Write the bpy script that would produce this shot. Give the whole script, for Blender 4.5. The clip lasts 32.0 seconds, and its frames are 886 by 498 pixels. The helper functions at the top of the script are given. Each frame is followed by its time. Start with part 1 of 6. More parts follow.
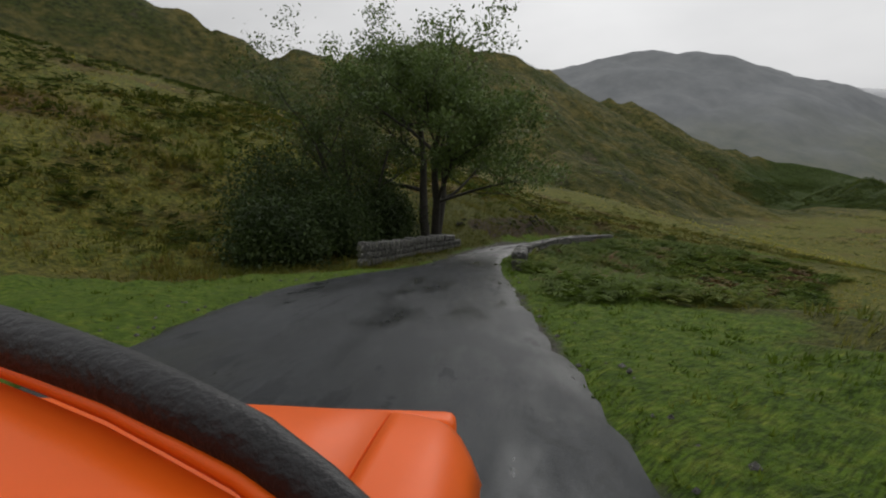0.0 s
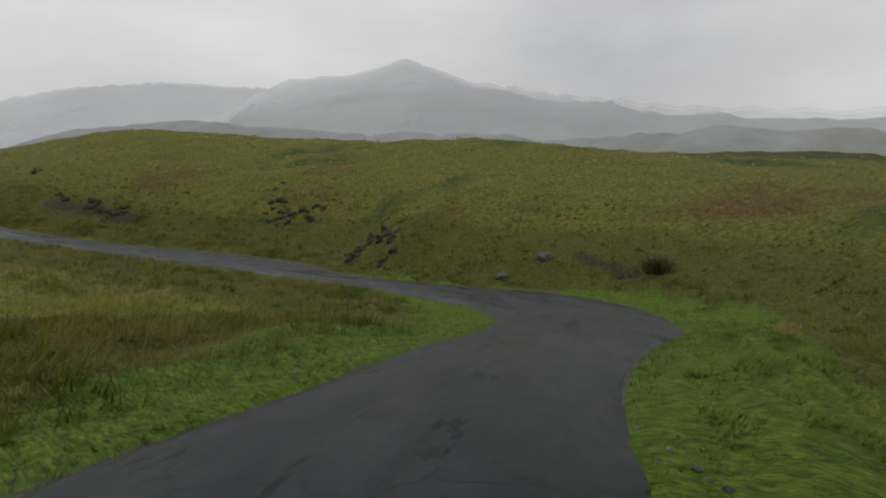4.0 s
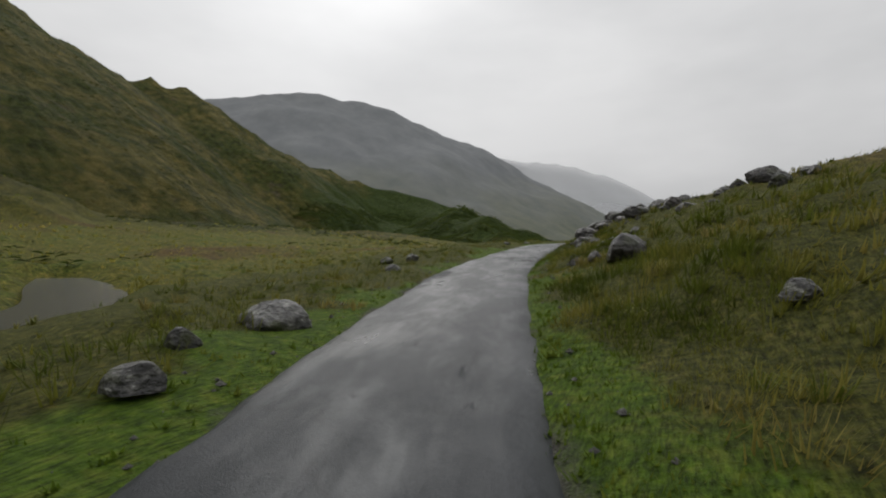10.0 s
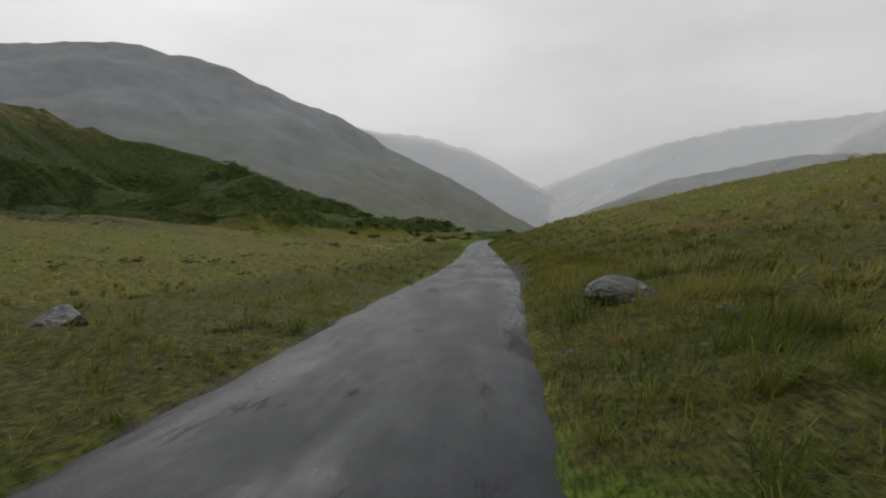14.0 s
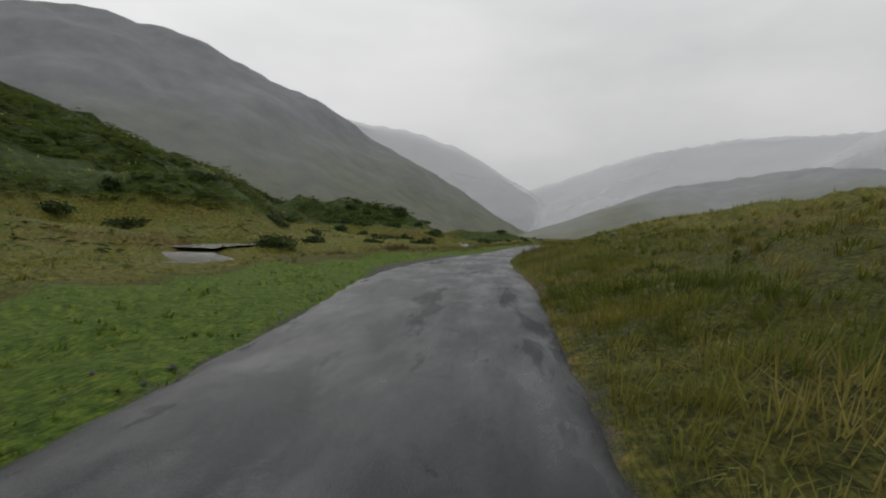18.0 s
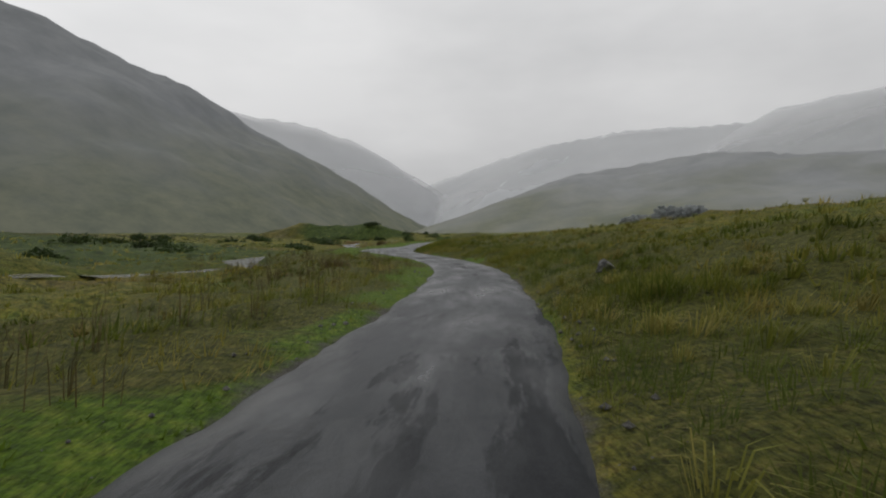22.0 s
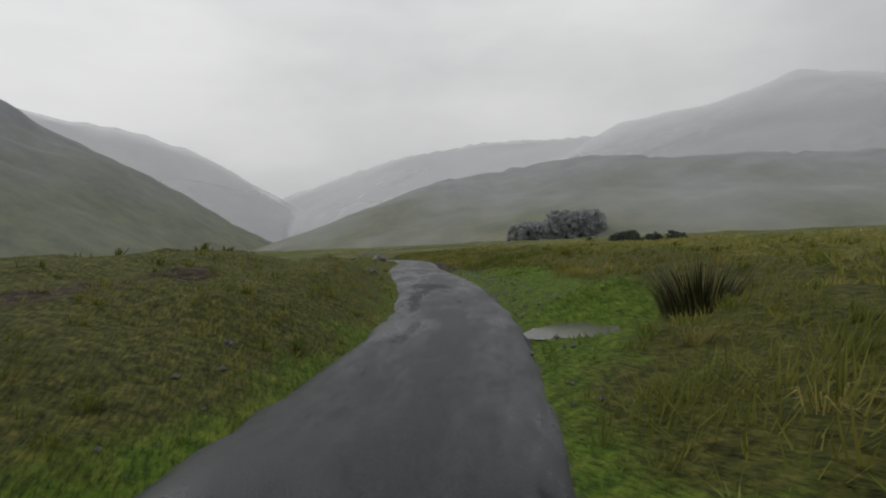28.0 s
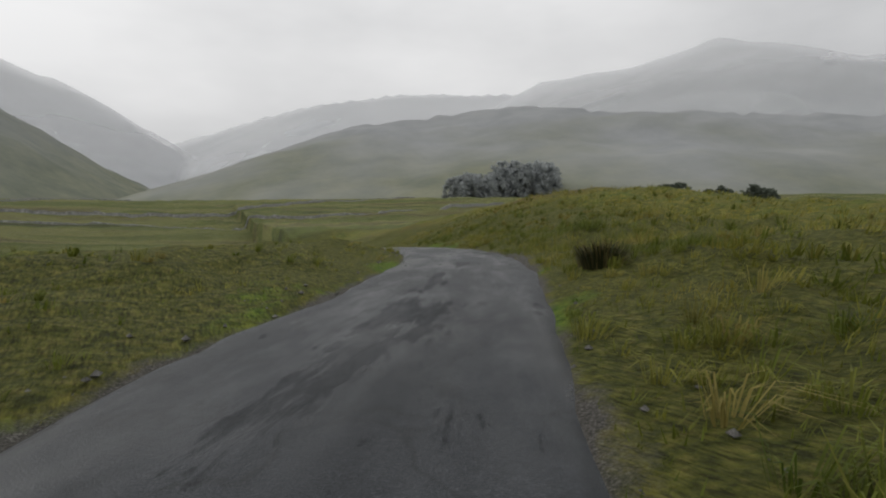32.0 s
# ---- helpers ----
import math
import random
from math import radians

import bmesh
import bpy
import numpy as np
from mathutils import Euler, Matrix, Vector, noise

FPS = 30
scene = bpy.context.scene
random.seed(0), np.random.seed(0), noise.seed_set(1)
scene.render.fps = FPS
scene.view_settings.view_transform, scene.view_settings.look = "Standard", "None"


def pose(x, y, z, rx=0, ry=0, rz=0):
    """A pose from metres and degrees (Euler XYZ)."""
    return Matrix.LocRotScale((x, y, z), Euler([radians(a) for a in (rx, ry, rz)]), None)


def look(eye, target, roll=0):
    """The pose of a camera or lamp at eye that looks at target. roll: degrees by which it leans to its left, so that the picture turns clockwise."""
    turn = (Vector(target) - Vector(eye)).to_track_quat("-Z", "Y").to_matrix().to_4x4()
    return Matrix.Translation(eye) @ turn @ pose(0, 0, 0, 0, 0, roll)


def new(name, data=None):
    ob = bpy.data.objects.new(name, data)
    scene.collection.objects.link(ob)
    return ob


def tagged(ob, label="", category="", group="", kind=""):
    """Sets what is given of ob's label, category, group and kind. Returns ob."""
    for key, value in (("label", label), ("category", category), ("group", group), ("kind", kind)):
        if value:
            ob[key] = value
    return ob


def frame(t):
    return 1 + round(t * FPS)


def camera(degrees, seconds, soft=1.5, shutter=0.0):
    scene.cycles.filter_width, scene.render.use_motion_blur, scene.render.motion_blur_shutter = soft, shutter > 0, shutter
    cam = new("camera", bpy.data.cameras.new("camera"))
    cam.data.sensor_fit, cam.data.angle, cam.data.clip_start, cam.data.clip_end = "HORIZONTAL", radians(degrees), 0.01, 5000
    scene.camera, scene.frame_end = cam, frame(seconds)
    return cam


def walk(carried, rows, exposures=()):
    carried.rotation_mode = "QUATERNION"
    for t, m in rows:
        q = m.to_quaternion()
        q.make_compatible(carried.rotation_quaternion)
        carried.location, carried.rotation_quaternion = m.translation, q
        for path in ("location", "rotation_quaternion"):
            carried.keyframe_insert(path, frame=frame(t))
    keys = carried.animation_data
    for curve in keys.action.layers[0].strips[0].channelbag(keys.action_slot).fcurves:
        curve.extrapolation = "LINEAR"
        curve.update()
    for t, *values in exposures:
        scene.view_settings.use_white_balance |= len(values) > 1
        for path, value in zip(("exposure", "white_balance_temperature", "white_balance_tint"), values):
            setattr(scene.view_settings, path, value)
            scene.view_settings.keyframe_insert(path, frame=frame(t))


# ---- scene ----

# The car's way: seconds, place, heading to the right of the valley's line, tilt up, lean (degrees)
ROWS = [
    (0.0, 0.00, 0.00, 1.40, -52.91, -3.37, -0.31), (0.5, -11.33, 9.82, 0.96, -55.87, -2.56, 0.01), (1.0, -22.08, 20.27, 0.64, -48.43, -2.35, -0.26),
    (1.5, -30.09, 32.89, 0.49, -31.06, -1.38, -0.36), (2.0, -35.21, 46.02, 0.49, -24.04, -1.02, -0.48), (2.5, -38.12, 58.27, -0.45, -15.42, -0.84, -0.49),
    (3.0, -37.17, 69.54, -1.47, 9.20, -1.32, 0.43), (3.5, -32.63, 78.85, -3.00, 28.15, -6.28, 0.41), (4.0, -26.35, 85.61, -4.44, 43.67, -6.60, 0.10),
    (4.5, -19.83, 90.22, -5.77, 52.96, -7.20, 0.02), (5.0, -13.41, 94.11, -7.12, 53.36, -8.50, -0.04), (5.5, -7.48, 98.67, -8.63, 42.20, -9.80, -0.17),
    (6.0, -2.84, 105.78, -9.48, 17.00, -8.60, -0.05), (6.5, -1.18, 115.88, -10.05, -5.43, -3.27, -0.04), (7.0, -2.31, 127.41, -10.33, -14.85, -2.11, -0.07),
    (7.5, -4.92, 139.73, -10.34, -19.34, -1.71, 0.28), (8.0, -9.37, 152.57, -9.97, -28.24, 0.82, 0.08), (8.5, -15.16, 164.87, -9.07, -32.52, 2.96, 0.12),
    (9.0, -20.79, 176.51, -7.76, -30.69, 4.86, 0.25), (9.5, -25.44, 187.86, -6.51, -25.91, 5.02, 0.78), (10.0, -29.07, 198.85, -5.71, -22.56, 1.46, 0.25),
    (10.5, -32.19, 210.13, -5.15, -20.08, 1.93, -0.37), (11.0, -35.34, 224.15, -4.27, -17.12, 2.97, -0.69), (11.5, -37.70, 239.31, -3.27, -12.69, 2.53, -0.78),
    (12.0, -39.30, 254.33, -2.35, -11.00, 2.52, 0.16), (12.5, -39.01, 268.70, -1.71, 0.04, 0.87, 1.30), (13.0, -36.51, 281.86, -1.40, 8.63, -0.03, 0.07),
    (13.5, -33.92, 295.05, -1.31, 3.48, -1.08, -0.41), (14.0, -33.55, 309.22, -1.37, -9.06, -1.30, -0.96), (14.5, -34.36, 323.75, -1.53, -8.64, -2.24, -2.27),
    (15.0, -35.30, 338.35, -1.74, -9.68, -1.88, -0.55), (15.5, -36.52, 353.02, -1.78, -10.78, -1.06, -0.06), (16.0, -37.93, 367.75, -1.63, -11.25, -0.25, 0.30),
    (16.5, -39.37, 382.56, -1.35, -11.10, 0.04, 1.34), (17.0, -40.79, 397.46, -1.22, -11.03, -1.24, -1.58), (17.5, -41.90, 412.38, -1.27, -9.07, -1.50, 0.12),
    (18.0, -42.54, 427.27, -1.32, -7.40, -1.34, 2.07), (18.5, -43.09, 442.09, -1.34, -7.90, -1.23, 1.68), (19.0, -43.58, 456.86, -1.35, -7.29, -1.27, 1.67),
    (19.5, -43.25, 471.57, -1.33, -2.33, -0.99, -0.29), (20.0, -42.16, 486.17, -1.25, -0.64, -0.82, 0.42), (20.5, -40.68, 500.69, -1.15, 0.81, -0.84, 0.83),
    (21.0, -38.99, 515.11, -1.03, 1.29, -0.59, 0.42), (21.5, -37.11, 529.19, -1.05, 2.45, -1.74, -0.10), (22.0, -35.21, 542.76, -1.14, 2.31, -1.51, 0.03),
    (22.5, -33.42, 555.83, -1.21, 2.11, -1.48, 0.05), (23.0, -32.76, 568.66, -1.29, -5.81, -1.64, -0.02), (23.5, -34.27, 581.15, -1.28, -16.99, -0.78, 3.38),
    (24.0, -36.24, 594.09, -1.28, -12.50, -1.47, 0.51), (24.5, -36.22, 608.17, -1.38, -0.91, -1.73, -0.55), (25.0, -35.38, 622.65, -1.48, -3.24, -1.51, 0.04),
    (25.5, -34.03, 637.08, -1.47, 1.74, -0.94, -0.20), (26.0, -31.45, 651.34, -1.40, 6.59, -0.90, -0.05), (26.5, -28.01, 665.43, -1.32, 9.18, -0.88, -0.02),
    (27.0, -24.24, 679.43, -1.21, 9.68, -0.67, -0.05), (27.5, -20.29, 693.38, -1.02, 10.53, -0.31, -0.19), (28.0, -15.41, 707.02, -0.79, 16.49, -0.21, -1.70),
    (28.5, -10.56, 721.11, -0.72, 11.37, -1.50, 0.33), (29.0, -7.00, 736.26, -0.65, 5.14, -0.52, 0.06), (29.5, -3.56, 752.12, -0.62, 7.63, -1.42, -0.53),
    (30.0, -1.54, 768.47, -0.79, -2.71, -2.15, 0.42), (30.5, -0.35, 784.93, -1.01, -0.64, -1.76, 0.54), (31.0, 2.82, 801.10, -1.29, 10.10, -2.60, 0.15),
    (31.5, 8.50, 816.58, -1.71, 17.90, -3.40, 0.20), (32.0, 16.21, 831.15, -2.22, 25.40, -4.50, 0.20),
]


def aim(x, y, z, az, tilt, lean):
    a, b = radians(az), radians(tilt)
    return look((x, y, z), (x + math.sin(a) * math.cos(b), y + math.cos(a) * math.cos(b), z + math.sin(b)), lean)


cam = camera(76.1, 32.0, soft=2.0)
walk(cam, [(r[0], aim(*r[1:])) for r in ROWS], exposures=[(0.0, 0.15), (1.0, 0.4), (2.0, 0.12), (3.0, 0.08), (3.5, 0.2), (5.5, 0.32), (6.0, 0.2), (7.0, 0.15), (8.0, -0.05), (9.0, -0.1), (10.0, 0.12), (12.0, 0.0), (14.0, 0.12), (17.0, 0.12), (25.0, 0.12), (30.0, 0.18), (31.0, 0.25), (32.0, 0.38)])

# ---- light: an overcast, rainy sky ----
SUN_UP, SUN_TURN = 34, -35
world = bpy.data.worlds.new("overcast_sky")
scene.world = world
world.use_nodes = True
wn, wl = world.node_tree.nodes, world.node_tree.links
wn.clear()
sky = wn.new("ShaderNodeTexSky")
sky.sky_type, sky.sun_disc = "NISHITA", False
sky.sun_elevation, sky.sun_rotation = radians(SUN_UP), radians(SUN_TURN)
sky.dust_density, sky.air_density = 4.0, 1.0
grey = wn.new("ShaderNodeRGBToBW")
scale = wn.new("ShaderNodeMath")
scale.operation, scale.inputs[1].default_value = "MULTIPLY", 0.007
coord = wn.new("ShaderNodeTexCoord")
stretch = wn.new("ShaderNodeMapping")
stretch.inputs["Scale"].default_value = (1.0, 1.0, 2.6)
cloud = wn.new("ShaderNodeTexNoise")
cloud.inputs["Scale"].default_value, cloud.inputs["Detail"].default_value, cloud.inputs["Roughness"].default_value = 1.7, 5.0, 0.5
ramp = wn.new("ShaderNodeValToRGB")
ramp.color_ramp.elements[0].position, ramp.color_ramp.elements[0].color = 0.30, (0.47, 0.475, 0.485, 1)
ramp.color_ramp.elements[1].position, ramp.color_ramp.elements[1].color = 0.70, (0.70, 0.70, 0.705, 1)
# a little brighter overhead than at the skyline, as an overcast sky is
up = wn.new("ShaderNodeSeparateXYZ")
rise = wn.new("ShaderNodeMapRange")
rise.inputs["From Min"].default_value, rise.inputs["From Max"].default_value = 0.0, 0.8
rise.inputs["To Min"].default_value, rise.inputs["To Max"].default_value = 0.66, 1.35
tint = wn.new("ShaderNodeMixRGB")
tint.blend_type, tint.inputs[0].default_value = "MULTIPLY", 1.0
mix = wn.new("ShaderNodeMixRGB")
mix.blend_type, mix.inputs[0].default_value = "ADD", 1.0
back = wn.new("ShaderNodeBackground")
back.inputs["Strength"].default_value = 0.95
out = wn.new("ShaderNodeOutputWorld")
wl.new(sky.outputs[0], grey.inputs[0])
wl.new(grey.outputs[0], scale.inputs[0])
wl.new(coord.outputs["Generated"], stretch.inputs[0])
wl.new(stretch.outputs[0], cloud.inputs["Vector"])
wl.new(cloud.outputs["Fac"], ramp.inputs[0])
wl.new(coord.outputs["Generated"], up.inputs[0])
wl.new(up.outputs[2], rise.inputs["Value"])
wl.new(ramp.outputs[0], tint.inputs[1])
wl.new(rise.outputs[0], tint.inputs[2])
wl.new(tint.outputs[0], mix.inputs[1])
wl.new(scale.outputs[0], mix.inputs[2])
wl.new(mix.outputs[0], back.inputs[0])
wl.new(back.outputs[0], out.inputs[0])
sun_data = bpy.data.lights.new("sun", "SUN")
sun_data.energy, sun_data.angle, sun_data.color = 0.5, radians(40), (1.0, 0.97, 0.93)
sun = new("sun", sun_data)
sun.matrix_world = pose(0, 0, 300, 90 - SUN_UP, 0, 180 - SUN_TURN)


# ---- materials ----
def material(name, stops, scale=1.0, detail=6.0, rough=0.8, bump=0.3, bump_scale=20.0, second=None, second_scale=0.08,
             second_range=(0.45, 0.6), island=0.0, metal=0.0, coat=0.0, spec=0.3, distance=0.05, thin=0.0):
    """A noise-coloured surface. stops: (position, colour) along the grain noise; second: another colour laid on in large patches."""
    m = bpy.data.materials.new(name)
    m.use_nodes = True
    nt = m.node_tree
    n, l = nt.nodes, nt.links
    b = n["Principled BSDF"]
    co = n.new("ShaderNodeTexCoord")
    grain = n.new("ShaderNodeTexNoise")
    grain.inputs["Scale"].default_value, grain.inputs["Detail"].default_value, grain.inputs["Roughness"].default_value = scale, detail, 0.62
    l.new(co.outputs["Object"], grain.inputs["Vector"])
    r = n.new("ShaderNodeValToRGB")
    e = r.color_ramp.elements
    while len(e) < len(stops):
        e.new(0.5)
    for k, (pos, col) in enumerate(stops):
        e[k].position, e[k].color = pos, (*col, 1)
    l.new(grain.outputs["Fac"], r.inputs[0])
    col = r.outputs[0]
    if second:
        big = n.new("ShaderNodeTexNoise")
        big.inputs["Scale"].default_value, big.inputs["Detail"].default_value = second_scale, 5.0
        l.new(co.outputs["Object"], big.inputs["Vector"])
        mr = n.new("ShaderNodeMapRange")
        mr.inputs["From Min"].default_value, mr.inputs["From Max"].default_value = second_range
        l.new(big.outputs["Fac"], mr.inputs["Value"])
        mx = n.new("ShaderNodeMixRGB")
        mx.inputs[2].default_value = (*second, 1)
        l.new(mr.outputs[0], mx.inputs[0])
        l.new(col, mx.inputs[1])
        col = mx.outputs[0]
    if island:
        geo = n.new("ShaderNodeNewGeometry")
        info = n.new("ShaderNodeObjectInfo")
        add = n.new("ShaderNodeMath")
        add.operation = "ADD"
        l.new(geo.outputs["Random Per Island"], add.inputs[0])
        l.new(info.outputs["Random"], add.inputs[1])
        mr2 = n.new("ShaderNodeMapRange")
        mr2.inputs["From Max"].default_value = 2.0
        mr2.inputs["To Min"].default_value, mr2.inputs["To Max"].default_value = 1 - island, 1 + island
        l.new(add.outputs[0], mr2.inputs["Value"])
        hsv = n.new("ShaderNodeHueSaturation")
        l.new(mr2.outputs[0], hsv.inputs["Value"])
        l.new(col, hsv.inputs["Color"])
        col = hsv.outputs[0]
    l.new(col, b.inputs["Base Color"])
    b.inputs["Roughness"].default_value, b.inputs["Metallic"].default_value = rough, metal
    b.inputs["Coat Weight"].default_value, b.inputs["Coat Roughness"].default_value = coat, 0.08
    b.inputs["Specular IOR Level"].default_value = spec
    if bump:
        bn = n.new("ShaderNodeTexNoise")
        bn.inputs["Scale"].default_value, bn.inputs["Detail"].default_value = bump_scale, 8.0
        l.new(co.outputs["Object"], bn.inputs["Vector"])
        bp = n.new("ShaderNodeBump")
        bp.inputs["Strength"].default_value, bp.inputs["Distance"].default_value = bump, distance
        l.new(bn.outputs["Fac"], bp.inputs["Height"])
        l.new(bp.outputs[0], b.inputs["Normal"])
    if thin:
        through_leaf = n.new("ShaderNodeBsdfTranslucent")
        l.new(col, through_leaf.inputs["Color"])
        blend = n.new("ShaderNodeMixShader")
        blend.inputs[0].default_value = thin
        l.new(b.outputs[0], blend.inputs[1])
        l.new(through_leaf.outputs[0], blend.inputs[2])
        l.new(blend.outputs[0], n["Material Output"].inputs[0])
    return m


BLADE = material("grass_blades", [(0.30, (0.1100, 0.1375, 0.0220)), (0.44, (0.2145, 0.2200, 0.0352)), (0.57, (0.3300, 0.2915, 0.0660)), (0.72, (0.4400, 0.3410, 0.1210))], scale=0.22, detail=7,
                 bump=0, island=0.6, rough=0.7, spec=0.12, thin=0.45)
SHORT = material("short_turf_blades", [(0.3, (0.052, 0.092, 0.010)), (0.52, (0.108, 0.160, 0.018)), (0.7, (0.195, 0.205, 0.038))], scale=0.8, detail=5, bump=0, island=0.35, rough=0.6, spec=0.2, thin=0.4)
VERGE_BLADE = material("lush_verge_blades", [(0.30, (0.0360, 0.0592, 0.0080)), (0.46, (0.0944, 0.1136, 0.0168)), (0.58, (0.1840, 0.1720, 0.0352)), (0.72, (0.2720, 0.2120, 0.0680))], scale=0.3, detail=7,
                       bump=0, island=0.6, rough=0.65, spec=0.15, thin=0.4)
BANK = material("bank_grass", [(0.32, (0.040, 0.062, 0.010)), (0.45, (0.105, 0.125, 0.018)), (0.56, (0.185, 0.165, 0.032)), (0.68, (0.24, 0.165, 0.055))], scale=0.35, detail=8, bump=0, island=0.5, rough=0.7, spec=0.12, thin=0.45)
VALLEY_FERN = material("lush_bracken", [(0.3, (0.048, 0.085, 0.012)), (0.52, (0.105, 0.150, 0.024)), (0.70, (0.190, 0.180, 0.042))], scale=0.35, detail=6, bump=0, island=0.5, rough=0.7, spec=0.12, thin=0.4)
STRAW = material("straw_tussocks", [(0.3, (0.085, 0.085, 0.018)), (0.5, (0.165, 0.142, 0.038)), (0.7, (0.27, 0.22, 0.080))], scale=0.5, detail=4, bump=0, island=0.5, rough=0.7, spec=0.15, thin=0.4)
TUSSOCK = material("olive_tussocks", [(0.30, (0.0390, 0.0593, 0.0086)), (0.46, (0.0975, 0.1139, 0.0179)), (0.58, (0.1833, 0.1716, 0.0390)), (0.72, (0.2730, 0.2184, 0.0819))], scale=0.45, detail=6, bump=0, island=0.5, rough=0.65, spec=0.15, thin=0.4)
DARK_RUSH = material("dark_rush_stems", [(0.3, (0.0160, 0.0200, 0.0080)), (0.6, (0.0400, 0.0440, 0.0160))], scale=1.0, bump=0, island=0.4, rough=0.7, spec=0.15)
RUST = material("rusty_bracken", [(0.3, (0.060, 0.036, 0.014)), (0.5, (0.140, 0.088, 0.030)), (0.7, (0.13, 0.125, 0.035))], scale=0.6, detail=5, bump=0, island=0.4, rough=0.7, spec=0.2)
RUSH = material("rush_stems", [(0.3, (0.066, 0.060, 0.022)), (0.55, (0.125, 0.096, 0.040)), (0.75, (0.19, 0.145, 0.07))], scale=0.5, detail=4,
                bump=0, island=0.35, rough=0.75, spec=0.2)
FERN = material("bracken_fronds", [(0.3, (0.034, 0.054, 0.010)), (0.55, (0.066, 0.092, 0.018)), (0.74, (0.130, 0.110, 0.030))], scale=0.4, detail=5,
                bump=0, island=0.4, rough=0.75, spec=0.12, thin=0.35)
HILL_FERN = material("hillside_bracken", [(0.3, (0.0490, 0.0731, 0.0161)), (0.55, (0.0902, 0.1204, 0.0276)), (0.74, (0.1470, 0.1419, 0.0460))], scale=0.12, detail=6,
                     bump=0, island=0.35, rough=0.8, spec=0.1, thin=0.4)
LEAF = material("tree_leaves", [(0.3, (0.050, 0.084, 0.020)), (0.6, (0.108, 0.155, 0.038)), (0.8, (0.18, 0.20, 0.055))], scale=0.8, bump=0, island=0.45,
                rough=0.5, spec=0.35, thin=0.3)
SCRUB = material("dark_scrub_leaves", [(0.3, (0.020, 0.036, 0.010)), (0.6, (0.048, 0.075, 0.018)), (0.8, (0.090, 0.105, 0.030))], scale=0.8, bump=0, island=0.5, rough=0.6, spec=0.25, thin=0.25)
BARK = material("wet_bark", [(0.3, (0.018, 0.016, 0.013)), (0.6, (0.045, 0.040, 0.032)), (0.8, (0.09, 0.09, 0.07))], scale=6, bump=0.8, bump_scale=18, rough=0.7)
STONE = material("wet_grey_stone", [(0.30, (0.012, 0.0115, 0.011)), (0.48, (0.042, 0.041, 0.038)), (0.60, (0.120, 0.117, 0.107)), (0.67, (0.40, 0.40, 0.37))], scale=5.0,
                 detail=10, bump=1.0, bump_scale=7, distance=0.12, island=0.35, rough=0.5, second=(0.050, 0.056, 0.022), second_scale=1.6, second_range=(0.52, 0.66), spec=0.4)
DARK_STONE = material("dark_wet_boulder", [(0.34, (0.010, 0.009, 0.008)), (0.50, (0.034, 0.030, 0.027)), (0.62, (0.075, 0.068, 0.060)), (0.72, (0.26, 0.26, 0.23))], scale=5.0,
                      detail=11, bump=1.0, bump_scale=8, distance=0.12, island=0.3, rough=0.42, second=(0.036, 0.040, 0.015), second_scale=2.0, second_range=(0.54, 0.66), spec=0.45)
CRAG = material("dark_crag_rock", [(0.32, (0.009, 0.008, 0.007)), (0.52, (0.028, 0.025, 0.021)), (0.68, (0.080, 0.074, 0.064)), (0.74, (0.20, 0.20, 0.18))], scale=2.6, detail=10, bump=1.0,
                bump_scale=3.5, distance=0.25, rough=0.85, second=(0.060, 0.068, 0.018), second_scale=0.9, second_range=(0.44, 0.56), spec=0.15)
GRAVEL = material("wet_gravel", [(0.3, (0.04, 0.038, 0.035)), (0.55, (0.11, 0.105, 0.095)), (0.75, (0.24, 0.23, 0.21))], scale=14, bump=0.9, bump_scale=40, rough=0.5, island=0.4)


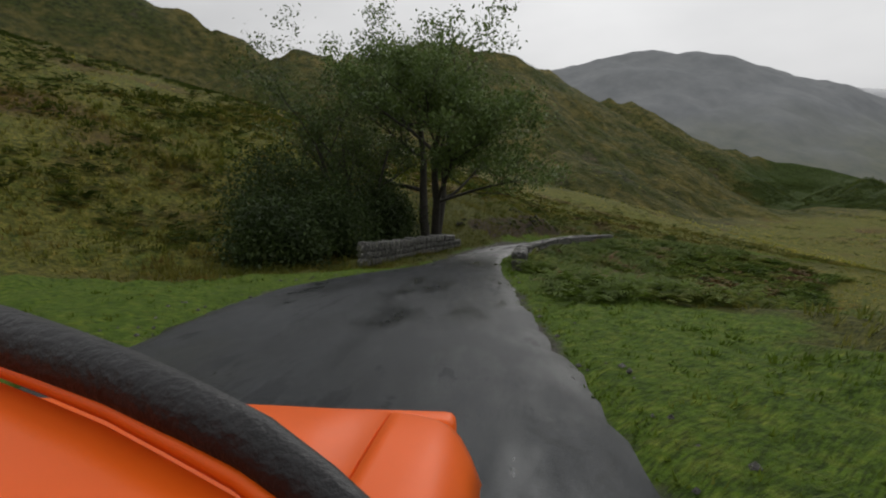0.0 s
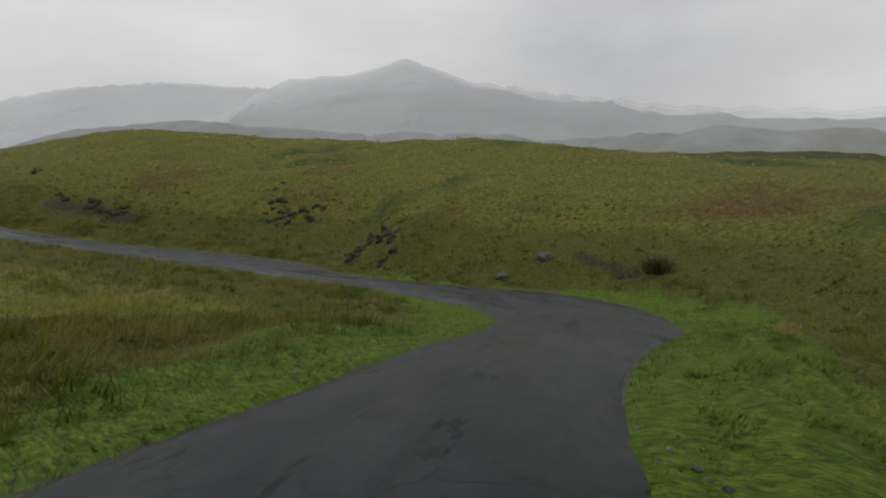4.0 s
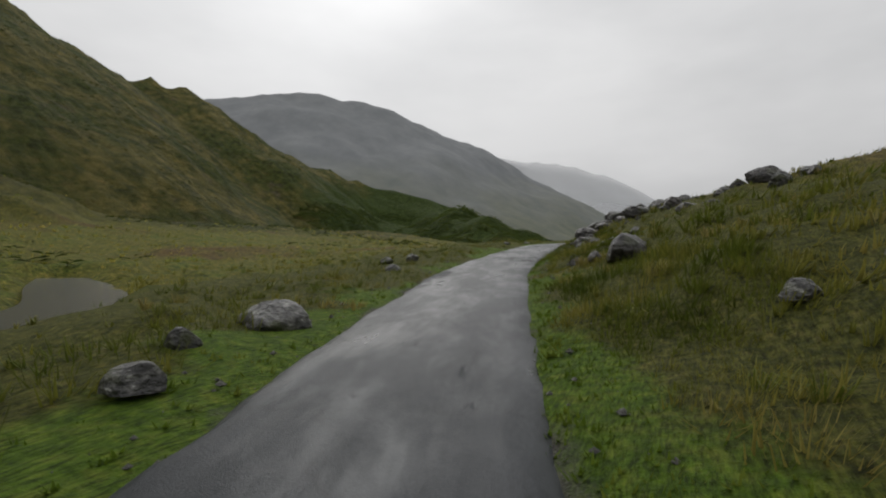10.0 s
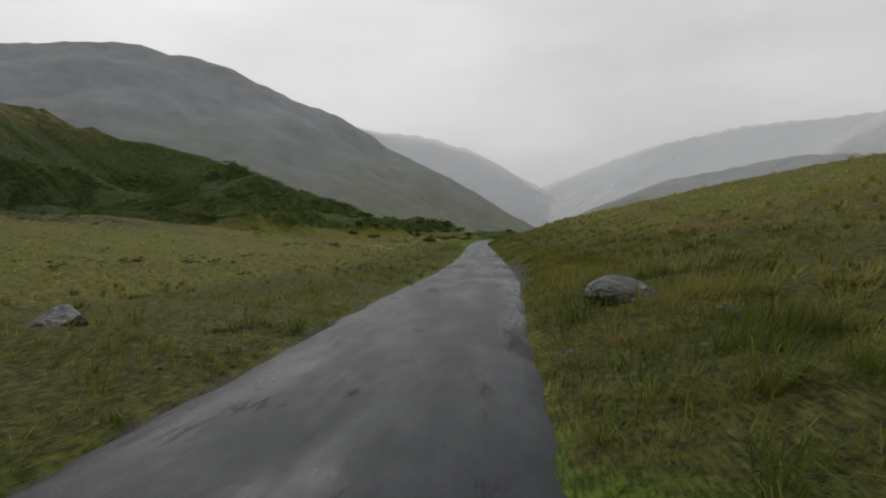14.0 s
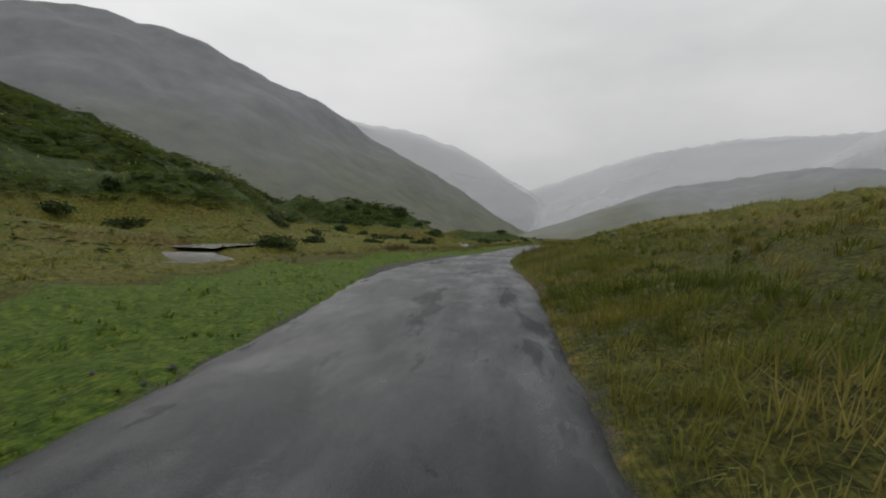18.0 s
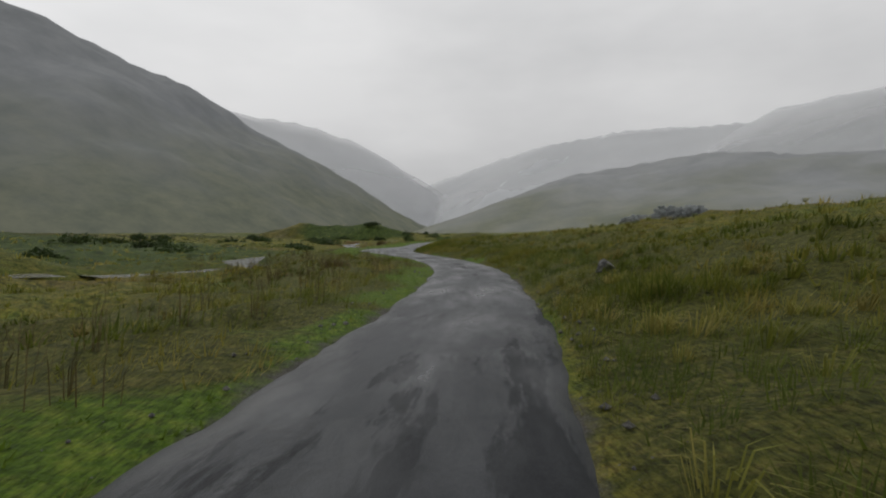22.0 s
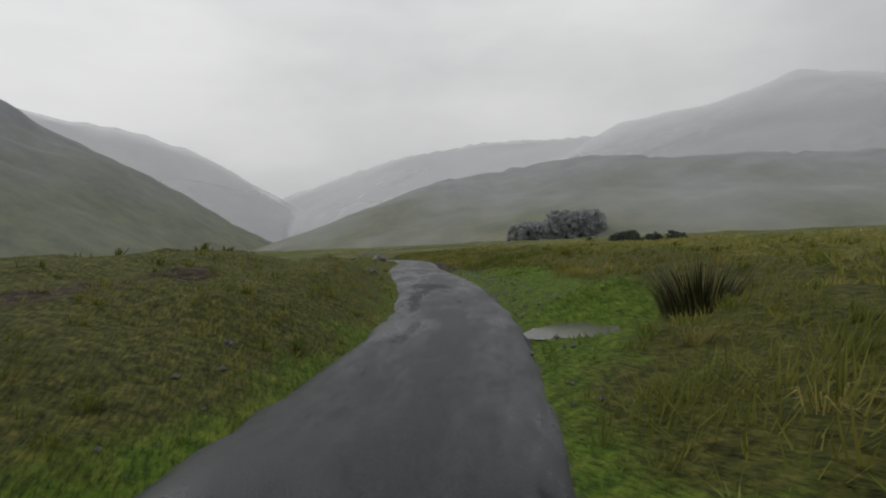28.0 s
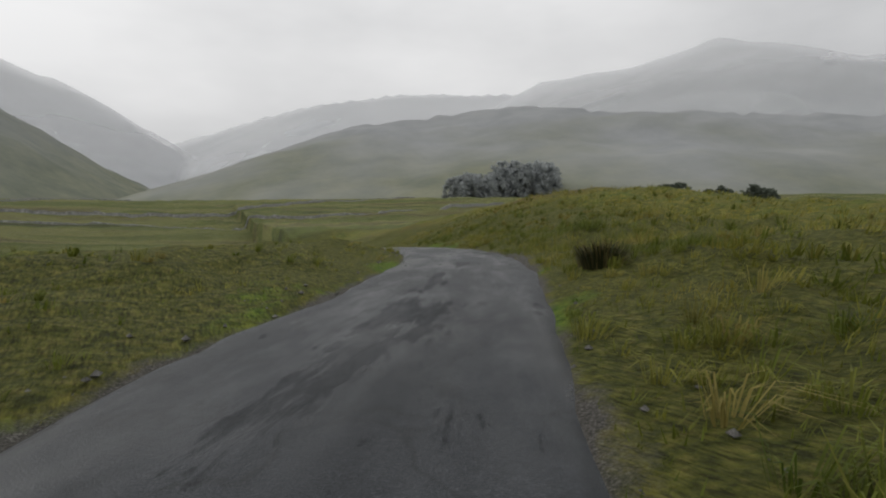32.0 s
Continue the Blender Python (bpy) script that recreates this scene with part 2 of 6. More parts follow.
def ground_stuff():
    """Moor turf that runs into short bright verge, bare peat, fell heath and valley pasture by the masks of the land's mesh."""
    m = bpy.data.materials.new("moor_ground")
    m.use_nodes = True
    n, l = m.node_tree.nodes, m.node_tree.links
    b = n["Principled BSDF"]
    co = n.new("ShaderNodeTexCoord")

    def grain(scale, detail=8.0, rough=0.65):
        k = n.new("ShaderNodeTexNoise")
        k.inputs["Scale"].default_value, k.inputs["Detail"].default_value, k.inputs["Roughness"].default_value = scale, detail, rough
        l.new(co.outputs["Object"], k.inputs["Vector"])
        return k.outputs["Fac"]

    def colours(fac, stops):
        r = n.new("ShaderNodeValToRGB")
        e = r.color_ramp.elements
        while len(e) < len(stops):
            e.new(0.5)
        for k, (pos, c) in enumerate(stops):
            e[k].position, e[k].color = pos, (*c, 1)
        l.new(fac, r.inputs[0])
        return r.outputs[0]

    def span(fac, lo, hi):
        k = n.new("ShaderNodeMapRange")
        k.inputs["From Min"].default_value, k.inputs["From Max"].default_value = lo, hi
        l.new(fac, k.inputs["Value"])
        return k.outputs[0]

    def mixed(fac, a, c):
        k = n.new("ShaderNodeMixRGB")
        l.new(fac, k.inputs[0])
        l.new(a, k.inputs[1])
        l.new(c, k.inputs[2])
        return k.outputs[0]

    def mask(name, breakup):
        a = n.new("ShaderNodeAttribute")
        a.attribute_name = name
        k = n.new("ShaderNodeMath")
        k.operation = "ADD"
        l.new(a.outputs["Fac"], k.inputs[0])
        l.new(breakup, k.inputs[1])
        return span(k.outputs[0], 0.85, 1.15), a.outputs["Fac"]

    fine, mid, wide = grain(3.2), grain(0.42), grain(0.055)
    turf = colours(fine, [(0.30, (0.036, 0.042, 0.008)), (0.44, (0.082, 0.088, 0.014)), (0.56, (0.155, 0.145, 0.025)), (0.70, (0.245, 0.195, 0.048))])
    green = colours(fine, [(0.32, (0.0257, 0.0383, 0.0062)), (0.48, (0.0743, 0.1003, 0.0135)), (0.66, (0.1701, 0.1742, 0.0270))])
    brown = colours(fine, [(0.32, (0.0297, 0.0211, 0.0079)), (0.50, (0.0984, 0.0655, 0.0198)), (0.68, (0.1922, 0.1287, 0.0415))])
    col = mixed(span(mid, 0.50, 0.62), turf, green)
    col = mixed(span(wide, 0.53, 0.66), col, brown)
    heath = colours(grain(0.16, 12.0, 0.72), [(0.34, (0.0312, 0.0360, 0.0104)), (0.46, (0.0792, 0.0804, 0.0208)), (0.56, (0.1416, 0.1236, 0.0333)), (0.68, (0.2160, 0.1644, 0.0603))])
    bracken = colours(grain(0.30, 10.0, 0.7), [(0.36, (0.022, 0.031, 0.0064)), (0.52, (0.058, 0.072, 0.0144)), (0.66, (0.108, 0.110, 0.0256))])
    heath = mixed(span(grain(0.022, 8.0), 0.47, 0.58), heath, bracken)
    heath = mixed(span(grain(0.045, 9.0, 0.7), 0.60, 0.70), heath, colours(grain(0.5, 8.0), [(0.4, (0.048, 0.040, 0.0256)), (0.65, (0.156, 0.129, 0.0800))]))
    comb = n.new("ShaderNodeMapping")
    comb.inputs["Scale"].default_value, comb.inputs["Rotation"].default_value = (1.0, 0.2, 0.5), (0.0, 0.0, 1.2)
    l.new(co.outputs["Object"], comb.inputs[0])
    hair = n.new("ShaderNodeTexNoise")
    hair.inputs["Scale"].default_value, hair.inputs["Detail"].default_value, hair.inputs["Roughness"].default_value = 30.0, 5.0, 0.7
    l.new(comb.outputs[0], hair.inputs["Vector"])
    stalks = colours(hair.outputs["Fac"], [(0.36, (0.38, 0.38, 0.36)), (0.52, (1.0, 1.0, 0.97)), (0.66, (1.45, 1.42, 1.32))])
    f, raw_fell = mask("fell", mid)
    col = mixed(f, col, heath)
    bed = colours(grain(0.9, 8.0, 0.7), [(0.34, (0.014, 0.026, 0.006)), (0.50, (0.044, 0.070, 0.014)), (0.66, (0.092, 0.115, 0.026))])
    f, raw = mask("bracken", grain(0.09, 8.0))
    col = mixed(f, col, bed)
    band = n.new("ShaderNodeMapping")
    band.inputs["Scale"].default_value, band.inputs["Rotation"].default_value = (0.14, 1.0, 1.0), (0.0, 0.0, 0.25)
    l.new(co.outputs["Object"], band.inputs[0])
    strips = n.new("ShaderNodeTexNoise")
    strips.inputs["Scale"].default_value, strips.inputs["Detail"].default_value, strips.inputs["Roughness"].default_value = 0.045, 10.0, 0.68
    l.new(band.outputs[0], strips.inputs["Vector"])
    meadow = colours(strips.outputs["Fac"], [(0.34, (0.050, 0.058, 0.022)), (0.44, (0.105, 0.125, 0.036)), (0.54, (0.170, 0.172, 0.060)), (0.62, (0.100, 0.088, 0.042)), (0.72, (0.150, 0.162, 0.060))])
    f, raw = mask("pasture", wide)
    col = mixed(f, col, meadow)
    # Shade between the grass blades, painted as a darker dead-grass colour near the lane.
    shaded_thatch = colours(grain(7.0), [(0.34, (0.034, 0.040, 0.008)), (0.52, (0.083, 0.088, 0.017)), (0.68, (0.145, 0.130, 0.034))])
    f, raw = mask("shaded_thatch", grain(0.8))
    col = mixed(f, col, shaded_thatch)
    short = colours(grain(5.0), [(0.30, (0.034, 0.068, 0.005)), (0.50, (0.082, 0.138, 0.012)), (0.70, (0.155, 0.190, 0.026))])
    f, raw = mask("lawn", grain(1.6))
    col = mixed(f, col, short)
    k = n.new("ShaderNodeMixRGB")
    k.blend_type, k.inputs[0].default_value = "MULTIPLY", 1.0
    l.new(col, k.inputs[1])
    l.new(stalks, k.inputs[2])
    col = k.outputs[0]
    peat = colours(grain(6.0), [(0.32, (0.014, 0.010, 0.006)), (0.52, (0.048, 0.034, 0.020)), (0.70, (0.125, 0.100, 0.070))])
    grit = colours(grain(48.0, 6.0), [(0.34, (0.028, 0.026, 0.022)), (0.52, (0.085, 0.080, 0.070)), (0.68, (0.190, 0.180, 0.160))])
    f, raw = mask("shoulder", grain(1.9))
    col = mixed(f, col, grit)
    f, raw = mask("soil", grain(1.9))
    col = mixed(f, col, peat)
    l.new(col, b.inputs["Base Color"])
    b.inputs["Roughness"].default_value, b.inputs["Specular IOR Level"].default_value = 0.9, 0.15
    rise = n.new("ShaderNodeBump")
    rise.inputs["Distance"].default_value = 5.0
    l.new(raw_fell, rise.inputs["Strength"])
    l.new(grain(0.14, 10.0), rise.inputs["Height"])
    small = n.new("ShaderNodeBump")
    small.inputs["Strength"].default_value, small.inputs["Distance"].default_value = 0.9, 0.22
    l.new(grain(5.5), small.inputs["Height"])
    l.new(rise.outputs[0], small.inputs["Normal"])
    l.new(small.outputs[0], b.inputs["Normal"])
    return m


MOOR = ground_stuff()


def hill_stuff(name, lo, mid, hi, low=None, line=(60, 260)):
    """Far fell: scree and heath paled by painted haze; low: the hazed grass colour of its foot, between the heights in
    line.
    """
    m = material(name, [(0.34, lo), (0.52, mid), (0.7, hi)], scale=0.016, detail=14, bump=0.15, bump_scale=0.035, distance=9.0, rough=1.0, spec=0.05)
    n, l = m.node_tree.nodes, m.node_tree.links
    co = next(k for k in n if k.type == "TEX_COORD")
    down = n.new("ShaderNodeMapping")
    down.inputs["Scale"].default_value = (1.0, 1.0, 0.3)
    for k in [k for k in n if k.type == "TEX_NOISE"]:
        l.new(down.outputs[0], k.inputs["Vector"])
    l.new(co.outputs["Object"], down.inputs[0])
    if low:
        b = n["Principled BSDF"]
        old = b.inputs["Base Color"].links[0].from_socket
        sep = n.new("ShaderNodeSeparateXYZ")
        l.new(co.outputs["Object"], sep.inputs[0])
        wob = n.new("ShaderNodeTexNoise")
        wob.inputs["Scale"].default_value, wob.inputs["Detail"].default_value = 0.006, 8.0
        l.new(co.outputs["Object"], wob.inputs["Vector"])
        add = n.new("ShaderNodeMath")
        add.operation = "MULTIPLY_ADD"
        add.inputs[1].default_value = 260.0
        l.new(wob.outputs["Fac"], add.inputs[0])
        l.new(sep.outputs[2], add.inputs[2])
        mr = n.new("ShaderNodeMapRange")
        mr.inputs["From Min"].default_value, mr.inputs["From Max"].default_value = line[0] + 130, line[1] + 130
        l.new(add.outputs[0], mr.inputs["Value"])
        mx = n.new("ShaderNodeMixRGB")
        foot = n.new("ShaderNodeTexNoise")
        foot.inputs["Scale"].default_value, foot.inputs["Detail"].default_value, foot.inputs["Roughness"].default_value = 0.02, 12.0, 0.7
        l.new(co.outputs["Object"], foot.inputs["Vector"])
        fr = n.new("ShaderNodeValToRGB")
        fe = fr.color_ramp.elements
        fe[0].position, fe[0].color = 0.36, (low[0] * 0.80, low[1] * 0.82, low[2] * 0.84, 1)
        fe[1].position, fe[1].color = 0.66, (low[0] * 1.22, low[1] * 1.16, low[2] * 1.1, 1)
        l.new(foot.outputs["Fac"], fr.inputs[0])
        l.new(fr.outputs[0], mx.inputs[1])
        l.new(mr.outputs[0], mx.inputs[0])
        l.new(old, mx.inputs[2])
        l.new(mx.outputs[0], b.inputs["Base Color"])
    return m


# Distance haze is mixed into these base colours, paler for the farther hills.
PEAK = hill_stuff("haze_tinted_peak", (0.180, 0.189, 0.194), (0.208, 0.216, 0.220), (0.236, 0.243, 0.244), low=(0.150, 0.162, 0.125), line=(30, 330))
RIDGE = hill_stuff("haze_tinted_ridge", (0.33, 0.34, 0.35), (0.35, 0.36, 0.367), (0.37, 0.378, 0.385))
FARFELL = hill_stuff("haze_tinted_far_fell", (0.42, 0.43, 0.44), (0.44, 0.45, 0.458), (0.46, 0.47, 0.478))
KNOT = hill_stuff("haze_tinted_wooded_hill", (0.225, 0.232, 0.234), (0.255, 0.262, 0.262), (0.285, 0.290, 0.287), low=(0.170, 0.180, 0.135), line=(-20, 110))
DOME = hill_stuff("haze_tinted_dome", (0.325, 0.334, 0.338), (0.340, 0.349, 0.352), (0.355, 0.363, 0.365))


def wet_asphalt(name="wet_asphalt", dark=1.0, shine=0.22):
    """Worn chippings with darker repairs, thin cracks and standing water; its streaks run along the lane."""
    m = bpy.data.materials.new(name)
    m.use_nodes = True
    n, l = m.node_tree.nodes, m.node_tree.links
    b = n["Principled BSDF"]
    co = n.new("ShaderNodeTexCoord")

    def grain(scale, detail=6.0, rough=0.6, along=None):
        k = n.new("ShaderNodeTexNoise")
        k.inputs["Scale"].default_value, k.inputs["Detail"].default_value, k.inputs["Roughness"].default_value = scale, detail, rough
        if along:
            mp = n.new("ShaderNodeMapping")
            mp.inputs["Scale"].default_value = along
            l.new(co.outputs["UV"], mp.inputs[0])
            l.new(mp.outputs[0], k.inputs["Vector"])
        else:
            l.new(co.outputs["Object"], k.inputs["Vector"])
        return k.outputs["Fac"]

    def colours(fac, stops):
        r = n.new("ShaderNodeValToRGB")
        e = r.color_ramp.elements
        while len(e) < len(stops):
            e.new(0.5)
        for k, (pos, c) in enumerate(stops):
            e[k].position, e[k].color = pos, (*c, 1)
        l.new(fac, r.inputs[0])
        return r.outputs[0]

    def times(a, c):
        k = n.new("ShaderNodeMixRGB")
        k.blend_type, k.inputs[0].default_value = "MULTIPLY", 1.0
        l.new(a, k.inputs[1])
        l.new(c, k.inputs[2])
        return k.outputs[0]

    fine = grain(70.0, 5.0)
    d = dark
    col = colours(fine, [(0.34, (0.009 * d, 0.0100 * d, 0.0120 * d)), (0.53, (0.028 * d, 0.0315 * d, 0.0375 * d)), (0.66, (0.092 * d, 0.098 * d, 0.108 * d))])
    col = times(col, colours(grain(1.0, 8.0, 0.65, (0.8, 0.22, 1.0)), [(0.38, (0.74, 0.74, 0.75)), (0.50, (0.97, 0.97, 0.97)), (0.62, (1.20, 1.19, 1.18))]))
    col = times(col, colours(grain(1.0, 5.0, 0.6, (1.1, 0.10, 1.0)), [(0.38, (0.72, 0.72, 0.73)), (0.60, (1.18, 1.17, 1.16))]))
    # darker repairs with ragged edges
    patch = times(colours(grain(1.0, 9.0, 0.68, (0.60, 0.10, 1.0)), [(0.405, (0.55, 0.55, 0.56)), (0.435, (1, 1, 1))]),
                  colours(grain(1.0, 9.0, 0.7, (1.9, 0.5, 1.0)), [(0.360, (0.58, 0.58, 0.59)), (0.385, (1, 1, 1))]))
    col = times(col, patch)
    cell = n.new("ShaderNodeTexVoronoi")
    cell.feature = "DISTANCE_TO_EDGE"
    cell.inputs["Scale"].default_value = 0.55
    bend = n.new("ShaderNodeMixRGB")
    bend.blend_type, bend.inputs[0].default_value = "ADD", 0.9
    wig = n.new("ShaderNodeTexNoise")
    wig.inputs["Scale"].default_value = 1.6
    l.new(co.outputs["Object"], wig.inputs["Vector"])
    l.new(co.outputs["Object"], bend.inputs[1])
    l.new(wig.outputs["Color"], bend.inputs[2])
    l.new(bend.outputs[0], cell.inputs["Vector"])
    line = colours(cell.outputs["Distance"], [(0.006, (0.45, 0.45, 0.45)), (0.016, (1, 1, 1))])
    col = times(col, line)
    l.new(col, b.inputs["Base Color"])
    film = n.new("ShaderNodeMapRange")
    film.inputs["From Min"].default_value, film.inputs["From Max"].default_value = 0.44, 0.64
    l.new(grain(1.0, 8.0, 0.68, (0.9, 0.24, 1.0)), film.inputs["Value"])
    wet = n.new("ShaderNodeMapRange")
    wet.inputs["To Min"].default_value, wet.inputs["To Max"].default_value = 0.50, 0.29
    l.new(film.outputs[0], wet.inputs["Value"])
    # the coarse repairs dry sooner than the old surface
    pool = n.new("ShaderNodeMapRange")
    pool.inputs["From Min"].default_value, pool.inputs["From Max"].default_value = 0.4, 0.9
    pool.inputs["To Min"].default_value, pool.inputs["To Max"].default_value = 1.45, 0.92
    l.new(patch, pool.inputs["Value"])
    both = n.new("ShaderNodeMath")
    both.operation = "MULTIPLY"
    l.new(wet.outputs[0], both.inputs[0])
    l.new(pool.outputs[0], both.inputs[1])
    l.new(both.outputs[0], b.inputs["Roughness"])
    rough = n.new("ShaderNodeMapRange")
    rough.inputs["To Min"].default_value, rough.inputs["To Max"].default_value = 0.85, 0.15
    l.new(film.outputs[0], rough.inputs["Value"])
    bp = n.new("ShaderNodeBump")
    bp.inputs["Distance"].default_value = 0.010
    l.new(rough.outputs[0], bp.inputs["Strength"])
    l.new(fine, bp.inputs["Height"])
    l.new(bp.outputs[0], b.inputs["Normal"])
    b.inputs["Specular IOR Level"].default_value = shine
    b.inputs["Specular Tint"].default_value = (0.86, 0.94, 1.0, 1)
    return m


def shiny(name, colour, rough, metal=0.0, coat=0.0, wave=0.0, spec=0.5):
    m = material(name, [(0.3, tuple(c * 0.92 for c in colour)), (0.7, colour)], scale=3.0, rough=rough, metal=metal, coat=coat, bump=wave, bump_scale=3.0,
                 distance=0.02, spec=spec)
    return m


ASPHALT = wet_asphalt(dark=0.52, shine=0.22)
WATER = shiny("rippled_beck_water", (0.075, 0.072, 0.066), 0.20, wave=0.6)
ORANGE = shiny("orange_car_paint", (0.80, 0.115, 0.006), 0.45, coat=0.04, spec=0.22)
BEAD = shiny("rain_bead", (0.62, 0.16, 0.03), 0.08, coat=0.6)
RUBBER = material("wet_black_rubber", [(0.3, (0.006, 0.006, 0.007)), (0.7, (0.016, 0.016, 0.017))], scale=40, rough=0.45, bump=0.6, bump_scale=60, distance=0.01)
GLASS = shiny("dark_window_glass", (0.01, 0.012, 0.014), 0.05)
STEEL = shiny("dull_wheel_steel", (0.35, 0.35, 0.35), 0.4, metal=1.0)


# ---- numbers: noise, the lane's line, the lie of the land ----
def hashed(ix, iy, seed):
    h = (ix.astype(np.int64) * 374761393 + iy.astype(np.int64) * 668265263 + seed * 974634541) & 0x7FFFFFFF
    h = ((h ^ (h >> 13)) * 1274126177) & 0x7FFFFFFF
    return ((h ^ (h >> 16)) & 0xFFFF) / 32767.5 - 1.0


def vnoise(x, y, seed):
    x, y = np.asarray(x, float), np.asarray(y, float)
    ix, iy = np.floor(x), np.floor(y)
    fx, fy = x - ix, y - iy
    fx, fy = fx * fx * (3 - 2 * fx), fy * fy * (3 - 2 * fy)
    a, b = hashed(ix, iy, seed), hashed(ix + 1, iy, seed)
    c, d = hashed(ix, iy + 1, seed), hashed(ix + 1, iy + 1, seed)
    return (a * (1 - fx) + b * fx) * (1 - fy) + (c * (1 - fx) + d * fx) * fy


def fbm(x, y, seed, octaves=4, gain=0.5):
    total, amp, f = 0.0, 1.0, 1.0
    for k in range(octaves):
        total = total + amp * vnoise(x * f, y * f, seed + k * 17)
        amp, f = amp * gain, f * 2.03
    return total


EYE = 1.40
AHEAD = [(32.5, 24.7, 845.4, -3.4), (33.0, 28.8, 861.0, -4.6), (33.5, 31.3, 877.0, -6.2), (34.0, 32.2, 893.9, -8.0)]
knots = [(r[0], r[1], r[2], r[3] - EYE) for r in ROWS] + AHEAD
ku = np.array([k[0] for k in knots])
kp = np.array([k[1:] for k in knots])
kp[1:-1, 2] = (kp[:-2, 2] + 2 * kp[1:-1, 2] + kp[2:, 2]) / 4
kt = np.gradient(kp, ku, axis=0)


def lane(u):
    """The point of the lane under the car's way at station u."""
    u = np.asarray(u, float)
    v = np.clip(u, 0, 33.999)
    i = np.clip(np.searchsorted(ku, v, side="right") - 1, 0, len(ku) - 2)
    h = (ku[i + 1] - ku[i])[..., None]
    s = ((v - ku[i])[..., None]) / h
    p = ((2 * s ** 3 - 3 * s ** 2 + 1) * kp[i] + (s ** 3 - 2 * s ** 2 + s) * h * kt[i]
         + (3 * s ** 2 - 2 * s ** 3) * kp[i + 1] + (s ** 3 - s ** 2) * h * kt[i + 1])
    before = np.minimum(u, 0)[..., None]
    after = np.maximum(u - 34, 0)[..., None]
    return p + before * kt[0] * [1, 1, 0] + after * kt[-1]


US = np.arange(-1.6, 35.0, 0.02)
LINE = lane(US)
TAN = np.gradient(LINE[:, :2], axis=0)
TAN /= np.linalg.norm(TAN, axis=1)[:, None]
RIGHT = np.stack([TAN[:, 1], -TAN[:, 0]], 1)

# the tarmac's edges, metres to the left and right of that line, by station
EDGE_L1 = [(-2, 3.5), (0.2, 4.2), (0.35, 5.4), (0.55, 5.6), (0.70, 2.5), (0.84, 2.1), (1.25, 2.6), (1.54, 2.8), (1.8, 2.1), (2.1, 2.9), (2.6, 4.4), (3.2, 2.9), (3.6, 3.9), (4.3, 2.9), (5.3, 2.6),
           (5.9, 2.5), (6.5, 3.2), (7.2, 3.2), (7.9, 4.0), (8.4, 3.9), (8.75, 3.1), (9.3, 2.9), (9.8, 1.9), (10.3, 2.5), (10.8, 3.0), (11.7, 3.1), (12.4, 3.1)]
EDGE_L2 = [(12.7, 3.2), (13, 2.0), (13.5, 2.4), (14.3, 3.3), (15, 3.1), (16.8, 2.6), (17.5, 2.6), (18.2, 2.95), (18.65, 4.6), (19, 4.2), (19.4, 3.3), (19.7, 2.4),
           (20.3, 2.6), (21.2, 2.35), (22.3, 2.4), (23.2, 1.8), (23.5, 2.0), (23.95, 4.2), (24.3, 5.2), (24.6, 2.7), (25, 2.0), (25.3, 2.6), (25.8, 3.3), (27.6, 3.7)]
EDGE_L3 = [(28.1, 2.1), (28.35, 1.7), (28.7, 2.3), (29.2, 3.0), (29.7, 1.9), (30.2, 3.2), (30.5, 3.7), (30.72, 3.9), (31, 2.8), (32, 2.8), (36, 2.4)]
EDGE_R1 = [(-2, 1.3), (0.3, 1.1), (0.7, 0.72), (1.15, 0.52), (1.3, 0.7), (1.54, 1.1), (1.8, 0.8), (2.3, 0.5), (2.7, 1.0), (3.2, 1.7), (3.45, 2.9), (3.8, 2.4), (4.05, 0.9), (4.4, 0.9), (4.8, 1.6),
           (5.3, 4.0), (5.7, 5.2), (5.95, 5.2), (6.15, 3.2), (6.35, 1.3), (6.6, 0.45), (6.8, 0.5), (7.0, 1.2), (7.3, 2.3), (7.8, 2.3), (8.2, 0.95), (8.8, 0.8), (9.5, 0.5), (10.3, 0.42)]
EDGE_R2 = [(10.8, 0.33), (11.3, 0.55), (11.8, 1.0), (12.3, 0.7), (12.8, 0.7), (13.3, 0.4), (13.7, 0.9), (14.2, 0.3), (14.7, 0.8), (16.7, 0.25), (17.2, 0.37),
           (17.5, 0.65), (18.2, 1.0), (18.65, 1.4), (19.2, 0.7), (19.7, 0.8), (20.15, 1.7), (20.7, 0.65), (21.2, 0.48), (21.7, 0.3), (22.3, 0.85), (22.8, 1.0)]
EDGE_R3 = [(23.3, 1.0), (23.75, 0.4), (24.2, 0.8), (24.8, 1.15), (25.1, 0.95), (25.35, 0.55), (26, 0.5), (27.7, 0.12), (28.2, 0.8), (28.7, 0.75), (29.2, 0.25), (29.75, 0.88),
           (30.15, 1.0), (30.7, 0.62), (31.2, 0.45), (32, 0.6), (36, 0.6)]


def track(*lists):
    rows = np.array([r for part_list in lists for r in part_list], float)
    return lambda u: np.stack([np.interp(u, rows[:, 0], rows[:, k]) for k in range(1, rows.shape[1])], -1)


def eased(rule, spread=0.11):
    """The same rule without its corners."""
    u = np.arange(-2, 36.001, 0.02)
    near = np.arange(-20, 21)
    bell = np.exp(-0.5 * (near * 0.02 / spread) ** 2)
    w = np.convolve(np.pad(rule(u)[:, 0], 20, mode="edge"), bell / bell.sum(), mode="valid")
    return lambda q: np.interp(q, u, w)[..., None]


edge_l, edge_r = eased(track(EDGE_L1, EDGE_L2, EDGE_L3)), eased(track(EDGE_R1, EDGE_R2, EDGE_R3))

